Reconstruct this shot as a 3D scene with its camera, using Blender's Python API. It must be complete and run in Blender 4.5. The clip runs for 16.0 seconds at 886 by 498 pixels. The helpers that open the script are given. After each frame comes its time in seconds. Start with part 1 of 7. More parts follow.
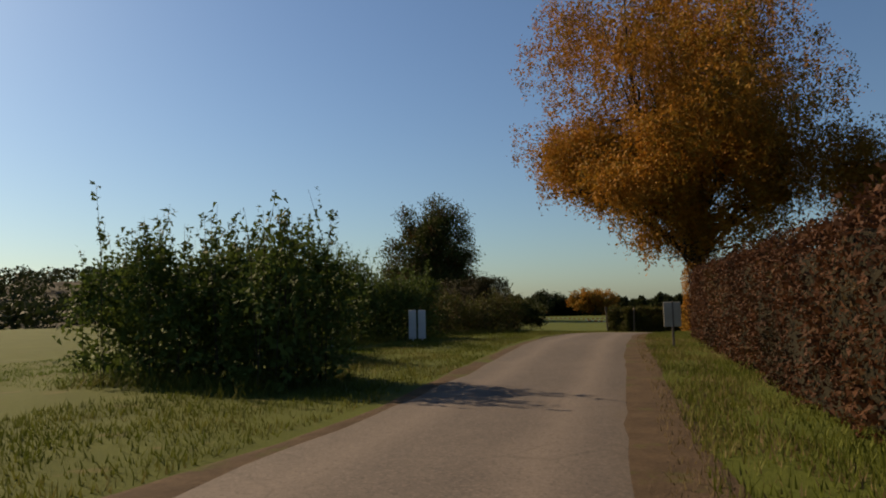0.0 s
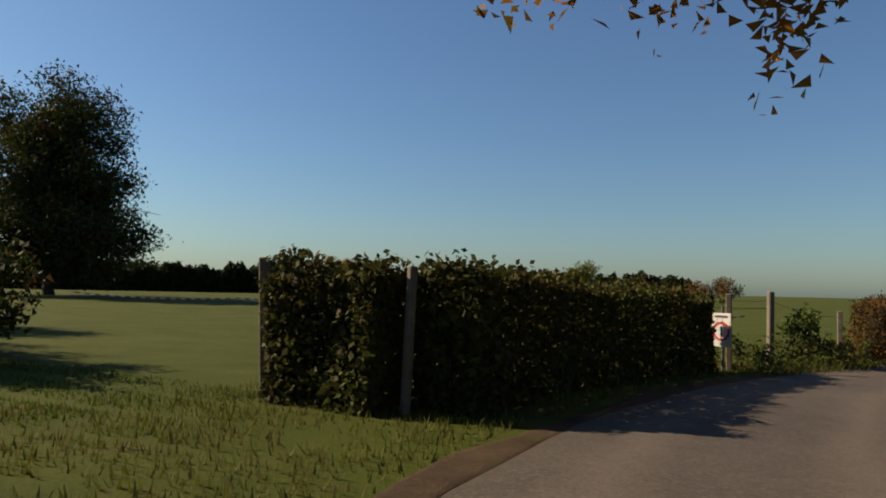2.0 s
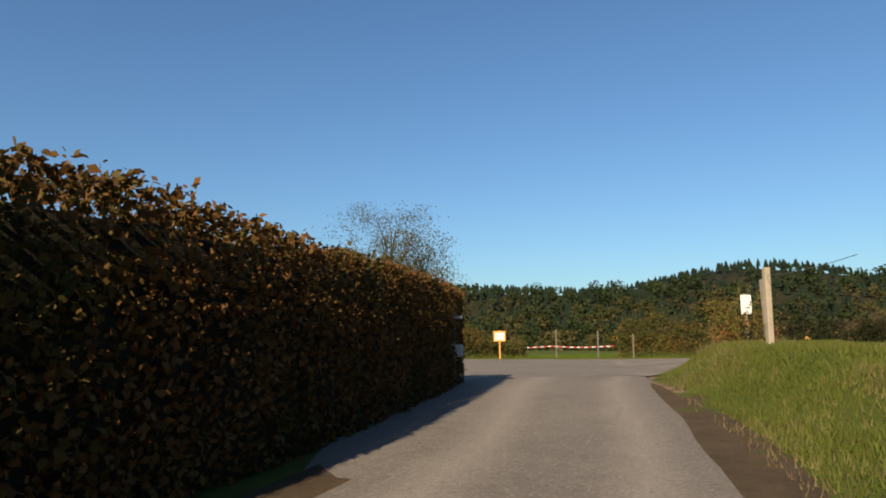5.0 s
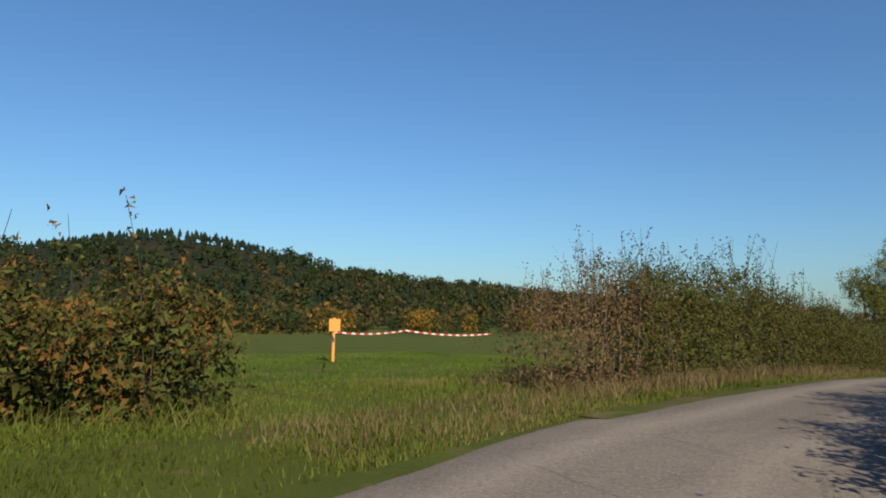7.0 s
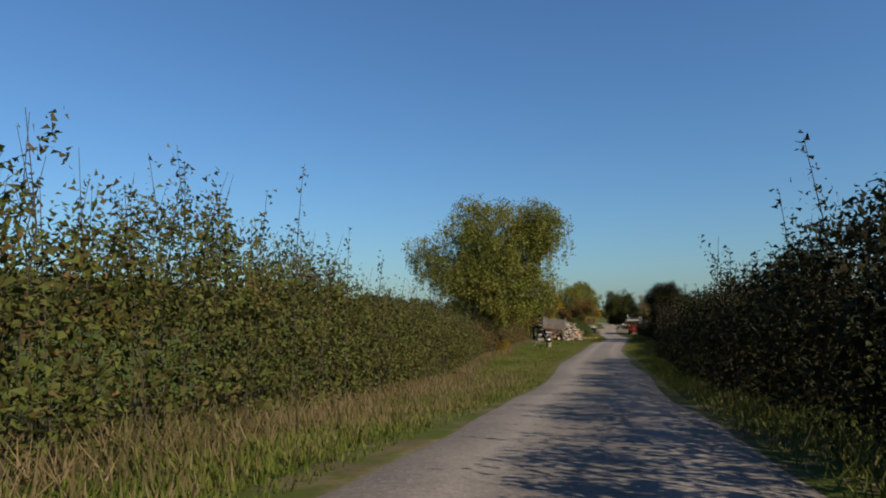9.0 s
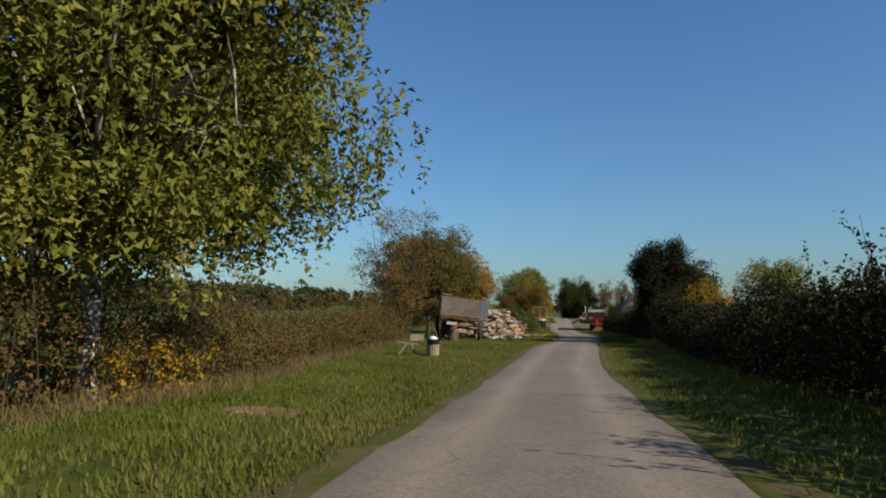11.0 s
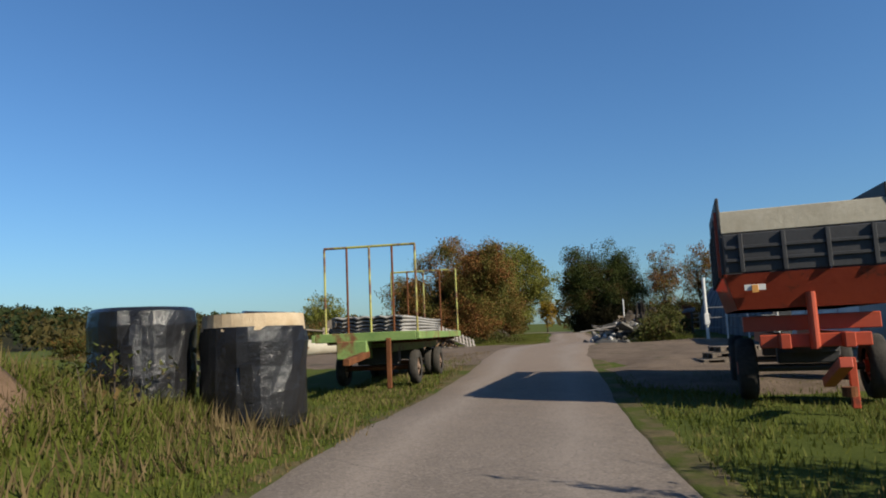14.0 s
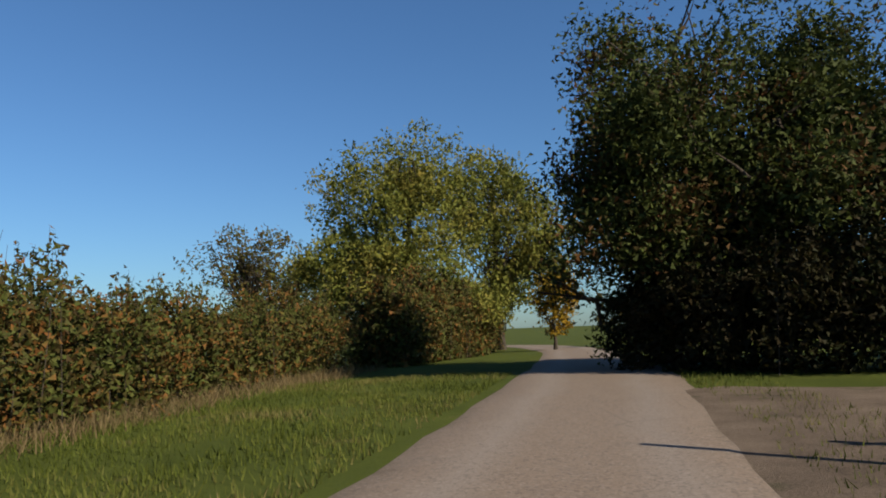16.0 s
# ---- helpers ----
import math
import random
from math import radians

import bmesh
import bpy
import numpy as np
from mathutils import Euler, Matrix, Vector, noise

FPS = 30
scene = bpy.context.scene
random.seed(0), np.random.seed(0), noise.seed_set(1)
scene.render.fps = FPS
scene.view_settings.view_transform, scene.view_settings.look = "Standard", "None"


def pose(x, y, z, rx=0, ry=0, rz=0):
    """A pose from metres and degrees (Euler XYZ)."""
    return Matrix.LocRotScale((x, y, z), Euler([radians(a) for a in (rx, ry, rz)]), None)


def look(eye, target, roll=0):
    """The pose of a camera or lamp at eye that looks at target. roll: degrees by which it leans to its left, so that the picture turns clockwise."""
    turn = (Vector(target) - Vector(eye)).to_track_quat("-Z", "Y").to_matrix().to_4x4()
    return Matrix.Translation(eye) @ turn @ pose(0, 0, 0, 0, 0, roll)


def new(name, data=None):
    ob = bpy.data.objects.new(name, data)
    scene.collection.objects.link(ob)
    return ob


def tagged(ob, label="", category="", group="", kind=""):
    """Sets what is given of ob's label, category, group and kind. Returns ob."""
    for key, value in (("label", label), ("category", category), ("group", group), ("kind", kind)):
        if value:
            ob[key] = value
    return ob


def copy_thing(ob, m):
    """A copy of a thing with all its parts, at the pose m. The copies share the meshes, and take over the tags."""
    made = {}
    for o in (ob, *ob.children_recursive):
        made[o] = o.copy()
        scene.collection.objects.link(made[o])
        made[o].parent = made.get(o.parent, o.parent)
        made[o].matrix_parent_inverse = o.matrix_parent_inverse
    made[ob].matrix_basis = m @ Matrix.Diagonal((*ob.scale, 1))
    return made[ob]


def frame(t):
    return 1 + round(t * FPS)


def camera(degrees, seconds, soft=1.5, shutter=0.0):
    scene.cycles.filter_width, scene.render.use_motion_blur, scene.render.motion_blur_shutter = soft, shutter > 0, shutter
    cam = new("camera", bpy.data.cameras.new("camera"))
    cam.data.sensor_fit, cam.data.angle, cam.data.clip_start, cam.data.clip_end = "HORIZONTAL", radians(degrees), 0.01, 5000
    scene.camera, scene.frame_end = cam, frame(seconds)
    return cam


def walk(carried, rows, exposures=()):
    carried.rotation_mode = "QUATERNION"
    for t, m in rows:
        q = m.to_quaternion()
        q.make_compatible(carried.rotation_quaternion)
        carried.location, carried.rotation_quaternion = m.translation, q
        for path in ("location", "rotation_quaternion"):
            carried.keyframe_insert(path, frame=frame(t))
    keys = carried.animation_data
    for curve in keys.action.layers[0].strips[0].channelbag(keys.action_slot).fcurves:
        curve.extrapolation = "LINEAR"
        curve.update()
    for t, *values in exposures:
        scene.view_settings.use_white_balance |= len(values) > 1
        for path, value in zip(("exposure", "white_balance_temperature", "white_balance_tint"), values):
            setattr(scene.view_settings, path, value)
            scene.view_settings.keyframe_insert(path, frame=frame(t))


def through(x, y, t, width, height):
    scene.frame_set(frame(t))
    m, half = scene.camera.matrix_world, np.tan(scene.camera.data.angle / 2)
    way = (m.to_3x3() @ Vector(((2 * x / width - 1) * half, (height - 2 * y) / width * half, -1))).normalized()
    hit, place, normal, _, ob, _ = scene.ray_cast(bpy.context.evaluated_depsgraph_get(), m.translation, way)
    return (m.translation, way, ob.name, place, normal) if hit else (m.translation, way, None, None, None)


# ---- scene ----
# The camera rides in a car at windscreen height along a lane and a farm road.
cam = camera(66.0, 16.0, soft=1.9)
PATH = [
    (0, (79.999, -18.705, 2.649), (80.518, -20.628, 2.824), -1.3),
    (0.5, (80.848, -32.241, 2.515), (81.354, -34.170, 2.669), -0.3),
    (1, (81.791, -43.236, 2.620), (82.262, -45.175, 2.753), 0.1),
    (1.5, (81.629, -52.438, 2.482), (81.730, -54.432, 2.593), 1.4),
    (2, (79.978, -59.822, 2.201), (79.820, -61.813, 2.311), 1.3),
    (2.3, (78.751, -63.361, 2.153), (78.243, -65.293, 2.247), 2.8),
    (2.5, (77.031, -65.825, 1.994), (76.351, -67.703, 2.098), 4.0),
    (2.7, (75.117, -68.506, 1.869), (74.198, -70.276, 2.000), 5.1),
    (3, (72.57, -71.22, 1.672), (71.357, -72.804, 1.847), 6.4),
    (3.1, (71.726, -71.906, 1.715), (70.402, -73.401, 1.89), 6.5),
    (3.2, (70.872, -72.538, 1.676), (69.447, -73.939, 1.854), 6.4),
    (3.9, (63.1, -76.9, 1.62), (61.25, -77.66, 1.8), 3),
    (4.6, (51.2, -80.75, 1.7), (49.2, -80.95, 1.92), 0),
    (5.3, (39.156, -79.004, 1.836), (37.19, -79.206, 2.141), -0.6),
    (5.5, (34.25, -78.535, 1.977), (32.273, -78.683, 2.242), -0.8),
    (5.8, (26.86, -77.611, 2.167), (24.87, -77.618, 2.362), -0.6),
    (6, (22.539, -76.577, 2.09), (20.557, -76.389, 2.288), -0.8),
    (6.3, (17.652, -74.695, 2.032), (15.725, -74.206, 2.246), -0.4),
    (6.5, (15.593, -73.495, 2.081), (13.744, -72.778, 2.34), 0.1),
    (6.8, (12.627, -71.285, 2.241), (10.952, -70.222, 2.496), 0.5),
    (7, (10.939, -69.554, 2.242), (9.432, -68.254, 2.445), 0.9),
    (7.2, (9.84, -67.865, 2.214), (8.54, -66.356, 2.393), 1.1),
    (7.5, (8.373, -65.003, 2.252), (7.399, -63.267, 2.451), 1.2),
    (8, (7.119, -60.092, 2.306), (6.375, -58.246, 2.499), 0.3),
    (8.2, (6.766, -58.092, 2.275), (6.094, -56.218, 2.465), -0.1),
    (10.3, (4.144, -25.867, 0.746), (3.545, -23.968, 0.936), -0.8),
    (10.5, (3.554, -21.846, 0.715), (2.987, -19.937, 0.904), -0.3),
    (11, (2.047, -8.171, 0.305), (1.544, -6.243, 0.481), 0.1),
    (11.5, (1.092, 4.871, -0.117), (0.607, 6.803, 0.063), -1.2),
    (12, (0.163, 18.323, -0.513), (-0.304, 20.257, -0.311), -1.5),
    (12.5, (-0.442, 33.225, -0.631), (-0.895, 35.16, -0.413), -0.3),
    (13, (-0.9, 49.103, -0.983), (-1.385, 51.028, -0.742), -3),
    (13.5, (-1.768, 65.306, -1.148), (-2.308, 67.215, -0.899), -3),
    (14, (-3.82, 80.558, -1.438), (-4.373, 82.464, -1.189), -2.5),
    (14.5, (-5.633, 93.946, -1.432), (-6.194, 95.848, -1.177), -2.3),
    (15, (-7.446, 108.216, -0.929), (-8.003, 110.125, -0.715), -3.2),
    (15.5, (-7.974, 126.298, -1.001), (-8.618, 128.172, -0.727), -1.1),
    (16, (-9.702, 141.003, -0.839), (-10.382, 142.866, -0.577), -2.8),
]
EXPOSURE = 0.95
walk(cam, [(t, look(eye, target, roll)) for t, eye, target, roll in PATH], [(t, EXPOSURE + stops, kelvin, tint) for t, stops, kelvin, tint in ((0, -0.32, 8300, 16), (1.2, -0.3, 8000, 15), (2.5, -0.22, 7000, 12), (3.2, -0.12, 6600, 10), (5.3, 0.08, 7200, 8), (6.3, 0.04, 7000, 8), (7.5, -0.14, 6300, 8), (10.3, -0.18, 6350, 8), (12.5, -0.08, 6550, 9), (14.0, -0.1, 6200, 8), (16, -0.18, 6350, 9))])

# ---- sky, sun and exposure ----
SUN_ANGLE, SUN_HEIGHT = -20.0, 32.0
world = bpy.data.worlds.new("sky")
world.use_nodes = True
scene.world = world
wn, wl = world.node_tree.nodes, world.node_tree.links
wn.clear()
sky = wn.new("ShaderNodeTexSky")
sky.sky_type, sky.sun_disc = "NISHITA", False
sky.sun_elevation, sky.sun_rotation = radians(SUN_HEIGHT), radians(90.0 - SUN_ANGLE)
sky.altitude, sky.air_density, sky.dust_density, sky.ozone_density = 100.0, 1.25, 0.8, 3.5
back = wn.new("ShaderNodeBackground")
back.inputs["Strength"].default_value = 0.0545
wout = wn.new("ShaderNodeOutputWorld")
tint = wn.new("ShaderNodeMixRGB")
tint.blend_type = "MULTIPLY"
tint.inputs["Fac"].default_value, tint.inputs["Color2"].default_value = 1.0, (0.67, 0.93, 1.2, 1)
wl.new(sky.outputs["Color"], tint.inputs["Color1"])
wl.new(tint.outputs["Color"], back.inputs["Color"])
wl.new(back.outputs["Background"], wout.inputs["Surface"])
sun_data = bpy.data.lights.new("sun", "SUN")
sun_data.energy, sun_data.angle, sun_data.color = 5.0, radians(0.5), (1.0, 0.87, 0.68)
sun = new("sun", sun_data)
a, e = radians(SUN_ANGLE), radians(SUN_HEIGHT)
sun.matrix_world = look((200 * math.cos(e) * math.cos(a), 200 * math.cos(e) * math.sin(a), 200 * math.sin(e)), (0, 0, 0))


# ---- materials ----
def nodes_of(name):
    m = bpy.data.materials.new(name)
    m.use_nodes = True
    m.node_tree.nodes.clear()
    return m, m.node_tree.nodes, m.node_tree.links


def ramp(nt, stops, interp="LINEAR"):
    r = nt.new("ShaderNodeValToRGB")
    r.color_ramp.interpolation = interp
    els = r.color_ramp.elements
    while len(els) < len(stops):
        els.new(0.5)
    for el, (p, c) in zip(els, stops):
        el.position, el.color = p, (*c, 1)
    return r


def noise_node(nt, nl, scale, detail=4.0, rough=0.6, coord="Object"):
    tc = nt.new("ShaderNodeTexCoord")
    n = nt.new("ShaderNodeTexNoise")
    n.inputs["Scale"].default_value, n.inputs["Detail"].default_value, n.inputs["Roughness"].default_value = scale, detail, rough
    nl.new(tc.outputs[coord], n.inputs["Vector"])
    return n


def surface(name, dark, light, scale=3.0, fine=40.0, rough=0.8, metal=0.0, bump=0.3, fine_amount=0.35, spots=None):
    """A solid surface with patches at one scale and grain at another; spots: colour, scale and cover of a second layer such as rust or dirt."""
    m, nt, nl = nodes_of(name)
    big, small = noise_node(nt, nl, scale), noise_node(nt, nl, fine, 6.0, 0.7)
    mix = nt.new("ShaderNodeMath")
    mix.operation = "MULTIPLY_ADD"
    mix.inputs[1].default_value = fine_amount
    nl.new(small.outputs["Fac"], mix.inputs[0])
    scaled = nt.new("ShaderNodeMath")
    scaled.operation = "MULTIPLY"
    scaled.inputs[1].default_value = 1.0 - fine_amount
    nl.new(big.outputs["Fac"], scaled.inputs[0])
    nl.new(scaled.outputs[0], mix.inputs[2])
    col = ramp(nt, [(0.32, dark), (0.68, light)])
    nl.new(mix.outputs[0], col.inputs["Fac"])
    out_col = col.outputs["Color"]
    if spots:
        sc, s_scale, cover = spots
        sn = noise_node(nt, nl, s_scale, 5.0, 0.65)
        cut = ramp(nt, [(1.0 - cover - 0.06, (0, 0, 0)), (1.0 - cover + 0.06, (1, 1, 1))])
        nl.new(sn.outputs["Fac"], cut.inputs["Fac"])
        mx = nt.new("ShaderNodeMixRGB")
        mx.inputs["Color2"].default_value = (*sc, 1)
        nl.new(cut.outputs["Color"], mx.inputs["Fac"])
        nl.new(out_col, mx.inputs["Color1"])
        out_col = mx.outputs["Color"]
    b = nt.new("ShaderNodeBsdfPrincipled")
    b.inputs["Roughness"].default_value, b.inputs["Metallic"].default_value = rough, metal
    if rough >= 0.9:
        b.inputs["Specular IOR Level"].default_value = 0.08
    nl.new(out_col, b.inputs["Base Color"])
    bp = nt.new("ShaderNodeBump")
    bp.inputs["Strength"].default_value, bp.inputs["Distance"].default_value = bump, 0.02
    nl.new(small.outputs["Fac"], bp.inputs["Height"])
    nl.new(bp.outputs["Normal"], b.inputs["Normal"])
    o = nt.new("ShaderNodeOutputMaterial")
    nl.new(b.outputs["BSDF"], o.inputs["Surface"])
    return m


def leaves(name, colours, patch=0.6, through=0.24, gloss=0.7, stem=0.0):
    """Leaves: each island takes its own colour from the ramp, shifted in patches across the crown; some light passes through."""
    m, nt, nl = nodes_of(name)
    geo = nt.new("ShaderNodeNewGeometry")
    n = noise_node(nt, nl, patch, 2.0)
    add = nt.new("ShaderNodeMath")
    add.operation = "MULTIPLY_ADD"
    add.inputs[1].default_value = 0.4
    sub = nt.new("ShaderNodeMath")
    sub.operation = "MULTIPLY_ADD"
    sub.inputs[1].default_value, sub.inputs[2].default_value = 1.5, -0.46
    nl.new(n.outputs["Fac"], sub.inputs[0])
    nl.new(geo.outputs["Random Per Island"], add.inputs[0])
    nl.new(sub.outputs[0], add.inputs[2])
    col = ramp(nt, [(i / max(1, len(colours) - 1), c) for i, c in enumerate(colours)])
    nl.new(add.outputs[0], col.inputs["Fac"])
    b = nt.new("ShaderNodeBsdfPrincipled")
    b.inputs["Roughness"].default_value = gloss
    b.inputs["Specular IOR Level"].default_value = 0.1
    nl.new(col.outputs["Color"], b.inputs["Base Color"])
    t = nt.new("ShaderNodeBsdfTranslucent")
    nl.new(col.outputs["Color"], t.inputs["Color"])
    mx = nt.new("ShaderNodeMixShader")
    mx.inputs["Fac"].default_value = through
    nl.new(b.outputs["BSDF"], mx.inputs[1])
    nl.new(t.outputs["BSDF"], mx.inputs[2])
    o = nt.new("ShaderNodeOutputMaterial")
    nl.new(mx.outputs["Shader"], o.inputs["Surface"])
    return m


def asphalt(name, dark, light, gravel, dust):
    """Old asphalt: patches, stone chips, wheel tracks worn pale, dirt along the edges, cracks, and brown dust past a stretch where it sets in."""
    m, nt, nl = nodes_of(name)

    def math_node(op, a, b, clamp=False):
        n = nt.new("ShaderNodeMath")
        n.operation, n.use_clamp = op, clamp
        for k, v in enumerate((a, b)):
            if isinstance(v, (int, float)):
                n.inputs[k].default_value = v
            else:
                nl.new(v, n.inputs[k])
        return n.outputs[0]

    def mixed(fac, a, b, blend="MIX"):
        n = nt.new("ShaderNodeMixRGB")
        n.blend_type = blend
        for k, v in zip(("Fac", "Color1", "Color2"), (fac, a, b)):
            if isinstance(v, tuple):
                n.inputs[k].default_value = (*v, 1)
            elif isinstance(v, (int, float)):
                n.inputs[k].default_value = v
            else:
                nl.new(v, n.inputs[k])
        return n.outputs["Color"]

    def cut(value, lo, hi, top=1.0):
        r = ramp(nt, [(lo, (0, 0, 0)), (hi, (top, top, top))])
        nl.new(value, r.inputs["Fac"])
        return r.outputs["Color"]

    tc, sep = nt.new("ShaderNodeTexCoord"), nt.new("ShaderNodeSeparateXYZ")
    nl.new(tc.outputs["Object"], sep.inputs["Vector"])
    big, mid, fine = (noise_node(nt, nl, *q).outputs["Fac"] for q in ((0.22, 5.0), (2.4, 6.0, 0.7), (55.0, 3.0, 0.7)))
    base = ramp(nt, [(0.3, dark), (0.7, light)])
    nl.new(mid, base.inputs["Fac"])
    col = mixed(cut(big, 0.42, 0.72, 0.8), base.outputs["Color"], gravel)
    far = nt.new("ShaderNodeMapRange")
    far.inputs["From Min"].default_value, far.inputs["From Max"].default_value = dust[1], dust[2]
    nl.new(sep.outputs["Y"], far.inputs["Value"])
    spread = ramp(nt, [(0.3, (0.6, 0.6, 0.6)), (0.6, (1.25, 1.25, 1.25))])
    nl.new(mid, spread.inputs["Fac"])
    col = mixed(math_node("MULTIPLY", far.outputs["Result"], spread.outputs["Color"], True), col, dust[0])
    # wheel tracks and the dirty edge, by the place across the road
    at = nt.new("ShaderNodeAttribute")
    at.attribute_name = "across"
    side = math_node("ABSOLUTE", math_node("ADD", at.outputs["Fac"], math_node("MULTIPLY", math_node("SUBTRACT", big, 0.5), 0.5)), 0.0)
    track = math_node("SUBTRACT", 1.0, math_node("MULTIPLY", math_node("ABSOLUTE", math_node("SUBTRACT", side, 0.46), 0.0), 4.2), True)
    col = mixed(math_node("MULTIPLY", track, 0.7), col, tuple(min(1.0, 1.25 * q) for q in gravel))
    edge = math_node("MULTIPLY", cut(side, 0.74, 0.98), cut(mid, 0.35, 0.6), True)
    col = mixed(math_node("MULTIPLY", edge, 0.75), col, (0.062, 0.047, 0.030))
    # stone chips, pale and dark
    chips = nt.new("ShaderNodeTexVoronoi")
    chips.inputs["Scale"].default_value = 38.0
    nl.new(tc.outputs["Object"], chips.inputs["Vector"])
    chip = nt.new("ShaderNodeSeparateColor")
    nl.new(chips.outputs["Color"], chip.inputs["Color"])
    col = mixed(cut(chip.outputs["Red"], 0.72, 0.95, 0.35), col, tuple(1.6 * q for q in gravel))
    col = mixed(cut(chip.outputs["Green"], 0.70, 0.95, 0.35), col, tuple(0.5 * q for q in dark))
    # cracks
    warp = mixed(0.12, tc.outputs["Object"], noise_node(nt, nl, 1.4, 4.0).outputs["Color"], "ADD")
    crack = nt.new("ShaderNodeTexVoronoi")
    crack.feature = "DISTANCE_TO_EDGE"
    crack.inputs["Scale"].default_value = 0.55
    nl.new(warp, crack.inputs["Vector"])
    line = ramp(nt, [(0.004, (1, 1, 1)), (0.014, (0, 0, 0))])
    nl.new(crack.outputs["Distance"], line.inputs["Fac"])
    col = mixed(math_node("MULTIPLY", line.outputs["Color"], cut(big, 0.50, 0.66, 0.45)), col, (0.035, 0.029, 0.024))
    col = mixed(0.5, col, fine, "OVERLAY")
    b = nt.new("ShaderNodeBsdfPrincipled")
    b.inputs["Roughness"].default_value = 0.9
    b.inputs["Specular IOR Level"].default_value = 0.2
    nl.new(col, b.inputs["Base Color"])
    bp = nt.new("ShaderNodeBump")
    bp.inputs["Strength"].default_value, bp.inputs["Distance"].default_value = 0.35, 0.01
    nl.new(math_node("ADD", fine, math_node("MULTIPLY", chip.outputs["Blue"], 0.5)), bp.inputs["Height"])
    nl.new(bp.outputs["Normal"], b.inputs["Normal"])
    o = nt.new("ShaderNodeOutputMaterial")
    nl.new(b.outputs["BSDF"], o.inputs["Surface"])
    return m


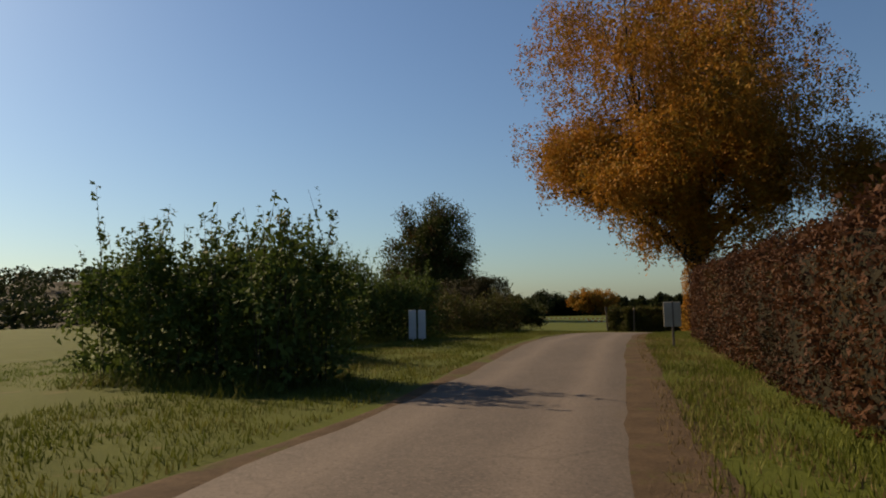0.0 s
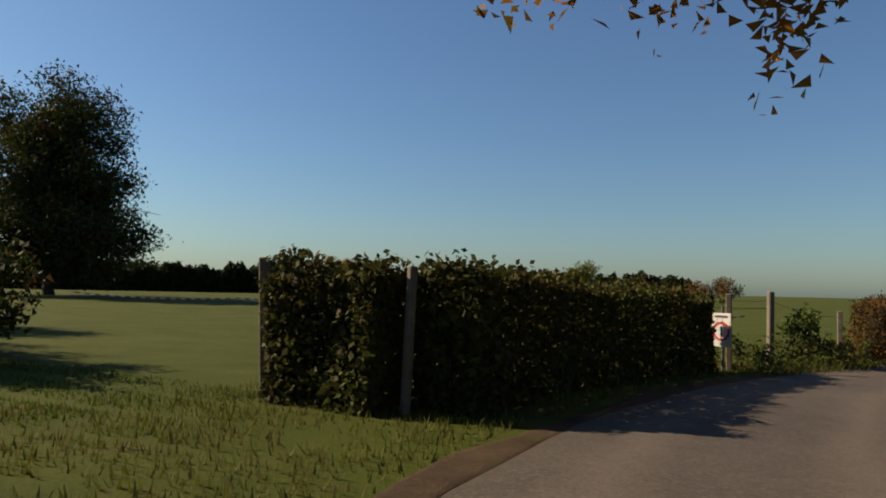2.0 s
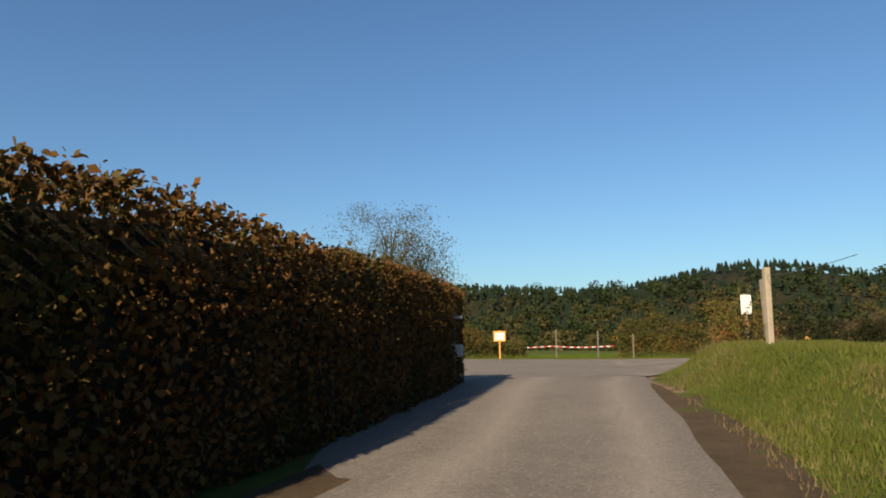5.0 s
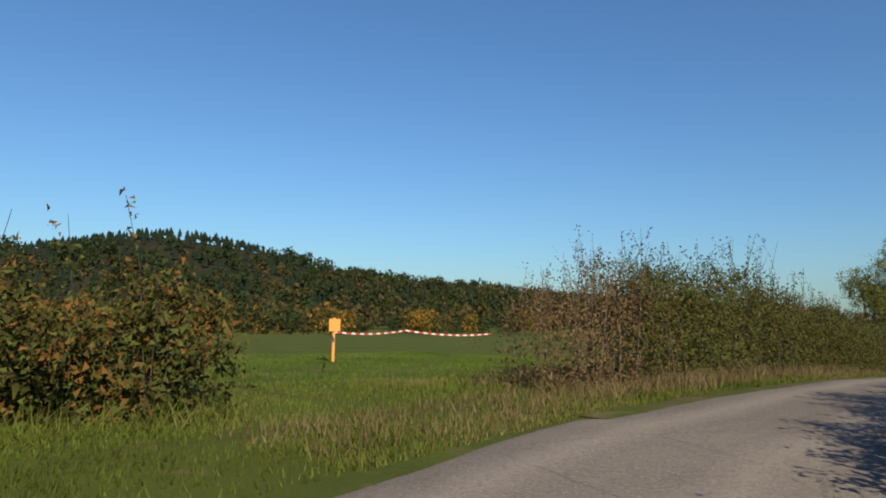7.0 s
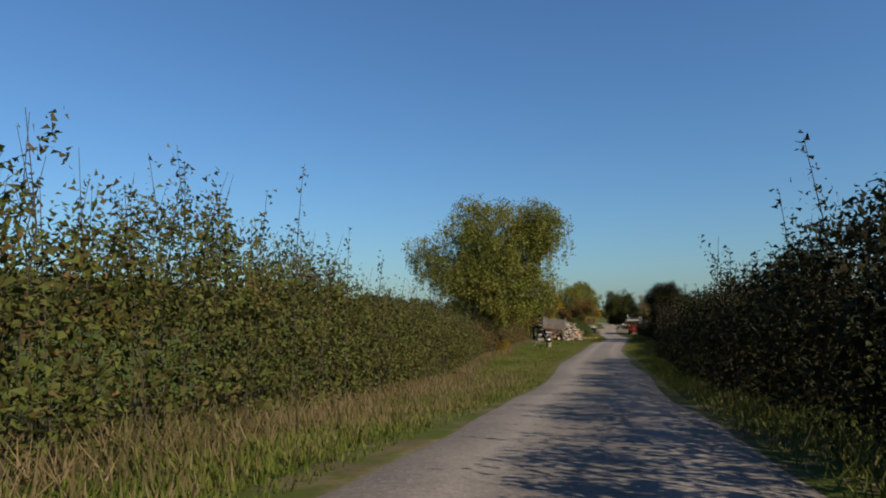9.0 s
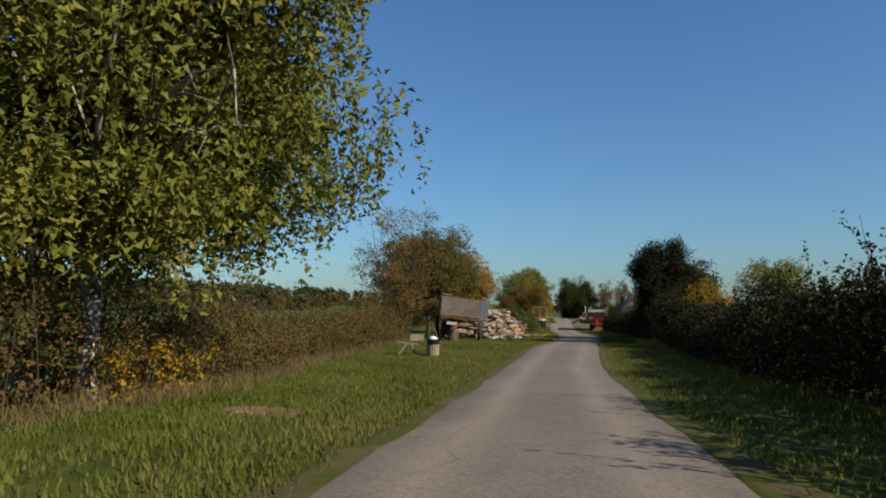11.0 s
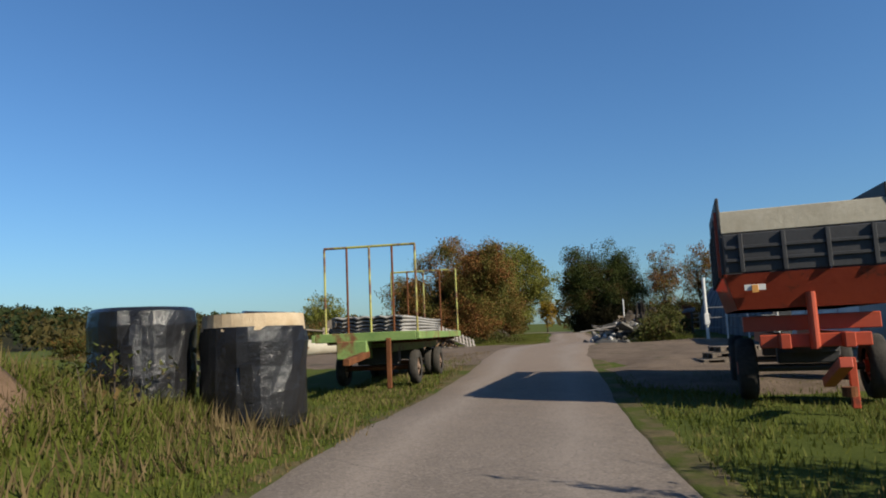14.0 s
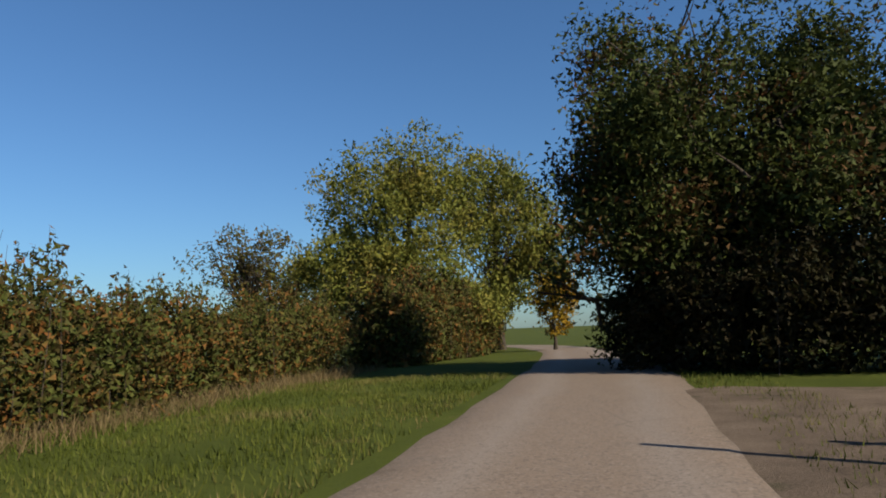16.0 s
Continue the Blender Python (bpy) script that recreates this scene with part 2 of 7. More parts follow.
M = {
    "asphalt": asphalt("worn_asphalt", (0.092, 0.0775, 0.0665), (0.124, 0.105, 0.090), (0.150, 0.126, 0.107), ((0.160, 0.122, 0.093), 84.0, 104.0)),
    "lane_asphalt": asphalt("old_lane_asphalt", (0.052, 0.043, 0.037), (0.072, 0.060, 0.050), (0.090, 0.073, 0.060), ((0.160, 0.122, 0.093), 84.0, 104.0)),
    "grass_ground": surface("meadow", (0.027, 0.038, 0.006), (0.072, 0.085, 0.015), 0.6, 26.0, 0.95, bump=1.0, fine_amount=0.62, spots=((0.092, 0.074, 0.030), 1.3, 0.34)),
    "grass": leaves("grass_blade", [(0.034, 0.044, 0.008), (0.058, 0.074, 0.011), (0.088, 0.100, 0.018), (0.105, 0.096, 0.030), (0.185, 0.145, 0.065)], 0.35, 0.3),
    "lawn": leaves("field_grass", [(0.040, 0.068, 0.008), (0.062, 0.098, 0.012), (0.082, 0.118, 0.016), (0.110, 0.118, 0.028)], 0.3, 0.3),
    "dry_grass": leaves("dry_grass_blade", [(0.05221, 0.05221, 0.01566), (0.1044, 0.07831, 0.03654), (0.1566, 0.1149, 0.05743), (0.0835, 0.05221, 0.0261)], 0.7, 0.3),
    "dark_earth": surface("dark_earth", (0.01826, 0.01577, 0.01328), (0.07055, 0.0581, 0.04565), 2.0, 14.0, 0.95, bump=1.0, spots=((0.0996, 0.08715, 0.0747), 5.0, 0.36)),
    "bleached": surface("bleached_wood", (0.1535, 0.1354, 0.1174), (0.2528, 0.2257, 0.1987), 3.0, 30.0, 0.9, bump=0.5),
    "l_dead": leaves("dead_leaf", [(0.03685, 0.02764, 0.01351), (0.0737, 0.04914, 0.02457), (0.1167, 0.0737, 0.03685), (0.1474, 0.09213, 0.04914)], 0.6, 0.2),
    "forest_floor": surface("forest_floor", (0.010, 0.011, 0.006), (0.026, 0.024, 0.012), 0.05, 0.6, 0.95, bump=0.6),
    "litter": surface("leaf_litter", (0.030, 0.021, 0.013), (0.085, 0.058, 0.036), 2.2, 24.0, 0.95, bump=1.0, fine_amount=0.55, spots=((0.048, 0.058, 0.012), 0.9, 0.38)),
    "gravel": surface("trodden_gravel", (0.046, 0.034, 0.025), (0.165, 0.126, 0.094), 1.1, 34.0, 0.95, bump=1.0, fine_amount=0.55, spots=((0.0415, 0.03984, 0.01992), 0.8, 0.34)),
    "bark": surface("bark", (0.0215, 0.0172, 0.01228), (0.06756, 0.05528, 0.04299), 4.0, 30.0, 0.95, bump=0.9),
    "pale_bark": surface("pale_bark", (0.07985, 0.06756, 0.05528), (0.1965, 0.172, 0.1413), 4.0, 30.0, 0.95, bump=0.7),
    "birch_bark": surface("birch_bark", (0.150, 0.132, 0.112), (0.320, 0.305, 0.280), 2.4, 14.0, 0.8, bump=0.6, fine_amount=0.5, spots=((0.045, 0.034, 0.026), 4.5, 0.47)),
    "brown_bark": surface("log_bark", (0.034, 0.024, 0.017), (0.125, 0.088, 0.060), 5.0, 26.0, 0.95, bump=1.0, fine_amount=0.5, spots=((0.19, 0.165, 0.14), 4.5, 0.38)),
    "cut_wood": surface("fresh_cut_wood", (0.150, 0.088, 0.046), (0.330, 0.205, 0.105), 5.0, 40.0, 0.8, bump=0.3),
    "split_wood": surface("split_wood", (0.19, 0.095, 0.042), (0.42, 0.25, 0.125), 2.2, 30.0, 0.85, bump=0.5, fine_amount=0.45, spots=((0.075, 0.05, 0.034), 2.6, 0.3)),
    "heap_wood": leaves("split_heap_wood", [(0.105, 0.068, 0.042), (0.235, 0.122, 0.055), (0.33, 0.19, 0.09), (0.42, 0.26, 0.135), (0.30, 0.16, 0.07), (0.16, 0.10, 0.06)], 1.6, 0.0, 0.85),
    "old_wood": surface("weathered_wood", (0.09213, 0.0737, 0.05835), (0.1965, 0.1658, 0.1351), 3.0, 30.0, 0.9, bump=0.5),
    "pale_wood": surface("pale_post_wood", (0.1965, 0.1535, 0.1106), (0.3378, 0.2825, 0.215), 3.0, 30.0, 0.9, bump=0.5),
    # near-black, with the shade inside a hedge put into the colour
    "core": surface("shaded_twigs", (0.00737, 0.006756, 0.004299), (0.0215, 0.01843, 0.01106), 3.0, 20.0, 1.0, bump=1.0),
    "soil": surface("bare_soil", (0.0737, 0.04607, 0.02764), (0.1843, 0.1228, 0.07985), 1.2, 12.0, 0.95, bump=1.0, spots=((0.04299, 0.03071, 0.0215), 1.5, 0.4)),
    "edge_soil": surface("trodden_edge_soil", (0.030, 0.028, 0.011), (0.125, 0.098, 0.052), 1.6, 20.0, 0.95, bump=1.0, fine_amount=0.5, spots=((0.045, 0.056, 0.010), 1.1, 0.5)),
    "rubble": surface("rubble", (0.04631, 0.04374, 0.04117), (0.1544, 0.1441, 0.1286), 2.0, 18.0, 0.95, bump=0.8),
    "white_rubble": surface("pale_rubble", (0.2764, 0.2641, 0.2457), (0.4607, 0.4484, 0.4299), 3.0, 18.0, 0.95, bump=0.6),
    "green_paint": surface("worn_green_paint", (0.08599, 0.1474, 0.03685), (0.1843, 0.258, 0.0737), 1.2, 14.0, 0.6, bump=0.2, spots=((0.1228, 0.05221, 0.01843), 2.5, 0.42)),
    "yellow_paint": surface("worn_yellow_green_paint", (0.2334, 0.2211, 0.03685), (0.3071, 0.3071, 0.08599), 1.5, 14.0, 0.6, bump=0.2, spots=((0.1044, 0.04299, 0.01843), 2.0, 0.46)),
    "rust": surface("rust", (0.06142, 0.02457, 0.01228), (0.1474, 0.06142, 0.02764), 3.0, 30.0, 0.9, bump=0.5),
    "red_paint": surface("orange_red_paint", (0.258, 0.03378, 0.01228), (0.3562, 0.05528, 0.01843), 1.2, 14.0, 0.5, bump=0.15, spots=((0.0737, 0.02764, 0.01535), 2.5, 0.32)),
    "dark_steel": surface("dark_steel", (0.01228, 0.01228, 0.01351), (0.03071, 0.03071, 0.03378), 2.0, 20.0, 0.6, bump=0.2, spots=((0.05528, 0.03685, 0.02764), 3.0, 0.3)),
    "cream_paint": surface("weathered_cream_paint", (0.2334, 0.2088, 0.1535), (0.3562, 0.3255, 0.258), 1.5, 14.0, 0.7, bump=0.3, spots=((0.1228, 0.08599, 0.05528), 3.0, 0.32)),
    "blue_paint": surface("faded_blue_paint", (0.01843, 0.04299, 0.09827), (0.04299, 0.07985, 0.1474), 1.5, 14.0, 0.6, bump=0.2, spots=((0.1351, 0.1228, 0.1106), 3.0, 0.35)),
    "rubber": surface("tyre_rubber", (0.01843, 0.0172, 0.01597), (0.05528, 0.05036, 0.04422), 4.0, 30.0, 0.9, bump=0.4),
    "wheel_rust": surface("rusty_wheel", (0.09827, 0.05528, 0.03685), (0.2211, 0.1597, 0.1167), 3.0, 20.0, 0.8, bump=0.3),
    "pipe": surface("grey_fibre_sheet", (0.1658, 0.1597, 0.1535), (0.258, 0.2518, 0.2395), 1.0, 20.0, 0.8, bump=0.2),
    "white": surface("white_paint", (0.4426, 0.4354, 0.414), (0.571, 0.5639, 0.5425), 2.0, 20.0, 0.5, bump=0.1),
    "red": surface("sign_red", (0.3569, 0.02141, 0.02141), (0.4283, 0.03569, 0.02855), 2.0, 20.0, 0.5, bump=0.05),
    "orange_board": surface("orange_board", (0.4426, 0.1927, 0.03569), (0.5568, 0.2712, 0.06424), 2.0, 25.0, 0.7, bump=0.2),
    "ink": surface("printed_ink", (0.01843, 0.01843, 0.03071), (0.04299, 0.03685, 0.05528), 2.0, 20.0, 0.6, bump=0.05),
    "foil": surface("black_silage_film", (0.00444, 0.00444, 0.00518), (0.0148, 0.0148, 0.01628), 3.0, 9.0, 0.22, bump=1.0),
    "straw": surface("straw_face", (0.2998, 0.2213, 0.1356), (0.4711, 0.3855, 0.2712), 3.0, 45.0, 0.95, bump=0.9),
    "wire": surface("fence_wire", (0.09827, 0.09827, 0.09827), (0.172, 0.172, 0.1658), 5.0, 20.0, 0.5, 0.7, bump=0.1),
    "barn_sheet": surface("weathered_barn_sheeting", (0.06093, 0.06474, 0.07616), (0.1371, 0.1409, 0.1523), 0.5, 5.0, 0.8, bump=0.3, spots=((0.07616, 0.0495, 0.03808), 0.8, 0.38)),
    "tarp": surface("blue_grey_tarpaulin", (0.04914, 0.0835, 0.1326), (0.0835, 0.1277, 0.1867), 0.5, 5.0, 0.8, bump=0.5),
    "l_hedge_green": leaves("hedge_green", [(0.02022, 0.02723, 0.007353), (0.03676, 0.04681, 0.01062), (0.05974, 0.07234, 0.0147), (0.1103, 0.08085, 0.02042)], 0.5),
    "l_hedge_brown": leaves("hedge_turning", [(0.022, 0.016, 0.008), (0.035, 0.045, 0.011), (0.070, 0.080, 0.018), (0.045, 0.030, 0.012), (0.055, 0.068, 0.015), (0.150, 0.062, 0.018), (0.085, 0.085, 0.022), (0.120, 0.070, 0.030)], 1.1),
    "l_hedge_mixed": leaves("hedge_green_and_brown", [(0.020, 0.027, 0.007), (0.045, 0.056, 0.012), (0.050, 0.034, 0.014), (0.070, 0.078, 0.016), (0.040, 0.048, 0.011), (0.085, 0.052, 0.020), (0.110, 0.085, 0.022)], 0.9),
    "l_plum": leaves("plum_leaf", [(0.034, 0.042, 0.010), (0.062, 0.066, 0.014), (0.088, 0.058, 0.018), (0.060, 0.068, 0.014), (0.110, 0.095, 0.022)], 0.5, 0.26),
    "l_beech": leaves("beech_turning", [(0.03378, 0.03716, 0.01013), (0.07432, 0.04729, 0.01351), (0.1216, 0.05405, 0.01689), (0.06081, 0.06081, 0.01689)], 0.6),
    "l_hedge_red": leaves("hedge_reddish", [(0.01843, 0.0172, 0.00737), (0.03685, 0.01597, 0.008599), (0.06756, 0.02764, 0.01228), (0.03071, 0.03071, 0.009827)], 0.45),
    "l_weeds": leaves("weed_and_bramble", [(0.050, 0.034, 0.016), (0.090, 0.055, 0.023), (0.055, 0.058, 0.016), (0.130, 0.068, 0.028), (0.045, 0.052, 0.013), (0.095, 0.080, 0.024), (0.165, 0.070, 0.020)], 0.8, 0.24),
    "l_far_yellow": leaves("far_yellow", [(0.045, 0.045, 0.012), (0.110, 0.070, 0.013), (0.175, 0.100, 0.014), (0.070, 0.060, 0.014)], 0.08, 0.2),
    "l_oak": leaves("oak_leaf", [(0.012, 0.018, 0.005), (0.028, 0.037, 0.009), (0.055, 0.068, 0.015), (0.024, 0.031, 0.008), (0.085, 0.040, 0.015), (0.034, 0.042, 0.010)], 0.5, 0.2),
    "l_orange": leaves("leaf_orange", [(0.1142, 0.08566, 0.01428), (0.2141, 0.1142, 0.01784), (0.2998, 0.1213, 0.01784), (0.1713, 0.1142, 0.02141)], 0.3, 0.26),
    # leaves taken near-black, so that deep shade is part of their colour
    "l_dark_shade": leaves("leaf_dark_shade", [(0.007142, 0.01071, 0.003571), (0.0125, 0.01696, 0.004464), (0.02232, 0.01607, 0.00625), (0.01786, 0.02232, 0.005803)], 0.4),
    "l_backlit": leaves("leaf_fresh", [(0.02457, 0.04299, 0.009213), (0.04914, 0.0737, 0.01535), (0.0737, 0.1044, 0.02457), (0.06142, 0.07985, 0.01843)], 0.5, 0.26),
    "l_olive": leaves("leaf_olive", [(0.06127, 0.07148, 0.0143), (0.1021, 0.1123, 0.02042), (0.143, 0.1328, 0.02553), (0.1838, 0.143, 0.03064)], 0.35, 0.26),
    "l_yellow": leaves("leaf_yellow", [(0.09246, 0.07843, 0.01156), (0.185, 0.1213, 0.01156), (0.2776, 0.1569, 0.01156), (0.07709, 0.07131, 0.01542)], 0.35, 0.26),
    "l_rust": leaves("leaf_rust", [(0.050, 0.064, 0.015), (0.090, 0.084, 0.019), (0.165, 0.064, 0.024), (0.075, 0.082, 0.019)], 0.4, 0.26),
    "l_nettle": leaves("leaf_nettle", [(0.026, 0.042, 0.012), (0.046, 0.068, 0.017), (0.072, 0.090, 0.024), (0.036, 0.050, 0.013), (0.105, 0.100, 0.032)], 0.6, 0.24),
    "l_far_green": leaves("far_green", [(0.01351, 0.02211, 0.00737), (0.0215, 0.03071, 0.009827), (0.03685, 0.03992, 0.01228)], 0.01, 0.2),
    "l_far_conifer": leaves("far_conifer", [(0.006142, 0.01228, 0.00737), (0.009827, 0.0172, 0.009213), (0.01474, 0.02211, 0.01106)], 0.01, 0.1),
    "l_far_turning": leaves("far_turning", [(0.024, 0.028, 0.010), (0.040, 0.036, 0.012), (0.060, 0.046, 0.015), (0.036, 0.036, 0.011), (0.105, 0.062, 0.014)], 0.012, 0.2),
}


# ---- mesh helpers ----
def mesh_data(name, verts, faces):
    """A mesh from arrays of vertices and of faces with one number of corners."""
    verts, faces = np.asarray(verts, np.float32), np.asarray(faces, np.int32)
    me = bpy.data.meshes.new(name)
    n, k = faces.shape
    me.vertices.add(len(verts))
    me.vertices.foreach_set("co", verts.ravel())
    me.loops.add(n * k)
    me.loops.foreach_set("vertex_index", faces.ravel())
    me.polygons.add(n)
    me.polygons.foreach_set("loop_start", np.arange(0, n * k, k, dtype=np.int32))
    me.update(calc_edges=True)
    me.validate()
    return me


def part(name, data, material, parent=None, label="", smooth=False):
    """Links a mesh or bmesh as one mesh object under a thing or a part."""
    if isinstance(data, bmesh.types.BMesh):
        me = bpy.data.meshes.new(name)
        data.to_mesh(me)
        data.free()
    else:
        me = data
    if not me.materials:
        me.materials.append(material)
    if smooth:
        me.polygons.foreach_set("use_smooth", np.ones(len(me.polygons), bool))
    ob = new(name, me)
    if parent is not None:
        ob.parent = parent
    if label:
        tagged(ob, label)
    return ob


def thing(name, m, label, category, group="", kind=""):
    ob = new(name)
    ob.empty_display_size = 0.2
    ob.matrix_world = m
    return tagged(ob, label, category, group, kind)


def box_bm(bm, sx, sy, sz, m=Matrix(), bevel=0.0):
    """Adds a box of that size, centred on the pose m, to the bmesh."""
    got = bmesh.ops.create_cube(bm, size=1.0, matrix=m @ Matrix.Diagonal((sx, sy, sz, 1)))
    if bevel:
        edges = list({ed for v in got["verts"] for ed in v.link_edges})
        bmesh.ops.bevel(bm, geom=edges, offset=bevel, segments=1, affect="EDGES")
    return bm


def box(sx, sy, sz, m=Matrix(), bevel=0.0):
    return box_bm(bmesh.new(), sx, sy, sz, m, bevel)


def cyl_bm(bm, r1, r2, depth, m=Matrix(), sides=14):
    bmesh.ops.create_cone(bm, cap_ends=True, segments=sides, radius1=r1, radius2=r2, depth=depth, matrix=m)
    return bm


def cyl(r1, r2, depth, m=Matrix(), sides=14):
    return cyl_bm(bmesh.new(), r1, r2, depth, m, sides)


def tubes(paths, sides=5):
    """Vertices and faces of tapered tubes; each path is a list of (point, radius)."""
    vs, fs, at = [], [], 0
    ang = np.linspace(0, 2 * np.pi, sides, endpoint=False)
    for path in paths:
        pts = np.array([p for p, _ in path], float)
        rad = np.array([r for _, r in path], float)
        tan = np.gradient(pts, axis=0)
        tan /= np.linalg.norm(tan, axis=1)[:, None] + 1e-9
        ref = np.where(np.abs(tan[:, 2:3]) < 0.9, [[0, 0, 1.0]], [[1.0, 0, 0]])
        u = np.cross(tan, ref)
        u /= np.linalg.norm(u, axis=1)[:, None] + 1e-9
        w = np.cross(tan, u)
        ring = pts[:, None] + rad[:, None, None] * (np.cos(ang)[None, :, None] * u[:, None] + np.sin(ang)[None, :, None] * w[:, None])
        vs.append(ring.reshape(-1, 3))
        k = len(pts)
        i, j = np.meshgrid(np.arange(k - 1), np.arange(sides), indexing="ij")
        a0 = at + i * sides + j
        b0 = at + i * sides + (j + 1) % sides
        fs.append(np.stack([a0, b0, b0 + sides, a0 + sides], -1).reshape(-1, 4))
        at += k * sides
    return np.concatenate(vs), np.concatenate(fs)


def leaf_arrays(centres, size, rng, flat=0.0, long=1.5, corners=4):
    """A pointed leaf of three or four corners at each centre, turned at random; flat: 0 any way, 1 lying level."""
    n = len(centres)
    u = rng.normal(size=(n, 3))
    u /= np.linalg.norm(u, axis=1)[:, None]
    nrm = rng.normal(size=(n, 3))
    nrm[:, 2] += flat * 3
    w = np.cross(nrm, u)
    w /= np.linalg.norm(w, axis=1)[:, None] + 1e-9
    s = size * rng.uniform(0.6, 1.35, (n, 1))
    tip, side = u * s * long * 0.5, w * s * 0.5
    if corners == 3:
        v = np.stack([centres - 0.8 * tip - 0.72 * side, centres - 0.5 * tip + 0.8 * side, centres + tip], 1).reshape(-1, 3)
        return v, np.arange(3 * n).reshape(-1, 3)
    v = np.stack([centres - tip, centres + side - 0.1 * tip, centres + tip, centres - side - 0.1 * tip], 1).reshape(-1, 3)
    return v, np.arange(4 * n).reshape(-1, 4)


def joined(*pairs):
    vs, fs, at = [], [], 0
    for v, f in pairs:
        vs.append(v)
        fs.append(f + at)
        at += len(v)
    return np.concatenate(vs), np.concatenate(fs)


# ---- lie of the land ----
LANE = np.array([(82.5, 90, 1.20), (82, 40, 1.30), (81.8, 0, 1.35), (81.7, -18, 1.09), (81.6, -32, 0.93), (81.7, -44, 1.20), (81.1, -53, 1.05), (79.1, -60.5, 0.79), (76.3, -66.4, 0.49), (72.2, -71.6, 0.07), (67.4, -74.9, 0.02), (59.5, -78.7, 0.25), (50.6, -81.3, 0.38), (44, -80.6, 0.38), (38, -79.5, 0.36), (27, -78.2, 0.82), (17, -76.3, 0.58), (9, -75.5, 0.78)])
MAIN = np.array([(-40, -160, 0.80), (-16, -122, 0.90), (-4.5, -102, 0.90), (3.5, -89, 0.92), (7.5, -79, 0.79), (8.6, -70, 0.89), (7.3, -62, 0.94), (6.4, -55, 0.94), (5.3, -42, 0.43), (3.9, -26, -0.66), (2.6, -13, -0.89), (1.3, 2, -1.36), (0.1, 15, -1.90), (-0.8, 32, -1.93), (-1.3, 49, -2.40), (-2.2, 65, -2.48), (-4.1, 80, -2.83), (-6, 94, -2.92), (-7.6, 108, -2.20), (-8.4, 126, -2.45), (-10.2, 141, -2.24), (-12, 156, -2.00), (-14.6, 171, -1.95), (-18.5, 186, -1.95), (-26, 204, -2.00), (-46, 230, -2.00)])


def curve_points(ctrl, step=1.0):
    """A smooth line through the control points, at even steps."""
    c = np.vstack([2 * ctrl[0] - ctrl[1], ctrl, 2 * ctrl[-1] - ctrl[-2]])
    out = []
    for i in range(1, len(c) - 2):
        p0, p1, p2, p3 = c[i - 1 : i + 3]
        n = max(2, int(np.linalg.norm(p2 - p1) / step))
        t = np.linspace(0, 1, n, endpoint=False)[:, None]
        out.append(0.5 * (2 * p1 + (p2 - p0) * t + (2 * p0 - 5 * p1 + 4 * p2 - p3) * t**2 + (3 * p1 - p0 - 3 * p2 + p3) * t**3))
    return np.vstack([*out, ctrl[-1:]])


LANE_P, MAIN_P = curve_points(LANE), curve_points(MAIN)
ROAD_P = np.vstack([LANE_P, MAIN_P])
HILLS = [(-11.2, 87.2, 3.0, 4.0, 0.4), (-12.4, 84.6, 2.6, 3.4, 1.5), (-9.0, 33, 3.6, 13, 0.4), (-12.5, 62, 4.5, 9, 0.35), (-560, 135, 170, 105, 41), (-650, -110, 190, 260, 60), (-560, 330, 190, 200, 38), (-430, 640, 260, 260, 22), (-760, -480, 300, 260, 45), (560, -520, 260, 260, 42), (250, -820, 300, 240, 6), (700, 200, 300, 400, 18), (-300, 1100, 500, 300, 18)]


# foot of the grass bank on the inside of the bend
BANK_P = curve_points(np.array([(44, -77.4, 0), (36, -76.6, 0), (30, -76.5, 0), (27.2, -76.3, 0), (24.4, -75.6, 0), (21.1, -74.5, 0), (16.4, -72.6, 0), (14.0, -71.0, 0), (12.2, -68.4, 0), (11.1, -65.5, 0), (10.2, -62, 0), (9.4, -56, 0)]), 0.5)
BANK_T = np.gradient(BANK_P[:, :2], axis=0)


def bank_height(x, y):
    """The bank rises from its foot, stays level and dies out at both ends and towards the field."""
    out = np.zeros(len(x))
    k = (x > 8) & (x < 46) & (y > -79) & (y < -54)
    if not k.any():
        return out
    px, py = x[k], y[k]
    d2 = (px[:, None] - BANK_P[None, :, 0]) ** 2 + (py[:, None] - BANK_P[None, :, 1]) ** 2
    i = d2.argmin(1)
    t = BANK_T[i]
    inside = (px - BANK_P[i, 0]) * t[:, 1] - (py - BANK_P[i, 1]) * t[:, 0] > 0
    d = np.sqrt(d2.min(1)) * inside
    up = np.clip(d / 1.7, 0, 1)
    ends = np.clip((BANK_P[i, 0] - 9.8) / 4.0, 0, 1) * np.clip((42 - BANK_P[i, 0]) / 9.0, 0, 1)
    out[k] = 0.85 * up * up * (3 - 2 * up) * ends * np.clip((16 - d) / 10, 0, 1)
    return out


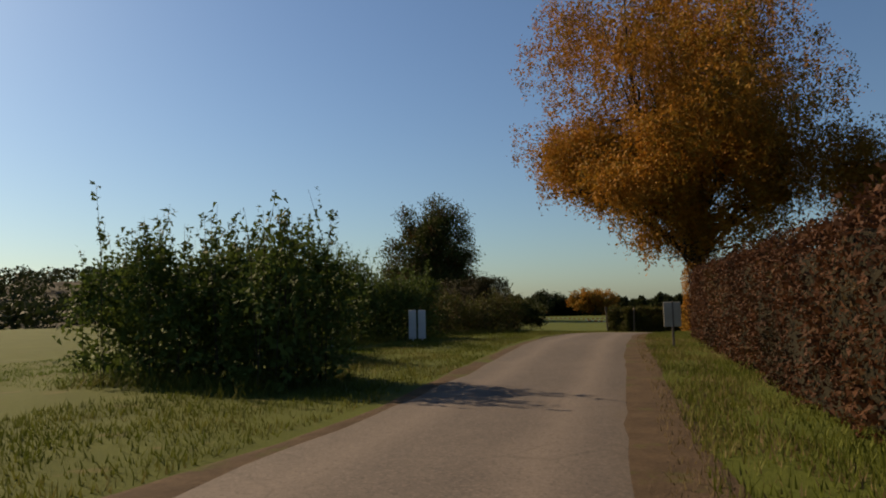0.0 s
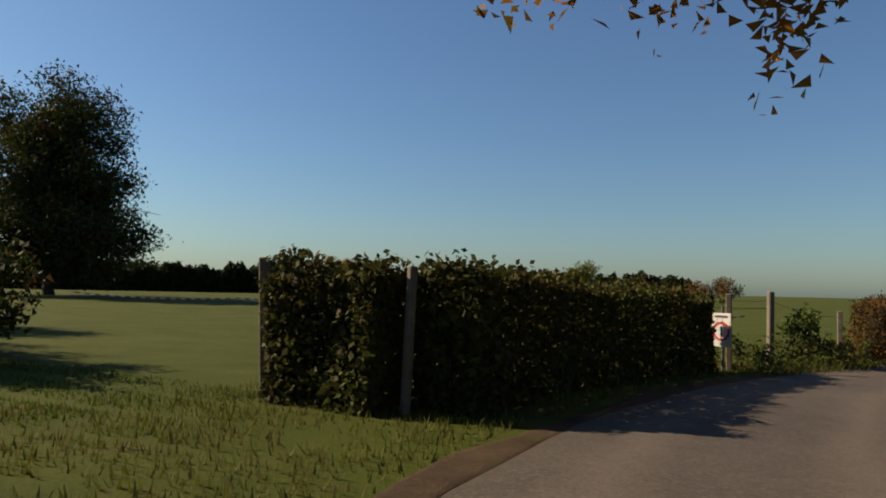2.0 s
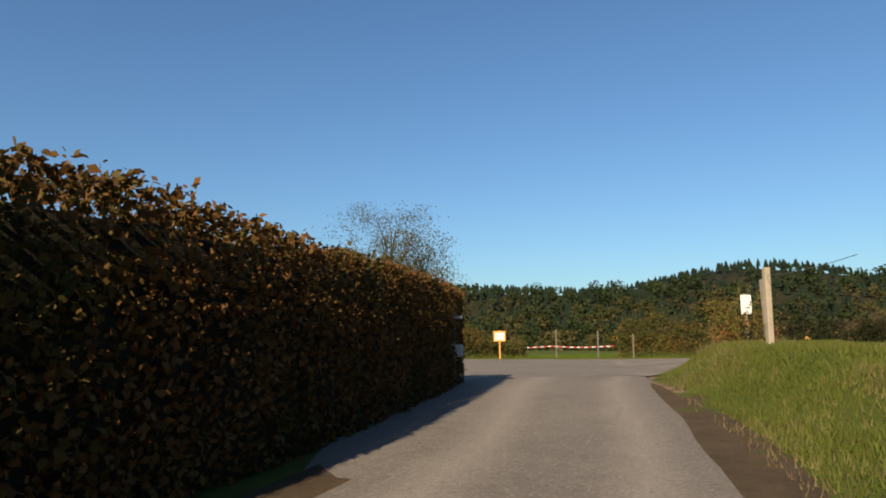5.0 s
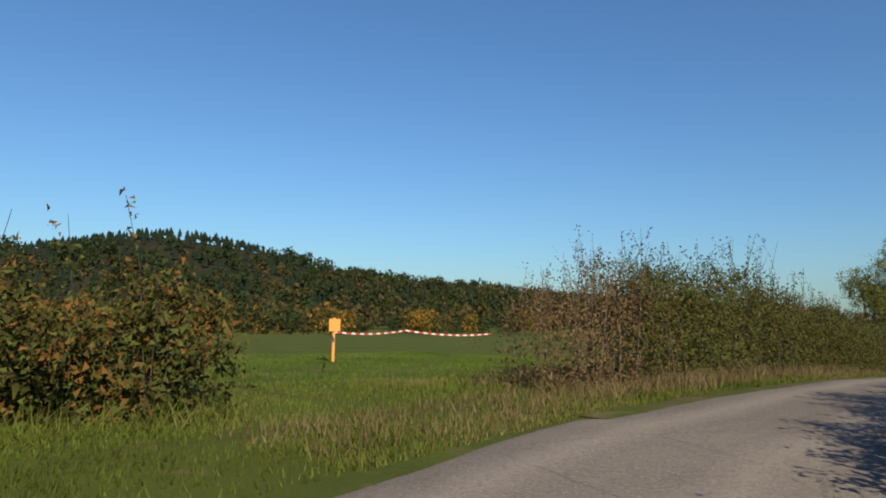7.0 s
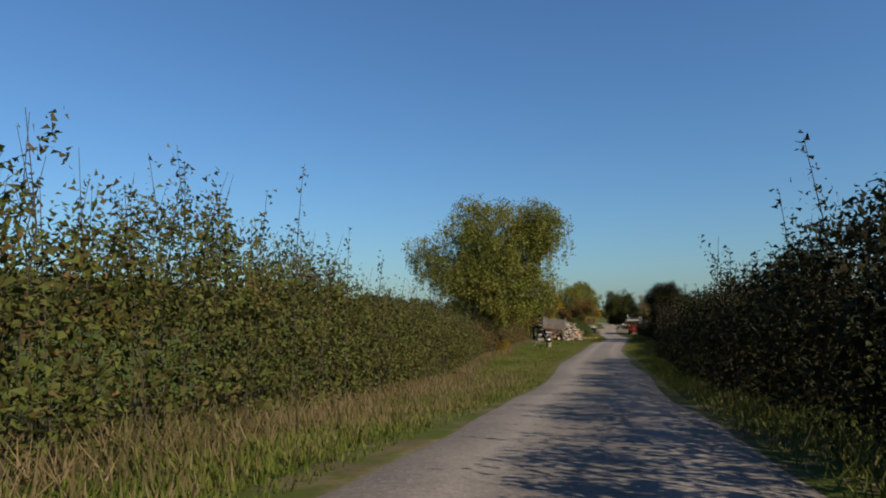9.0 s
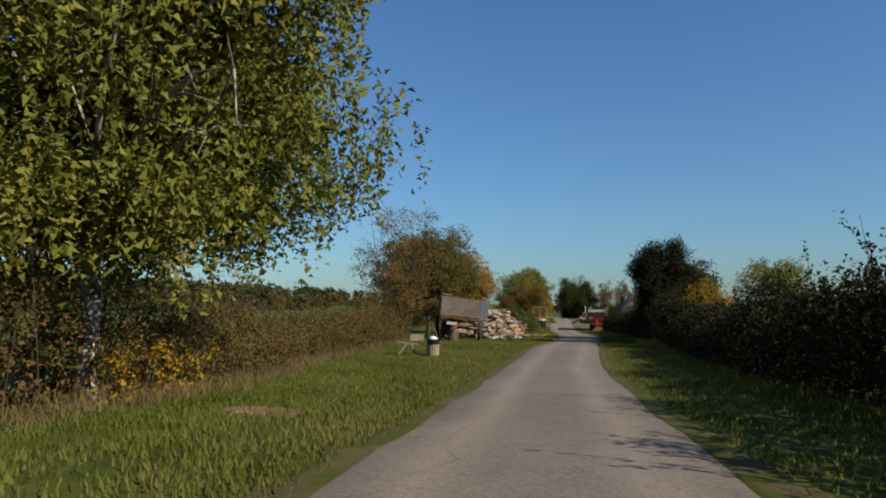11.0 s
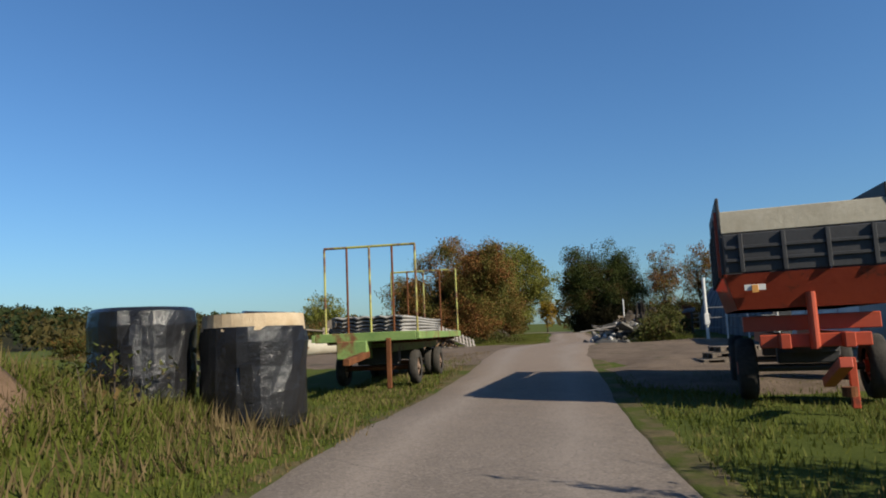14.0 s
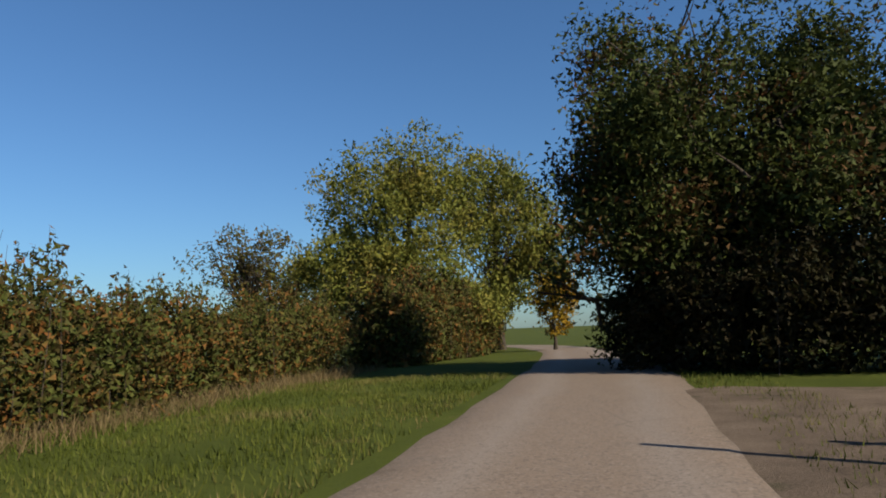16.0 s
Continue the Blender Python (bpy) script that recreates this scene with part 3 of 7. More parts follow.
def ground_height(x, y):
    """Height of the ground: level with the roads near them, a shallow valley and wooded hills beyond."""
    x, y = np.atleast_1d(np.asarray(x, float)), np.atleast_1d(np.asarray(y, float))
    out = np.empty(len(x))
    for i in range(0, len(x), 4000):
        xs, ys = x[i : i + 4000, None], y[i : i + 4000, None]
        d2 = (xs - ROAD_P[None, :, 0]) ** 2 + (ys - ROAD_P[None, :, 1]) ** 2
        near = d2.min(1, keepdims=True)
        w = np.exp(-(d2 - near) / (2 * 36 * (1 + near / 300)))
        z = (w * ROAD_P[None, :, 2]).sum(1) / w.sum(1)
        far = np.sqrt(near[:, 0])
        z = z * np.exp(-((far / 220) ** 2)) - 9.0 * np.clip((far - 60) / 200, 0, 1) ** 2
        xs, ys = xs[:, 0], ys[:, 0]
        for hx, hy, sx, sy, hh in HILLS:
            z += hh * np.exp(-(((xs - hx) / sx) ** 2) - ((ys - hy) / sy) ** 2)
        z += bank_height(xs, ys)
        z += 0.05 * np.sin(xs * 0.9) * np.sin(ys * 0.7) * np.clip((far - 2.4) / 2, 0, 1)
        out[i : i + 4000] = z
    return out


def gz(x, y):
    return float(ground_height(x, y)[0])


def on(x, y, turn=0.0, up=0.0):
    """A pose standing on the ground."""
    return pose(x, y, gz(x, y) + up, 0, 0, turn)


def ground():
    xs = np.concatenate([-120 - np.geomspace(4, 2800, 34)[::-1], np.arange(-120, -24, 3.0), np.arange(-24, 10, 1.0), np.arange(10, 36, 0.5), np.arange(36, 142, 2.0), 142 + np.geomspace(4, 2800, 34)])
    ys = np.concatenate([-170 - np.geomspace(4, 2800, 34)[::-1], np.arange(-170, -100, 3.0), np.arange(-100, -80, 1.6), np.arange(-80, -60, 0.5), np.arange(-60, 160, 1.6), np.arange(160, 232, 3.0), 232 + np.geomspace(4, 2800, 34)])
    gx, gy = np.meshgrid(xs, ys, indexing="ij")
    z = ground_height(gx.ravel(), gy.ravel())
    v = np.stack([gx.ravel(), gy.ravel(), z], 1)
    i, j = np.meshgrid(np.arange(len(xs) - 1), np.arange(len(ys) - 1), indexing="ij")
    k = i * len(ys) + j
    f = np.stack([k, k + len(ys), k + len(ys) + 1, k + 1], -1).reshape(-1, 4)
    me = mesh_data("ground", v, f)
    me.materials.append(M["grass_ground"])
    me.materials.append(M["forest_floor"])
    far = (v[f][:, :, 0].mean(1) < -230) | (v[f][:, :, 0].mean(1) > 260)
    me.polygons.foreach_set("material_index", (far & (v[f][:, :, 2].mean(1) > -1.0)).astype(np.int32))
    tagged(part("ground", me, M["grass_ground"], smooth=True), "green meadow and field ground with worn patches", "ground", kind="structure")


def side_vectors(p):
    t = np.gradient(p[:, :2], axis=0)
    t /= np.linalg.norm(t, axis=1)[:, None]
    return np.stack([t[:, 1], -t[:, 0]], 1)


def strip(name, p, left, right, up, material, label, category, seed=0, wobble=0.12, cols=9):
    """A band of ground along a line, from left to right offsets (right is positive), with an uneven edge, a hand's width above the soil."""
    rng = np.random.default_rng(seed)
    n = side_vectors(p)
    k = len(p)
    soft = np.convolve(rng.normal(size=k + 8), np.ones(9) / 4, "valid")[:k]
    soft2 = np.convolve(rng.normal(size=k + 8), np.ones(9) / 4, "valid")[:k]
    lo, hi = np.broadcast_to(left, k) + wobble * soft, np.broadcast_to(right, k) + wobble * soft2
    t = np.linspace(0, 1, cols)
    off = lo[:, None] * (1 - t) + hi[:, None] * t
    xy = p[:, None, :2] + n[:, None] * off[..., None]
    z = ground_height(xy[..., 0].ravel(), xy[..., 1].ravel()) + up
    z = z.reshape(k, cols)
    z[:, 0] -= up + 0.03
    z[:, -1] -= up + 0.03
    v = np.concatenate([xy, z[..., None]], -1).reshape(-1, 3)
    i, j = np.meshgrid(np.arange(k - 1), np.arange(cols - 1), indexing="ij")
    a0 = i * cols + j
    f = np.stack([a0, a0 + 1, a0 + cols + 1, a0 + cols], -1).reshape(-1, 4)
    me = mesh_data(name, v, f)
    me.attributes.new("across", "FLOAT", "POINT").data.foreach_set("value", np.tile(2 * t - 1, k).astype(np.float32))
    return tagged(part(name, me, material, smooth=True), label, category, kind="structure")


def patch(name, cx, cy, rx, ry, turn, up, material, label, category, seed=0):
    """An uneven patch of other ground."""
    rng = np.random.default_rng(seed)
    rings, spokes = 7, 40
    wob = 1 + 0.16 * np.convolve(rng.normal(size=spokes + 4), np.ones(5) / 3, "valid")[:spokes]
    wob[-3:] = wob[-3:] * [0.7, 0.5, 0.3] + wob[0] * np.array([0.3, 0.5, 0.7])
    ang = np.linspace(0, 2 * np.pi, spokes, endpoint=False)
    c, s = math.cos(radians(turn)), math.sin(radians(turn))
    vs = [[cx, cy]]
    for r in np.linspace(1 / rings, 1, rings):
        x, y = rx * r * wob * np.cos(ang), ry * r * wob * np.sin(ang)
        vs += np.stack([cx + c * x - s * y, cy + s * x + c * y], 1).tolist()
    vs = np.array(vs)
    z = ground_height(vs[:, 0], vs[:, 1]) + up
    z[-spokes:] -= up + 0.03
    fs = []
    for j in range(spokes):
        fs.append([0, 1 + j, 1 + (j + 1) % spokes])
    for r in range(rings - 1):
        for j in range(spokes):
            p0, p1 = 1 + r * spokes + j, 1 + r * spokes + (j + 1) % spokes
            fs += [[p0, p0 + spokes, p1 + spokes], [p0, p1 + spokes, p1]]
    v = np.column_stack([vs, z])
    return tagged(part(name, mesh_data(name, v, fs), material, smooth=True), label, category, kind="structure")


ground()
strip("lane", LANE_P[LANE_P[:, 0] > 50], -2.1, 1.95, 0.035, M["lane_asphalt"], "worn dark grey-brown asphalt lane with crumbling edges", "road", 1)
strip("lane_mouth", LANE_P[LANE_P[:, 0] < 51], -2.1, 1.95, 0.036, M["asphalt"], "worn pale asphalt towards the mouth of the lane", "road", 12)
strip("road", MAIN_P, np.interp(MAIN_P[:, 1], [-55, -15, 98, 112, 126, 134], [-1.85, -2.3, -2.35, -2.4, -2.1, -1.95]), np.interp(MAIN_P[:, 1], [98, 108], [1.7, 2.05]), 0.045, M["asphalt"], "worn grey asphalt farm road with uneven edges", "road", 2)


# ---- plants ----
def direction_noise(d, seed):
    """A lumpy factor about 1 for unit directions."""
    r = np.random.default_rng(seed)
    out = np.zeros(len(d))
    for k in (2.0, 3.7, 6.1):
        q = r.normal(size=(3, 3))
        out += (1 / k) * np.sin((d @ q * k)).sum(1) * 0.28
    return 1 + np.clip(out, -0.45, 0.4)


def crown_clumps(blobs, n, rng, seed, shell=0.5):
    """Places of leaf clumps in a crown: boughs stand out of overlapping ellipsoids, leafy at their outsides, with gaps between."""
    b = np.array(blobs, float)
    share = (b[:, 3] * b[:, 4] * b[:, 5]) ** (2 / 3)
    boughs = []
    for k, q in enumerate(b):
        m = int(20 + 34 * share[k] / share.sum())
        d = rng.normal(size=(m, 3))
        d /= np.linalg.norm(d, axis=1)[:, None]
        size = rng.uniform(0.22, 0.40, m)
        reach = np.clip((1.02 - size) * direction_noise(d, seed + k), 0.2, 1.06 - size)
        deep = rng.uniform(0, 1, m) < 0.3
        reach = np.where(deep, reach * rng.uniform(0.0, 0.75, m), reach)
        boughs += [(*(q[:3] + d[i] * q[3:] * reach[i]), *(q[3:] * size[i]), share[k] / m) for i in range(m)]
    g = np.array(boughs)
    pick = rng.choice(len(g), n, p=g[:, 6] / g[:, 6].sum())
    u = rng.normal(size=(n, 3))
    u /= np.linalg.norm(u, axis=1)[:, None]
    r = np.where(rng.uniform(0, 1, n) < 0.4 + 0.4 * shell, rng.uniform(0.72, 1.0, n), rng.uniform(0.1, 0.8, n))
    return g[pick, :3] + u * r[:, None] * g[pick, 3:6]


def limbs(blobs, height, trunk_r, rng, count, fork=0.35):
    """Trunk and limbs that reach into the crown."""
    top = np.array([0.0, 0, height * 0.8])
    lean = rng.normal(size=3) * [0.04, 0.04, 0] * height
    trunk = [(np.array([0, 0, -0.15]), trunk_r * 1.35), (np.array([0, 0, 0.25]), trunk_r * 1.1)]
    trunk += [(lean * f**2 + top * f + rng.normal(size=3) * 0.03, trunk_r * (1 - 0.85 * f)) for f in np.linspace(0.12, 1, 7)]
    out = [trunk]
    ends = crown_clumps(blobs, count, rng, 5, 0.6)
    for p in ends:
        f = rng.uniform(fork * 0.6, 0.8)
        f = min(f, max(0.1, p[2] / height * 0.85))
        s = lean * f**2 + top * f
        r0 = trunk_r * (1 - 0.8 * f) * rng.uniform(0.3, 0.5)
        mid = (s + p) / 2 + rng.normal(size=3) * 0.06 * height + np.array([0, 0, 0.05 * height])
        t = np.linspace(0, 1, 6)[:, None]
        pts = (1 - t) ** 2 * s + 2 * t * (1 - t) * mid + t**2 * p
        out.append([(q, max(0.008, r0 * (1 - 0.85 * k / 5))) for k, q in enumerate(pts)])
        for _ in range(2):
            q0 = pts[rng.integers(2, 5)]
            q1 = q0 + (p - q0) * 0.3 + rng.normal(size=3) * 0.045 * height
            out.append([(q0, r0 * 0.4 + 0.006), ((q0 + q1) / 2 + rng.normal(size=3) * 0.02 * height, r0 * 0.25 + 0.005), (q1, 0.005)])
    return out


def tree(name, x, y, height, blobs, clumps, per, leaf, mat, label, trunk_r=0.2, bark="bark", seed=0, branches=16, spread=None, category="tree", shell=0.5, ivy=None, hang=0.0, corners=3):
    """A tree or tall bush: tapered trunk with limbs, and a crown of small leaves in clumps."""
    rng = np.random.default_rng(seed + 100)
    clumps = int(clumps * 0.84)
    ob = thing(name, on(x, y), label, category)
    v, f = tubes(limbs(blobs, height, trunk_r, rng, branches), 6)
    part("trunk", mesh_data("trunk", v, f), M[bark], ob, smooth=True)
    c = crown_clumps(blobs, clumps, rng, seed, shell)
    sp = 0.62 * (spread or leaf * 3.2)
    centres = np.repeat(c, per, 0) + rng.normal(size=(clumps * per, 3)) * sp * [1, 1, 0.8]
    if hang:
        drop = np.repeat(rng.uniform(0, 1, clumps) < 0.35, per)
        centres[drop, 2] -= rng.uniform(0, hang, drop.sum())
        centres[drop, :2] = np.repeat(c, per, 0)[drop, :2] + rng.normal(size=(drop.sum(), 2)) * sp * 0.35
    part("crown", mesh_data("crown", *leaf_arrays(centres, leaf * (1.12 if corners == 3 else 0.92), rng, corners=corners)), M[mat], ob)
    if ivy:
        top, r, n, ivy_mat = ivy
        h, a0 = rng.uniform(0, 1, n) ** 1.2 * top, rng.uniform(0, 2 * np.pi, n)
        rr = r * (1.1 - 0.4 * h / top) * (1 + 0.18 * np.sin(3 * a0 + h) + 0.12 * np.sin(2.3 * h - a0)) * rng.uniform(0.75, 1.05, n)
        part("ivy", mesh_data("ivy", *leaf_arrays(np.stack([rr * np.cos(a0), rr * np.sin(a0), h], 1), 0.085, rng, corners=3)), M[ivy_mat], ob, "yellowing ivy round the trunk")
    return ob


def along(pts, n, rng):
    """n random places along a polyline: xy, and the unit normal to its right."""
    p = np.array(pts, float)
    seg = np.diff(p, axis=0)
    ln = np.linalg.norm(seg, axis=1)
    s = rng.uniform(0, ln.sum(), n)
    cum = np.r_[0, np.cumsum(ln)]
    k = np.clip(np.searchsorted(cum, s, side="right") - 1, 0, len(ln) - 1)
    f = (s - cum[k]) / ln[k]
    t = seg[k] / ln[k, None]
    return p[k] + seg[k] * f[:, None], np.stack([t[:, 1], -t[:, 0]], 1), s, ln.sum()


def lumpy_core(pts, width, height, rng, low=0.0):
    """A solid lumpy mass along a polyline that stands for the shaded inside of a hedge."""
    p = np.array(pts, float)
    fine = [p[0]]
    for a0, b0 in zip(p[:-1], p[1:]):
        k = max(1, int(np.linalg.norm(b0 - a0) / 0.6))
        fine += [a0 + (b0 - a0) * i / k for i in range(1, k + 1)]
    p = np.array(fine)[1:-1] if len(fine) > 4 else np.array(fine)
    n = side_vectors(p)
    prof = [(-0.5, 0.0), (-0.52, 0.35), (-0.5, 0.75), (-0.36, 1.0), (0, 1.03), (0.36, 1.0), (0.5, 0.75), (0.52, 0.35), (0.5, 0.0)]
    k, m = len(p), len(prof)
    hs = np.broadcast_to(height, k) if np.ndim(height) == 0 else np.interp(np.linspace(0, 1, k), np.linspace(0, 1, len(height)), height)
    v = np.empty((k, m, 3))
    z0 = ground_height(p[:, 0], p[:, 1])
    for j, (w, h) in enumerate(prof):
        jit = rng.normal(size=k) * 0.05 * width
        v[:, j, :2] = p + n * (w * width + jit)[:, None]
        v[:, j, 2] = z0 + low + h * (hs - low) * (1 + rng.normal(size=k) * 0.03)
    v[[0, -1]] = v[[0, -1]].mean(1, keepdims=True) * 0.5 + v[[0, -1]] * 0.5
    i, j = np.meshgrid(np.arange(k - 1), np.arange(m - 1), indexing="ij")
    a0 = i * m + j
    f = np.stack([a0, a0 + 1, a0 + m + 1, a0 + m], -1).reshape(-1, 4)
    ends = np.array([[0, 1, 7, 8], [1, 2, 6, 7], [2, 3, 5, 6], [3, 4, 4, 5]])[:3]
    return v.reshape(-1, 3), np.concatenate([f, ends[:, ::-1], ends + (k - 1) * m])


def clipped_hedge(name, pts, width, height, mat, label, density=230, leaf=0.075, seed=0, wild=0.05, category="hedge", core=True, lumps=1.0, corners=3):
    """A trimmed hedge: a core of solid mass or twigs, painted near-black for inner shade, in a close skin of leaves,
    with some shoots above the top.
    """
    rng = np.random.default_rng(seed + 300)
    ob = thing(name, on(*pts[0]), label, category)
    inv = ob.matrix_world.inverted()
    length = float(np.linalg.norm(np.diff(np.array(pts), axis=0), axis=1).sum())
    n = int(length * (2 * height + width) * density * 0.85)
    xy, nr, s, _ = along(pts, n, rng)
    around = rng.uniform(0, 2 * height + width, n)
    side = np.where(around < height, -1.0, np.where(around < 2 * height, 1.0, 0.0))
    up = np.where(side < 0, around, np.where(side > 0, around - height, height))
    off = np.where(side == 0, rng.uniform(-0.5, 0.5, n) * width, side * width / 2)
    lump = lumps * (0.10 * np.sin(s * 2.1 + seed) * np.sin(up * 3 + s * 0.7) + 0.06 * np.sin(s * 5.3))
    off = off + np.sign(off) * lump * (side != 0) + rng.normal(size=n) * wild * 1.2 - side * rng.uniform(0, 0.1, n)
    up = up + (side == 0) * (lump + np.abs(rng.normal(size=n)) * wild * 1.8) + rng.normal(size=n) * 0.03
    p = np.column_stack([xy + nr * off[:, None], ground_height(*xy.T) + np.maximum(up, 0.03)])
    sh_n = int(length * 2.2)
    sxy, snr, _, _ = along(pts, sh_n, rng)
    base = np.column_stack([sxy + snr * rng.uniform(-0.4, 0.4, (sh_n, 1)) * width, ground_height(*sxy.T) + height - 0.1])
    tip = base + np.column_stack([rng.normal(size=(sh_n, 2)) * 0.1, rng.uniform(0.08, 0.42, sh_n)])
    f = rng.uniform(0.2, 1.05, (sh_n, 7, 1))
    sl = (base[:, None] * (1 - f) + tip[:, None] * f).reshape(-1, 3) + rng.normal(size=(sh_n * 7, 3)) * 0.035
    ends = []
    for e0, e1 in ((pts[0], pts[1]), (pts[-1], pts[-2])):
        e0, e1 = np.array(e0, float), np.array(e1, float)
        back = (e1 - e0) / np.linalg.norm(e1 - e0)
        m = int(width * height * density * 2.2)
        q = e0 + np.array([back[1], -back[0]]) * rng.uniform(-0.5, 0.5, (m, 1)) * width + back * np.abs(rng.normal(size=(m, 1))) * 0.12
        ends.append(np.column_stack([q, ground_height(*q.T) + rng.uniform(0.03, 1, m) * height]))
    lv, lf = leaf_arrays(np.vstack([p, sl, *ends]), leaf * 1.08, rng, corners=corners)
    iv = np.array(inv)
    shift = lambda v: v @ iv[:3, :3].T + iv[:3, 3]
    part("foliage", mesh_data("foliage", shift(lv), lf), M[mat], ob)
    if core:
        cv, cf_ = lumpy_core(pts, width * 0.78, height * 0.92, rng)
    else:
        n = int(length * 26)
        xy, nr, _, _ = along(pts, n, rng)
        foot = np.column_stack([xy + nr * rng.uniform(-0.25, 0.25, (n, 1)) * width, ground_height(*xy.T)])
        head = foot + np.column_stack([rng.normal(size=(n, 2)) * 0.28 * width, rng.uniform(0.5, 1.0, n) * height])
        cv, cf_ = tubes([[(a0, 0.014), ((a0 + b0) / 2 + rng.normal(size=3) * 0.05, 0.010), (b0, 0.004)] for a0, b0 in zip(foot, head)], 4)
        m = int(length * width * height * 330)
        xy, nr, _, _ = along(pts, m, rng)
        q = np.column_stack([xy + nr * rng.uniform(-0.42, 0.42, (m, 1)) * width, ground_height(*xy.T) + rng.uniform(0.05, 0.95, m) * height])
        iv_, if_ = leaf_arrays(q, leaf * 1.3, rng, corners=corners)
        part("inner_foliage", mesh_data("inner_foliage", shift(iv_), if_), M[mat], ob)
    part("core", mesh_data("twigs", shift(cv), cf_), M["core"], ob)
    return ob


def thicket(name, pts, width, heights, mat, label, density=90, leaf=0.085, seed=0, shoots=1.2, shoot_len=(0.5, 1.3), core=0.7, category="hedgerow", bark="bark", bottom="dry_grass"):
    """An untrimmed hedgerow: uneven height, leafy clumps, bare stems, and long shoots above."""
    rng = np.random.default_rng(seed + 500)
    ob = thing(name, on(*pts[0]), label, category)
    iv = np.array(ob.matrix_world.inverted())
    shift = lambda v: v @ iv[:3, :3].T + iv[:3, 3]
    length = float(np.linalg.norm(np.diff(np.array(pts), axis=0), axis=1).sum())
    hs = lambda s: np.interp(s / length, np.linspace(0, 1, len(heights)), heights) * (1 + 0.11 * np.sin(s * 1.3 + seed) + 0.09 * np.sin(s * 3.1) + 0.09 * np.sin(s * 0.57 + 2 * seed) + 0.05 * np.sin(s * 6.7))
    nc = int(length * width * 15 * np.mean(heights) / 2)
    xy, nr, s, _ = along(pts, nc, rng)
    off = rng.uniform(-1, 1, nc)
    top = hs(s) * np.sqrt(np.clip(1 - 0.75 * off**2, 0.1, 1))
    up = top * np.where(rng.uniform(0, 1, nc) < 0.55, rng.uniform(0.8, 1.03, nc), rng.uniform(0.12, 1, nc))
    c = np.column_stack([xy + nr * (off * width / 2)[:, None], ground_height(*xy.T) + up])
    per = max(4, int(density * 0.36))
    pts3 = np.repeat(c, per, 0) + rng.normal(size=(nc * per, 3)) * [0.13, 0.13, 0.12]
    ns = int(length * shoots * 3)
    sxy, snr, ss, _ = along(pts, ns, rng)
    so = rng.uniform(-0.42, 0.42, ns)
    b0 = np.column_stack([sxy + snr * (so * width)[:, None], ground_height(*sxy.T) + hs(ss) * 0.55])
    tall = rng.uniform(*shoot_len, ns) * rng.uniform(0.3, 1, ns)
    t0 = b0 + np.column_stack([rng.normal(size=(ns, 2)) * 0.14 * (1 + tall[:, None]), hs(ss) * 0.45 + tall])
    fr = rng.uniform(0.35, 1.03, (ns, 34, 1))
    bend = (fr**2) * (rng.normal(size=(ns, 1, 3)) * [0.22, 0.22, 0.02])
    sl = (b0[:, None] * (1 - fr) + t0[:, None] * fr + bend).reshape(-1, 3) + rng.normal(size=(ns * 34, 3)) * 0.04
    ni = int(length * width * np.mean(heights) * 180 * core) if core else 0
    ixy, inr, si, _ = along(pts, ni, rng)
    io = rng.uniform(-0.72, 0.72, ni)
    iz = hs(si) * np.sqrt(np.clip(1 - 0.75 * io**2, 0.1, 1)) * rng.uniform(0.02, 0.9, ni)
    inner = np.column_stack([ixy + inr * (io * width / 2)[:, None], ground_height(*ixy.T) + iz])
    lv, lf = joined(leaf_arrays(np.vstack([pts3, sl]), leaf * 1.1, rng, corners=3), leaf_arrays(inner, leaf * 1.7, rng, corners=3))
    part("foliage", mesh_data("foliage", shift(lv), lf), M[mat], ob)
    stems = [[(b0[k] - [0, 0, hs(ss[k]) * 0.6], 0.012), ((b0[k] + t0[k]) / 2 + bend[k].mean(0), 0.007), (t0[k] + bend[k].max(0) * 0.5, 0.003)] for k in range(ns)]
    part("bare_stem", mesh_data("bare_stem", *(lambda q: (shift(q[0]), q[1]))(tubes(stems, 4))), M[bark], ob)["kind"] = "stuff"
    if bottom:
        n = int(length * width * 130)
        xy, nr, _, _ = along(pts, n, rng)
        o = np.clip(rng.normal(size=n) * 0.16, -0.3, 0.3) + np.sign(rng.normal(size=n)) * 0.45
        q = xy + nr * (o * width)[:, None]
        part("undergrowth", mesh_data("undergrowth", *(lambda w: (shift(w[0]), w[1]))(blades(q, 0.08, 0.42, 0.010, rng, 0.5))), M[bottom], ob, "dry yellow-brown grass and stalks")
    return ob


def blades(xy, low, high, width, rng, lean=0.35):
    """A three-cornered blade at each place."""
    n = len(xy)
    z = ground_height(xy[:, 0], xy[:, 1])
    a0 = rng.uniform(0, 2 * np.pi, n)
    w = width * rng.uniform(0.6, 1.4, n)
    h = rng.uniform(low, high, n)
    dx, dy = np.cos(a0) * w, np.sin(a0) * w
    tip = rng.normal(size=(n, 2)) * lean * h[:, None]
    v = np.empty((n, 3, 3))
    v[:, 0] = np.column_stack([xy[:, 0] - dx, xy[:, 1] - dy, z - 0.02])
    v[:, 1] = np.column_stack([xy[:, 0] + dx, xy[:, 1] + dy, z - 0.02])
    v[:, 2] = np.column_stack([xy + tip, z + h])
    return v.reshape(-1, 3), np.arange(3 * n).reshape(-1, 3)


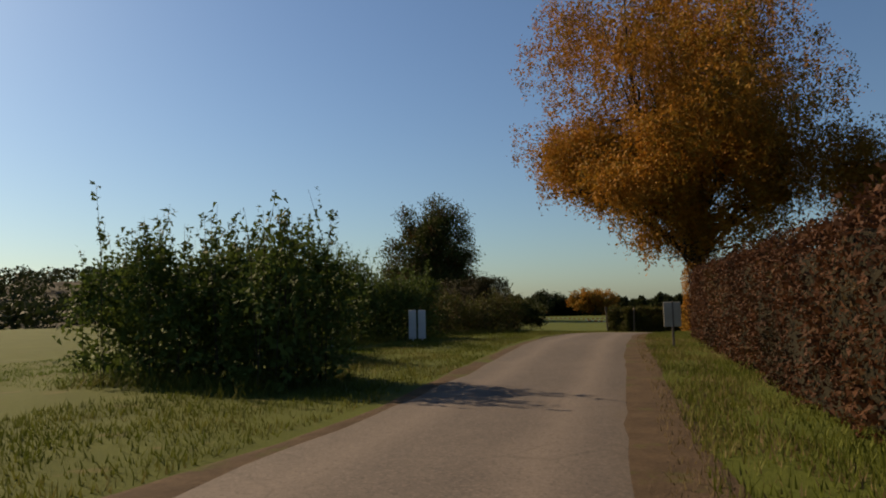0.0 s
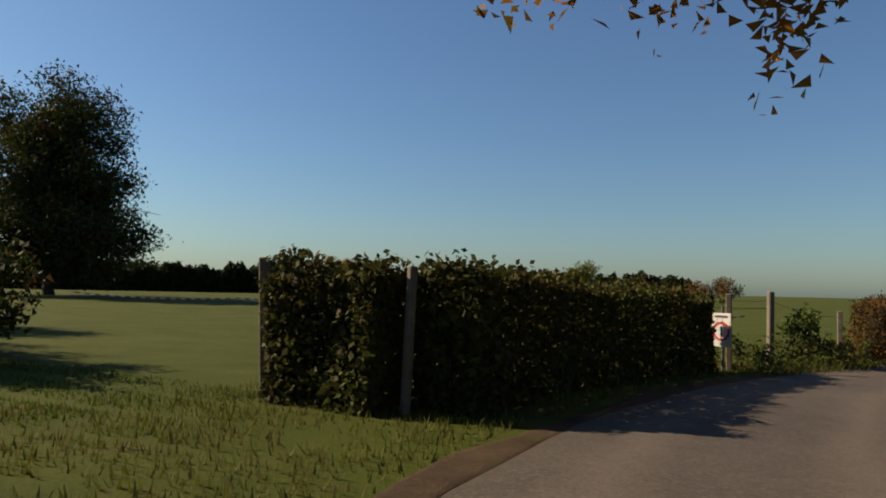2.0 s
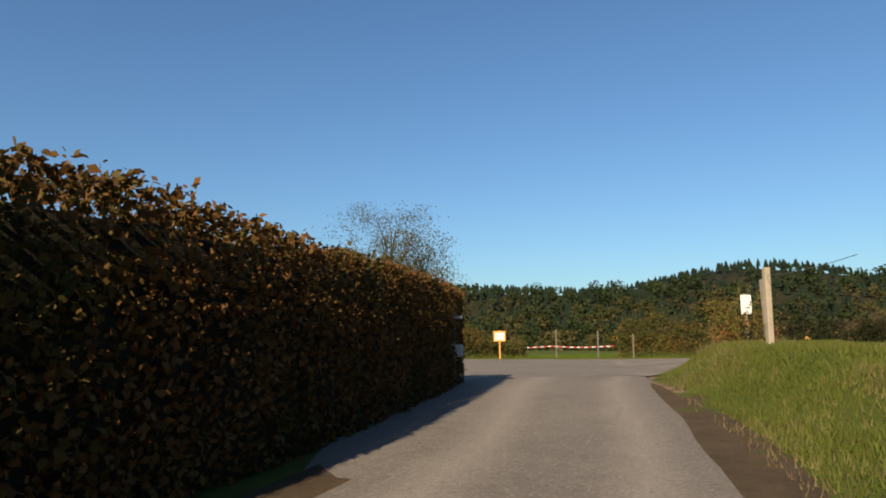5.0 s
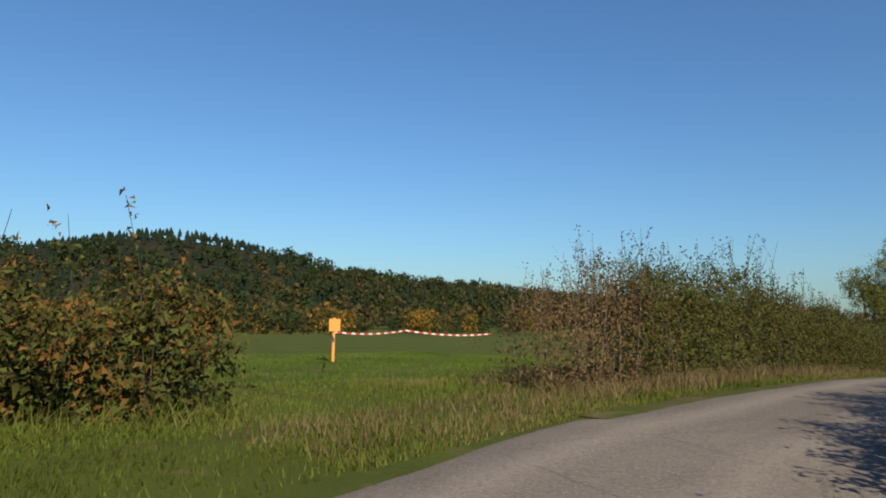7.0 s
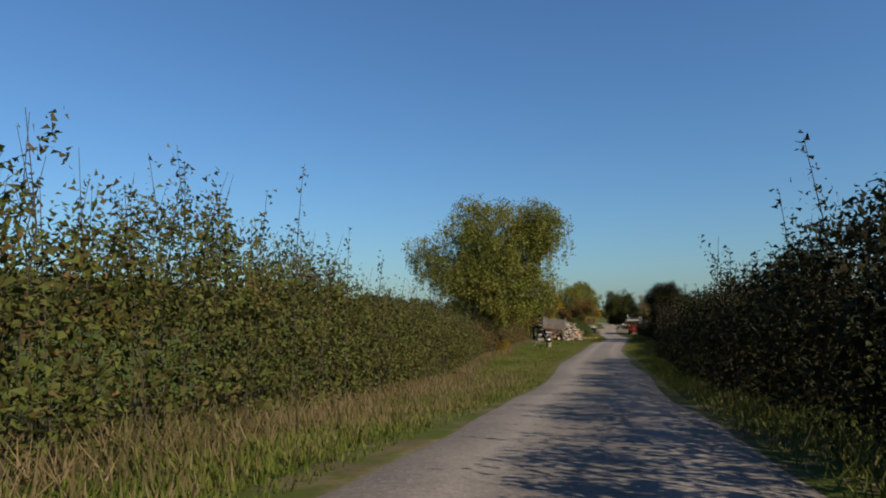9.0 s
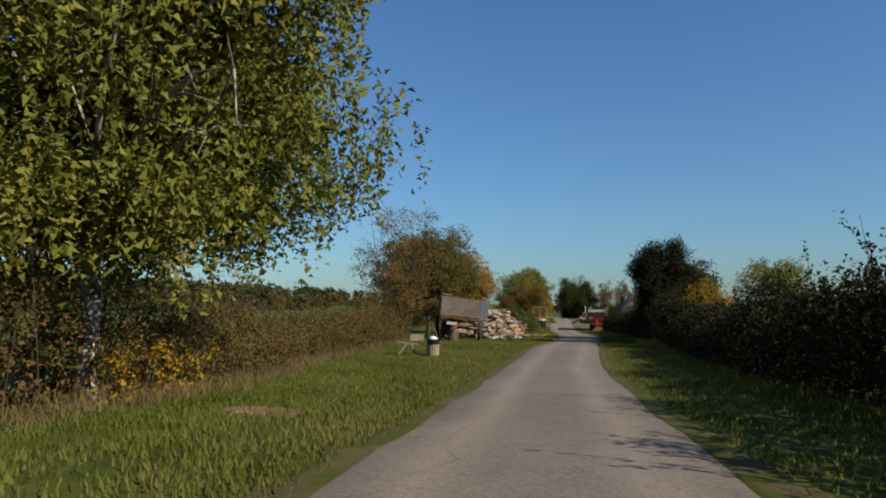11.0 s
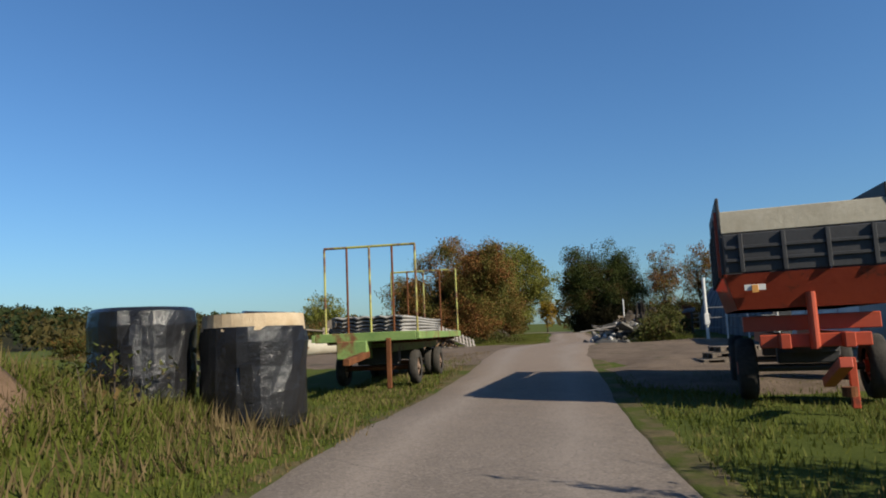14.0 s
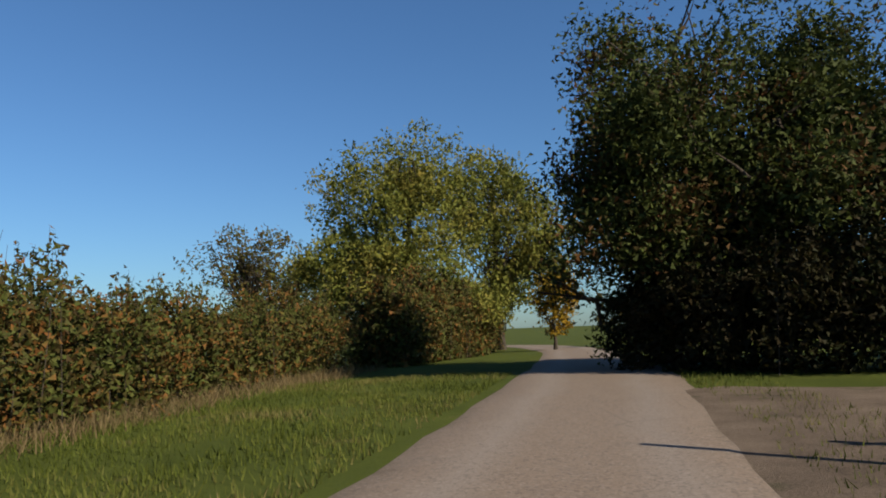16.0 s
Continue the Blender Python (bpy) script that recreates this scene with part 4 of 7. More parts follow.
def verge(name, p, lo, hi, per_m2, low, high, width, mat, label, seed):
    rng = np.random.default_rng(seed + 700)
    length = np.linalg.norm(np.diff(p[:, :2], axis=0), axis=1).sum()
    n = int(length * abs(hi - lo) * per_m2)
    xy, nr, s, _ = along(p[:, :2], n, rng)
    o = rng.uniform(lo, hi, n)
    tuft = (np.sin(s * 1.7 + o * 2) + np.sin(s * 0.6 - o * 3.1) + rng.normal(size=n)) > -0.9
    xy = (xy + nr * o[:, None])[tuft]
    return tagged(part(name, mesh_data(name, *blades(xy, low, high, width, rng)), M[mat]), label, "grass", kind="stuff")


def stretch(p, y0, y1):
    return p[(p[:, 1] >= y0) & (p[:, 1] <= y1)]


def offset_line(p, off):
    n = side_vectors(p)
    return [tuple(q) for q in (p[:, :2] + n * np.broadcast_to(off, len(p))[:, None])]


# -- the lane: clipped hedge, lime tree, shrubs --
clipped_hedge("clipped_hedge", [(76.9, -4), (77.0, -26), (77.1, -46.5)], 1.3, 2.35, "l_hedge_red", "tall clipped hedge with reddish brown autumn leaves", 430, 0.06, 1, 0.06)
tree("lime_tree", 75.8, -62.2, 23, [(0, 0, 15.0, 11.0, 11.0, 10.0), (0, 0, 11.5, 11.2, 11.4, 6.0), (-3, 3, 8, 6.0, 7, 4.4), (3.5, 5, 9.2, 6.0, 6.0, 4.2), (2.2, -5.2, 6.6, 1.9, 1.6, 1.2), (0.4, -4.8, 6.2, 1.6, 1.6, 1.6)], 12000, 26, 0.125, "l_orange", "large roadside tree with orange and yellow autumn leaves", 0.55, seed=3, branches=60, spread=0.5, ivy=(7.0, 1.0, 14000, "l_orange"), hang=1.3)
tree("maple_tree", 67.6, -56.8, 11.5, [(0, 0, 7.4, 3.8, 3.8, 4.2)], 1200, 22, 0.11, "l_orange", "tree with orange leaves behind the clipped hedge", 0.22, seed=6, branches=24, spread=0.36)
tree("maple_tree", 60.2, -75.3, 14, [(0, 0, 9, 5.2, 5.2, 5.4), (1.8, 0.9, 7.4, 3.6, 3.6, 3.2), (-2, -1, 6.5, 3.4, 3.4, 3)], 4400, 26, 0.10, "l_orange", "roadside tree with orange brown leaves beside the lane", 0.32, seed=4, branches=30, spread=0.35, ivy=(5.0, 0.6, 5000, "l_rust"), hang=1.2)
thicket("orange_bush", [(63.5, -73.2), (58, -75.2), (51.5, -77.3)], 1.6, [1.4, 1.9, 1.6], "l_hedge_brown", "bushes with orange brown leaves below the tree", 100, 0.06, 41, 0.5, (0.2, 0.6))
thicket("hazel_shrub", [(85.7, -30.8), (88.2, -31.6), (91.2, -31.4)], 2.7, [2.3, 2.9, 3.0, 2.6], "l_backlit", "upright green hazel shrub lit from behind on the grass", 110, 0.085, 20, 4.0, (0.4, 1.2), category="shrub", bottom="grass")
thicket("hazel_shrub", [(90.0, -36.0), (92.0, -39.0)], 2.6, [2.9, 3.2, 3.0], "l_hedge_green", "leafy green hazel shrub on the grass beside the lane", 100, 0.08, 21, 3.5, (0.4, 1.5), category="shrub", bottom="grass")
thicket("hazel_shrub", [(93.0, -41.0), (91.0, -45.5), (88.9, -48.6)], 2.6, [3.0, 2.9, 2.5], "l_backlit", "leafy green hazel shrub with tall shoots behind white panels", 100, 0.085, 22, 3.6, (0.4, 1.2), category="shrub", bottom="grass")
thicket("field_shrubs", [(90.5, -51.5), (88.6, -56.0), (86.9, -59.6)], 2.6, [1.7, 2.0, 1.9], "l_hedge_mixed", "low dark bushes with a few lit leaves beside the lane", 100, 0.075, 23, 1.6, (0.3, 0.9), category="shrubs", bottom="grass")
clipped_hedge("dark_hedge", [(88.6, -63.6), (91.6, -66.5), (94.0, -70.0)], 2.4, 3.3, "l_dark_shade", "tall dark block of evergreen hedge beside the meadow", 300, 0.085, 8, 0.1)
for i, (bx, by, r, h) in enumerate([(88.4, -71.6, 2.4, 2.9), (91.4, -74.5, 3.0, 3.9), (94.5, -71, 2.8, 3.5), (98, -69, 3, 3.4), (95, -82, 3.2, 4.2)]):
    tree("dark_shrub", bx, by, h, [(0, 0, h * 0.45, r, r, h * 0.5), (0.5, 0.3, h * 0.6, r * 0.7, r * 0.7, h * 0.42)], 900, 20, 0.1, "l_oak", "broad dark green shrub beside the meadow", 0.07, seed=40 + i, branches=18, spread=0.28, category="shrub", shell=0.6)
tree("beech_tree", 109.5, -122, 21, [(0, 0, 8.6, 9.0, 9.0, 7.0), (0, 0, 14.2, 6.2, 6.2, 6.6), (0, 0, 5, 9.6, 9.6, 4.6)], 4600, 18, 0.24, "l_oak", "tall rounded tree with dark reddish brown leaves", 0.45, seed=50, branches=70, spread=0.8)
tree("oak_tree", 87.1, -168, 6.2, [(-1.6, 0, 3.0, 3.6, 3.6, 2.8), (2.0, 0, 3.2, 3.8, 3.8, 2.9)], 700, 14, 0.3, "l_orange", "rounded orange tree at the far edge of the meadow", 0.3, seed=51, branches=14, spread=0.6)
tree("oak_tree", 97.5, -172, 5.6, [(0, 0, 3.0, 4.4, 4.4, 2.9)], 600, 14, 0.32, "l_far_green", "rounded dark green tree behind the meadow", 0.3, seed=52, branches=14, spread=0.7)
thicket("far_hedgerow", [(38, -152), (62, -166), (84, -178), (112, -176), (140, -160), (165, -135)], 3.0, [3.0, 3.8, 3.2, 4.2, 3.6, 4.6, 5.0], "l_far_green", "dark line of trees and bushes at the back of the meadow", 10, 0.5, 24, 0.1, (0.3, 1.0), core=0.15, bottom="")

# -- the bend: hedges beside the meadow fence --
clipped_hedge("garden_hedge", [(81.3, -68.8), (80.5, -68.3), (79.9, -67.9)], 0.8, 1.6, "l_hedge_mixed", "short piece of dark green leafy hedge at a fence post", 760, 0.062, 5, 0.05, core=False, corners=4)
clipped_hedge("garden_hedge", [(79.3, -67.8), (77.2, -71.1), (74.5, -74.0), (72.7, -75.5)], 0.9, 1.62, "l_hedge_mixed", "dark green leafy hedge along the bend of the lane", 760, 0.062, 6, 0.045, core=False, corners=4)
clipped_hedge("beech_hedge", [(66.4, -77.9), *offset_line(LANE_P[(LANE_P[:, 0] < 63) & (LANE_P[:, 0] > 41)][::4], -3.2)], 1.25, 1.62, "l_beech", "long clipped hedge with brown-tipped leaves along the lane", 480, 0.05, 7, 0.05)
clipped_hedge("beech_hedge", [*offset_line(LANE_P[(LANE_P[:, 0] < 44) & (LANE_P[:, 0] > 30)][::4], -3.3), (27.2, -81.8)], 1.3, 2.28, "l_beech", "tall clipped hedge with dark brown-tipped leaves at the junction", 620, 0.05, 9, 0.03, lumps=0.3, corners=4)
thicket("bramble", [(71.8, -75.6), (69.5, -76.6), (67.2, -77.4)], 1.5, [0.55, 0.7, 0.6], "l_hedge_green", "low green brambles and weeds under the fence", 120, 0.065, 42, 0.8, (0.1, 0.5), category="bramble", bottom="grass")
tree("elder_bush", 69.2, -76.9, 1.7, [(0, 0, 1.1, 0.55, 0.55, 0.55)], 60, 12, 0.10, "l_backlit", "young elder bush with large green leaves at the fence", 0.05, seed=61, branches=9, spread=0.16, category="shrub")

# small trees at the back of the meadow
tree("field_tree", 57.9, -135.5, 5.2, [(0, 0, 3.2, 1.9, 1.9, 2.2)], 260, 14, 0.16, "l_olive", "small thin-leaved tree at the back of the meadow", 0.12, seed=301, branches=26, spread=0.3)
tree("field_bush", 54.0, -132.8, 3.6, [(-1, 0, 2.0, 1.8, 1.8, 1.5), (1, 0.6, 1.8, 1.7, 1.7, 1.4)], 260, 14, 0.15, "l_plum", "low rounded bush at the back of the meadow", 0.1, seed=302, branches=18, spread=0.3, category="bush")
tree("field_bush", 46.8, -127.4, 3.4, [(-1, 0, 1.9, 1.9, 1.9, 1.5), (1.2, -0.5, 1.6, 1.6, 1.6, 1.3)], 260, 14, 0.15, "l_rust", "low bush with orange brown leaves at the back of the meadow", 0.1, seed=303, branches=18, spread=0.3, category="bush")

# -- the junction --
tree("hawthorn_tree", -3.8, -89, 11.5, [(0, 0, 7.4, 5.8, 5.8, 3.9), (-1, 2, 4.2, 4.8, 4.8, 2.8), (2.5, 1, 5.6, 4.0, 4.0, 3.0), (0.5, 3.0, 6.6, 2.8, 2.8, 2.8)], 2200, 14, 0.085, "l_plum", "half-bare spreading hawthorn with thin brown and yellow leaves", 0.26, "bark", seed=70, branches=90, spread=0.42)
thicket("bramble_bank", [(-6, -101), (-2.5, -92), (-1.0, -84), (-1.5, -79)], 3.0, [2.2, 2.6, 2.0, 1.2], "l_hedge_brown", "tangled bushes with brown and green leaves below the tree", 90, 0.075, 71, 0.8, (0.2, 0.8), category="bushes", bottom="grass")
thicket("bramble_bush", [(0.5, -73.2), (1.1, -70.2), (1.5, -65.6)], 2.8, [2.2, 2.9, 1.8, 1.6, 1.9], "l_hedge_brown", "wide bramble bush with dark and yellow leaves", 100, 0.065, 72, 1.0, (0.4, 1.2), category="bush", bottom="grass")
thicket("dead_bush", [(2.9, -60.8), (2.6, -56.8)], 2.2, [1.6, 2.1, 2.0], "l_dead", "dry brown dead bush with bare stems at the field edge", 90, 0.034, 73, 3.0, (0.1, 0.7), core=1.2, category="bush", bark="brown_bark")

# -- hedgerows of the farm road --
LH = stretch(MAIN_P, -58, -6)[::3]
thicket("hedgerow", offset_line(LH, np.interp(LH[:, 1], [-58, -45, -26, -15, -6], [-4.1, -4.8, -6.1, -7.3, -8.6])), 2.5, [2.5, 2.6, 2.5, 2.3, 2.2, 2.1, 1.9, 1.9], "l_hedge_mixed", "untrimmed green hedgerow with tall shoots and dry grass below", 118, 0.05, 80, 1.9, (0.3, 1.1))
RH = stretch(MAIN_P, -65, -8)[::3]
# shaded side of the road: the shade is put into the leaf colour
thicket("hedgerow", offset_line(RH, np.interp(RH[:, 1], [-65, -58, -45, -26, -8], [3.6, 3.3, 3.1, 3.4, 3.9])), 2.2, [1.5, 2.1, 2.4, 2.4, 2.4, 2.5, 2.6, 2.7, 2.6], "l_dark_shade", "dense dark hedgerow in its own shade along the road", 95, 0.062, 81, 0.8, (0.3, 1.0), bottom="grass")
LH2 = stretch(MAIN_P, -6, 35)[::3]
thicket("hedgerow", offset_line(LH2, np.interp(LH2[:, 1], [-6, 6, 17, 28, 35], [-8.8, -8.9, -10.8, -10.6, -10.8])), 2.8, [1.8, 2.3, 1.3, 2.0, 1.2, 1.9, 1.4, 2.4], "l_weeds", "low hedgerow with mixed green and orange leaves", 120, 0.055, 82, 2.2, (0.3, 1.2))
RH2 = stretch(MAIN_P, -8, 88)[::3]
thicket("hedgerow", offset_line(RH2, np.interp(RH2[:, 1], [-8, 10, 30, 60, 88], [5.4, 6.0, 6.3, 5.6, 5.4])), 2.6, [3.0, 2.7, 2.3, 2.0, 2.2, 3.6, 3.4, 2.4, 2.2, 2.5, 2.4], "l_dark_shade", "overgrown hedgerow behind the grass verge, leaves darkened for shade", 42, 0.075, 83, 0.7, (0.3, 1.0), bottom="grass")
thicket("orange_bush", [(-6.2, 1.2), (-6.9, 4.6)], 1.3, [0.6, 0.9, 0.7], "l_yellow", "small bush with orange and yellow leaves below the hedgerow", 50, 0.06, 44, 1.0, (0.1, 0.4), core=0.2, category="bush")
tree("sallow_tree", -6.9, 1.8, 11.6, [(0, 0, 7.4, 6.5, 6.5, 4.3), (0.5, 0, 5.6, 5.8, 5.8, 3.4), (3.2, 0, 9.2, 3.0, 3.0, 2.4), (0, 0, 3.8, 3.6, 3.6, 1.8)], 7000, 26, 0.098, "l_olive", "round-crowned birch with olive green leaves beside the road", 0.19, "birch_bark", seed=84, branches=60, spread=0.33, hang=1.1)
tree("plum_tree", -11.9, 43.5, 9, [(0, 0, 5.6, 4.2, 4.2, 3.8), (-3, 1, 4.6, 3.6, 3.6, 3.4)], 1900, 24, 0.098, "l_plum", "spreading tree with green and brown leaves behind the cart", 0.2, seed=85, branches=30, spread=0.32)
tree("cherry_tree", -11.2, 38.5, 8.8, [(0, 0, 5.4, 3.3, 3.3, 3.5), (-1, -1, 3.2, 3.0, 3.0, 2.6)], 1700, 26, 0.088, "l_plum", "tree with olive and brown autumn leaves behind the cart", 0.14, seed=86, branches=40, spread=0.28)
tree("hawthorn_tree", -11.9, 34.0, 8.2, [(0, 0, 5.2, 3.4, 3.4, 3.4), (0.5, -1, 2.8, 3.2, 3.2, 2.4)], 1000, 18, 0.075, "l_rust", "thin half-bare tree with rust-brown leaves", 0.14, seed=186, branches=90, spread=0.3)
tree("field_maple", -17.0, 78, 10.5, [(0, 0, 6.2, 3.9, 3.9, 4.4), (0, 0, 3.4, 3.7, 3.7, 3.2)], 2600, 26, 0.1, "l_yellow", "dense bushy tree with yellow and green leaves", 0.2, seed=87, branches=24, spread=0.3)
tree("plum_tree", -21.0, 73, 12.5, [(0, 0, 7.2, 5.4, 5.4, 5.2), (0, 0, 4, 5.0, 5.0, 4)], 3400, 26, 0.118, "l_plum", "tall dense tree with dark green and brown leaves", 0.25, seed=187, branches=24, spread=0.32)
tree("field_maple", -15.6, 58.5, 6.6, [(0, 0, 3.9, 2.6, 2.6, 2.7), (0, 0, 2.2, 2.4, 2.4, 2.0)], 1100, 24, 0.08, "l_yellow", "small bushy tree with bright yellow leaves", 0.12, seed=188, branches=22, spread=0.26)
# both elms have their shade painted into near-black leaves
tree("elm_tree", 6.4, 54.5, 8.8, [(0, 0, 4.8, 3.8, 4.6, 4.2), (0, 0, 2.4, 3.2, 4.4, 2.6)], 4200, 24, 0.11, "l_dark_shade", "dark bushy tree in shade behind the verge", 0.2, seed=189, branches=24, spread=0.34)
tree("elm_tree", 5.8, 45.5, 8.0, [(0, 0, 4.5, 3.4, 3.8, 3.5), (0, 0, 2.4, 3.1, 3.6, 2.5)], 5200, 24, 0.088, "l_dark_shade", "dark bushy tree in shade beside the road", 0.2, seed=88, branches=28, spread=0.32)
tree("hazel_bush", 6.9, 32.5, 3.8, [(0, 0, 2.0, 1.7, 1.9, 2.0)], 700, 22, 0.075, "l_yellow", "bush with yellow and green leaves behind the verge", 0.08, seed=98, branches=18, spread=0.24, category="shrub")
tree("field_maple", 13.5, 49, 7.2, [(0, 0, 4.2, 3.2, 3.2, 3.2)], 700, 20, 0.11, "l_olive", "rounded green tree behind the hedgerow", 0.18, seed=99, branches=20, spread=0.34)
tree("hazel_bush", 4.2, 64.5, 4.3, [(0, 0, 2.2, 1.8, 2.4, 2.1)], 900, 22, 0.08, "l_hedge_brown", "dark bush with a few orange leaves in shade", 0.1, seed=89, branches=18, spread=0.26, category="shrub")

# -- end of the farm road --
tree("hawthorn_tree", -17.2, 127.8, 7.4, [(0, 0, 4.3, 4.4, 4.4, 3.5), (2.0, 3.5, 3.0, 3.2, 3.2, 2.7), (2.6, -0.4, 5.2, 2.6, 2.6, 2.8), (0, 0, 2.2, 4.4, 4.4, 2.2)], 6200, 26, 0.08, "l_rust", "broad tree with rust-red and green autumn leaves", 0.24, seed=90, branches=34, spread=0.34, corners=4)
tree("lime_tree", -25.0, 177, 14.5, [(0, 0, 8.4, 5.8, 5.8, 5.8), (-2, -2, 4.5, 4.6, 4.6, 4), (3, -1, 3.5, 3.4, 3.4, 3.2)], 2300, 22, 0.16, "l_olive", "tall rounded yellow-green lime tree", 0.35, seed=91, branches=30, spread=0.5)
tree("ash_tree", -22.8, 188, 15, [(0, 0, 9.6, 4.4, 4.4, 5.2), (3.5, 1, 7.5, 3.2, 3.2, 3.8), (0.5, 0, 4.5, 2.6, 2.6, 2.6)], 1500, 16, 0.2, "l_olive", "thin-leaved tree behind the road", 0.3, seed=92, branches=60, spread=0.6)
tree("ash_tree", -39.5, 182, 10.2, [(0, 0, 6.6, 5.0, 4.4, 3.6), (4.0, 0, 5.0, 3.2, 3.2, 2.6)], 420, 14, 0.2, "l_plum", "spreading half-bare tree behind the hedgerow", 0.28, seed=192, branches=90, spread=0.5)
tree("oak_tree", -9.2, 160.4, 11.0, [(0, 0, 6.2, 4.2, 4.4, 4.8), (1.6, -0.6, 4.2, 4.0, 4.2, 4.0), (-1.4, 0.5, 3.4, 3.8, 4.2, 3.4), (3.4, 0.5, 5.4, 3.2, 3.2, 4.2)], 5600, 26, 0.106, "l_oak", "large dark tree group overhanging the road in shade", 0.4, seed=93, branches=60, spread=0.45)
tree("young_maple", -17.6, 181, 5.2, [(0, 0, 3, 1.6, 1.6, 2.2)], 240, 16, 0.15, "l_yellow", "small tree with bright yellow leaves", 0.12, seed=94, branches=14, spread=0.3)
thicket("hedgerow", [(-17.6, 139), (-20.5, 150), (-22.5, 163)], 3.0, [2.0, 2.3, 2.6], "l_hedge_brown", "hedgerow of brown and green bushes beside the road", 62, 0.08, 95, 0.8, (0.3, 0.9))
thicket("hedgerow", [(-19.5, 139), (-28, 143), (-42, 150)], 3.0, [2.2, 2.2, 2.0], "l_hedge_brown", "hedgerow of brown and green bushes across the field edge", 34, 0.11, 96, 0.8, (0.3, 1.0))

thicket("hedgerow", [(-21.5, 165), (-21.6, 176), (-25, 190), (-32, 205)], 3.6, [3.4, 3.8, 3.2, 3.0], "l_hedge_brown", "tall bushes of brown and green leaves under the trees", 40, 0.12, 197, 0.6, (0.3, 0.9), bottom="")
thicket("field_weeds", [(-20.8, 124.0), (-25, 122.5), (-31, 120), (-38, 116)], 3.4, [1.6, 1.8, 1.6, 1.4], "l_hedge_brown", "tall brown weeds at the edge of the yard", 60, 0.06, 198, 1.5, (0.2, 0.7), category="weeds")

# added thicket that fills the black below the oak with shade-coloured leaves
thicket("undergrowth", [(-11.4, 160.0), (-8.4, 157.6), (-4.0, 157.0), (3.0, 157.5)], 3.0, [2.6, 3.0, 2.8, 2.6], "l_dark_shade", "undergrowth added below the trees, leaves coloured near-black for deep shade", 60, 0.09, 200, 0.3, (0.2, 0.6), bottom="")
thicket("hedgerow", [(-13.5, 186), (-6, 186), (8, 184), (26, 182)], 3.2, [3.4, 3.6, 3.2, 3.4], "l_hedge_brown", "tall brown and green hedgerow closing the view", 30, 0.13, 201, 0.5, (0.3, 0.9), bottom="")


# ---- far woods ----
def woods(name, seed, count, area, height_range, kinds, mat, label, tall=(8, 15), flakes=62, flake=0.2):
    """Far trees in one mesh: cones for conifers, lumpy crowns for the others."""
    rng = np.random.default_rng(seed)
    x0, x1, y0, y1 = area
    x, y = rng.uniform(x0, x1, count * 6), rng.uniform(y0, y1, count * 6)
    z = ground_height(x, y)
    ok = np.flatnonzero((z > height_range[0]) & (z < height_range[1]))[:count]
    pairs = []
    for k in ok:
        h = rng.uniform(*tall)
        b = np.array([x[k], y[k], z[k]])
        if kinds == "conifer":
            sides = 7
            ang = np.linspace(0, 2 * np.pi, sides, endpoint=False) + rng.uniform(0, 6)
            for lo, hi, r in ((0.05, 0.6, 0.30), (0.32, 0.78, 0.23), (0.58, 0.95, 0.15)):
                rr = r * h * rng.uniform(0.8, 1.2, sides)
                ring = b + np.column_stack([np.cos(ang) * rr, np.sin(ang) * rr, np.full(sides, lo * h)])
                v = np.vstack([ring, b + [0, 0, hi * h]])
                pairs.append((v, np.array([[j, (j + 1) % sides, sides] for j in range(sides)])))
        else:
            n = flakes
            d = rng.normal(size=(n, 3))
            d /= np.linalg.norm(d, axis=1)[:, None]
            c = b + [0, 0, h * 0.55] + d * np.array([h * 0.42, h * 0.42, h * 0.46]) * rng.uniform(0.55, 1.05, (n, 1))
            pairs.append(leaf_arrays(c, h * flake, rng, 0.2, 1.1, 3))
    return tagged(part(name, mesh_data(name, *joined(*pairs)), M[mat]), label, "woods", kind="stuff")


woods("far_conifers", 1, 4600, (-900, -350, -420, 520), (9, 80), "conifer", "l_far_conifer", "dark spruce wood covering the hill", (6, 8.5))
woods("far_woods", 2, 1500, (-800, -260, -420, 700), (-3, 48), "broad", "l_far_green", "dull green broadleaved wood on the slopes", (9, 14))
woods("autumn_woods", 3, 950, (-700, -170, -420, 700), (-9, 30), "broad", "l_far_turning", "autumn-coloured trees along the valley", (7, 13))
woods("valley_trees", 6, 46, (-250, -130, -50, 130), (-20, 20), "broad", "l_far_yellow", "row of yellow and orange trees at the bottom of the field", (5, 9), 240, 0.11)
woods("valley_trees_green", 7, 60, (-230, -120, -130, 130), (-20, 20), "broad", "l_far_green", "dark bushes and trees at the bottom of the field", (4, 8), 240, 0.11)
woods("far_woods_east", 4, 1500, (230, 800, -900, -200), (-9, 45), "broad", "l_far_green", "dark wood on far slopes beyond the meadow", (9, 14))
woods("field_trees", 5, 60, (-200, 130, 220, 520), (-20, 20), "broad", "l_far_turning", "autumn trees at the far end of the fields", (6, 11))


# ---- junction and yard surfaces ----
patch("junction", 16.2, -78.6, 11.4, 4.3, 2, 0.05, M["asphalt"], "wide worn asphalt of the road junction", "road", 3)
BEND_P = curve_points(np.array([(25.0, -76.6, 0.9), (17.6, -74.6, 0.9), (15.6, -73.4, 0.9), (12.6, -71.2, 0.9), (10.9, -69.5, 0.9), (9.8, -67.8, 0.9), (8.4, -65.0, 0.9), (7.6, -62.0, 0.9)]))
strip("bend", BEND_P, -2.6, 1.5, 0.042, M["asphalt"], "worn asphalt round the inside of the bend", "road", 13)
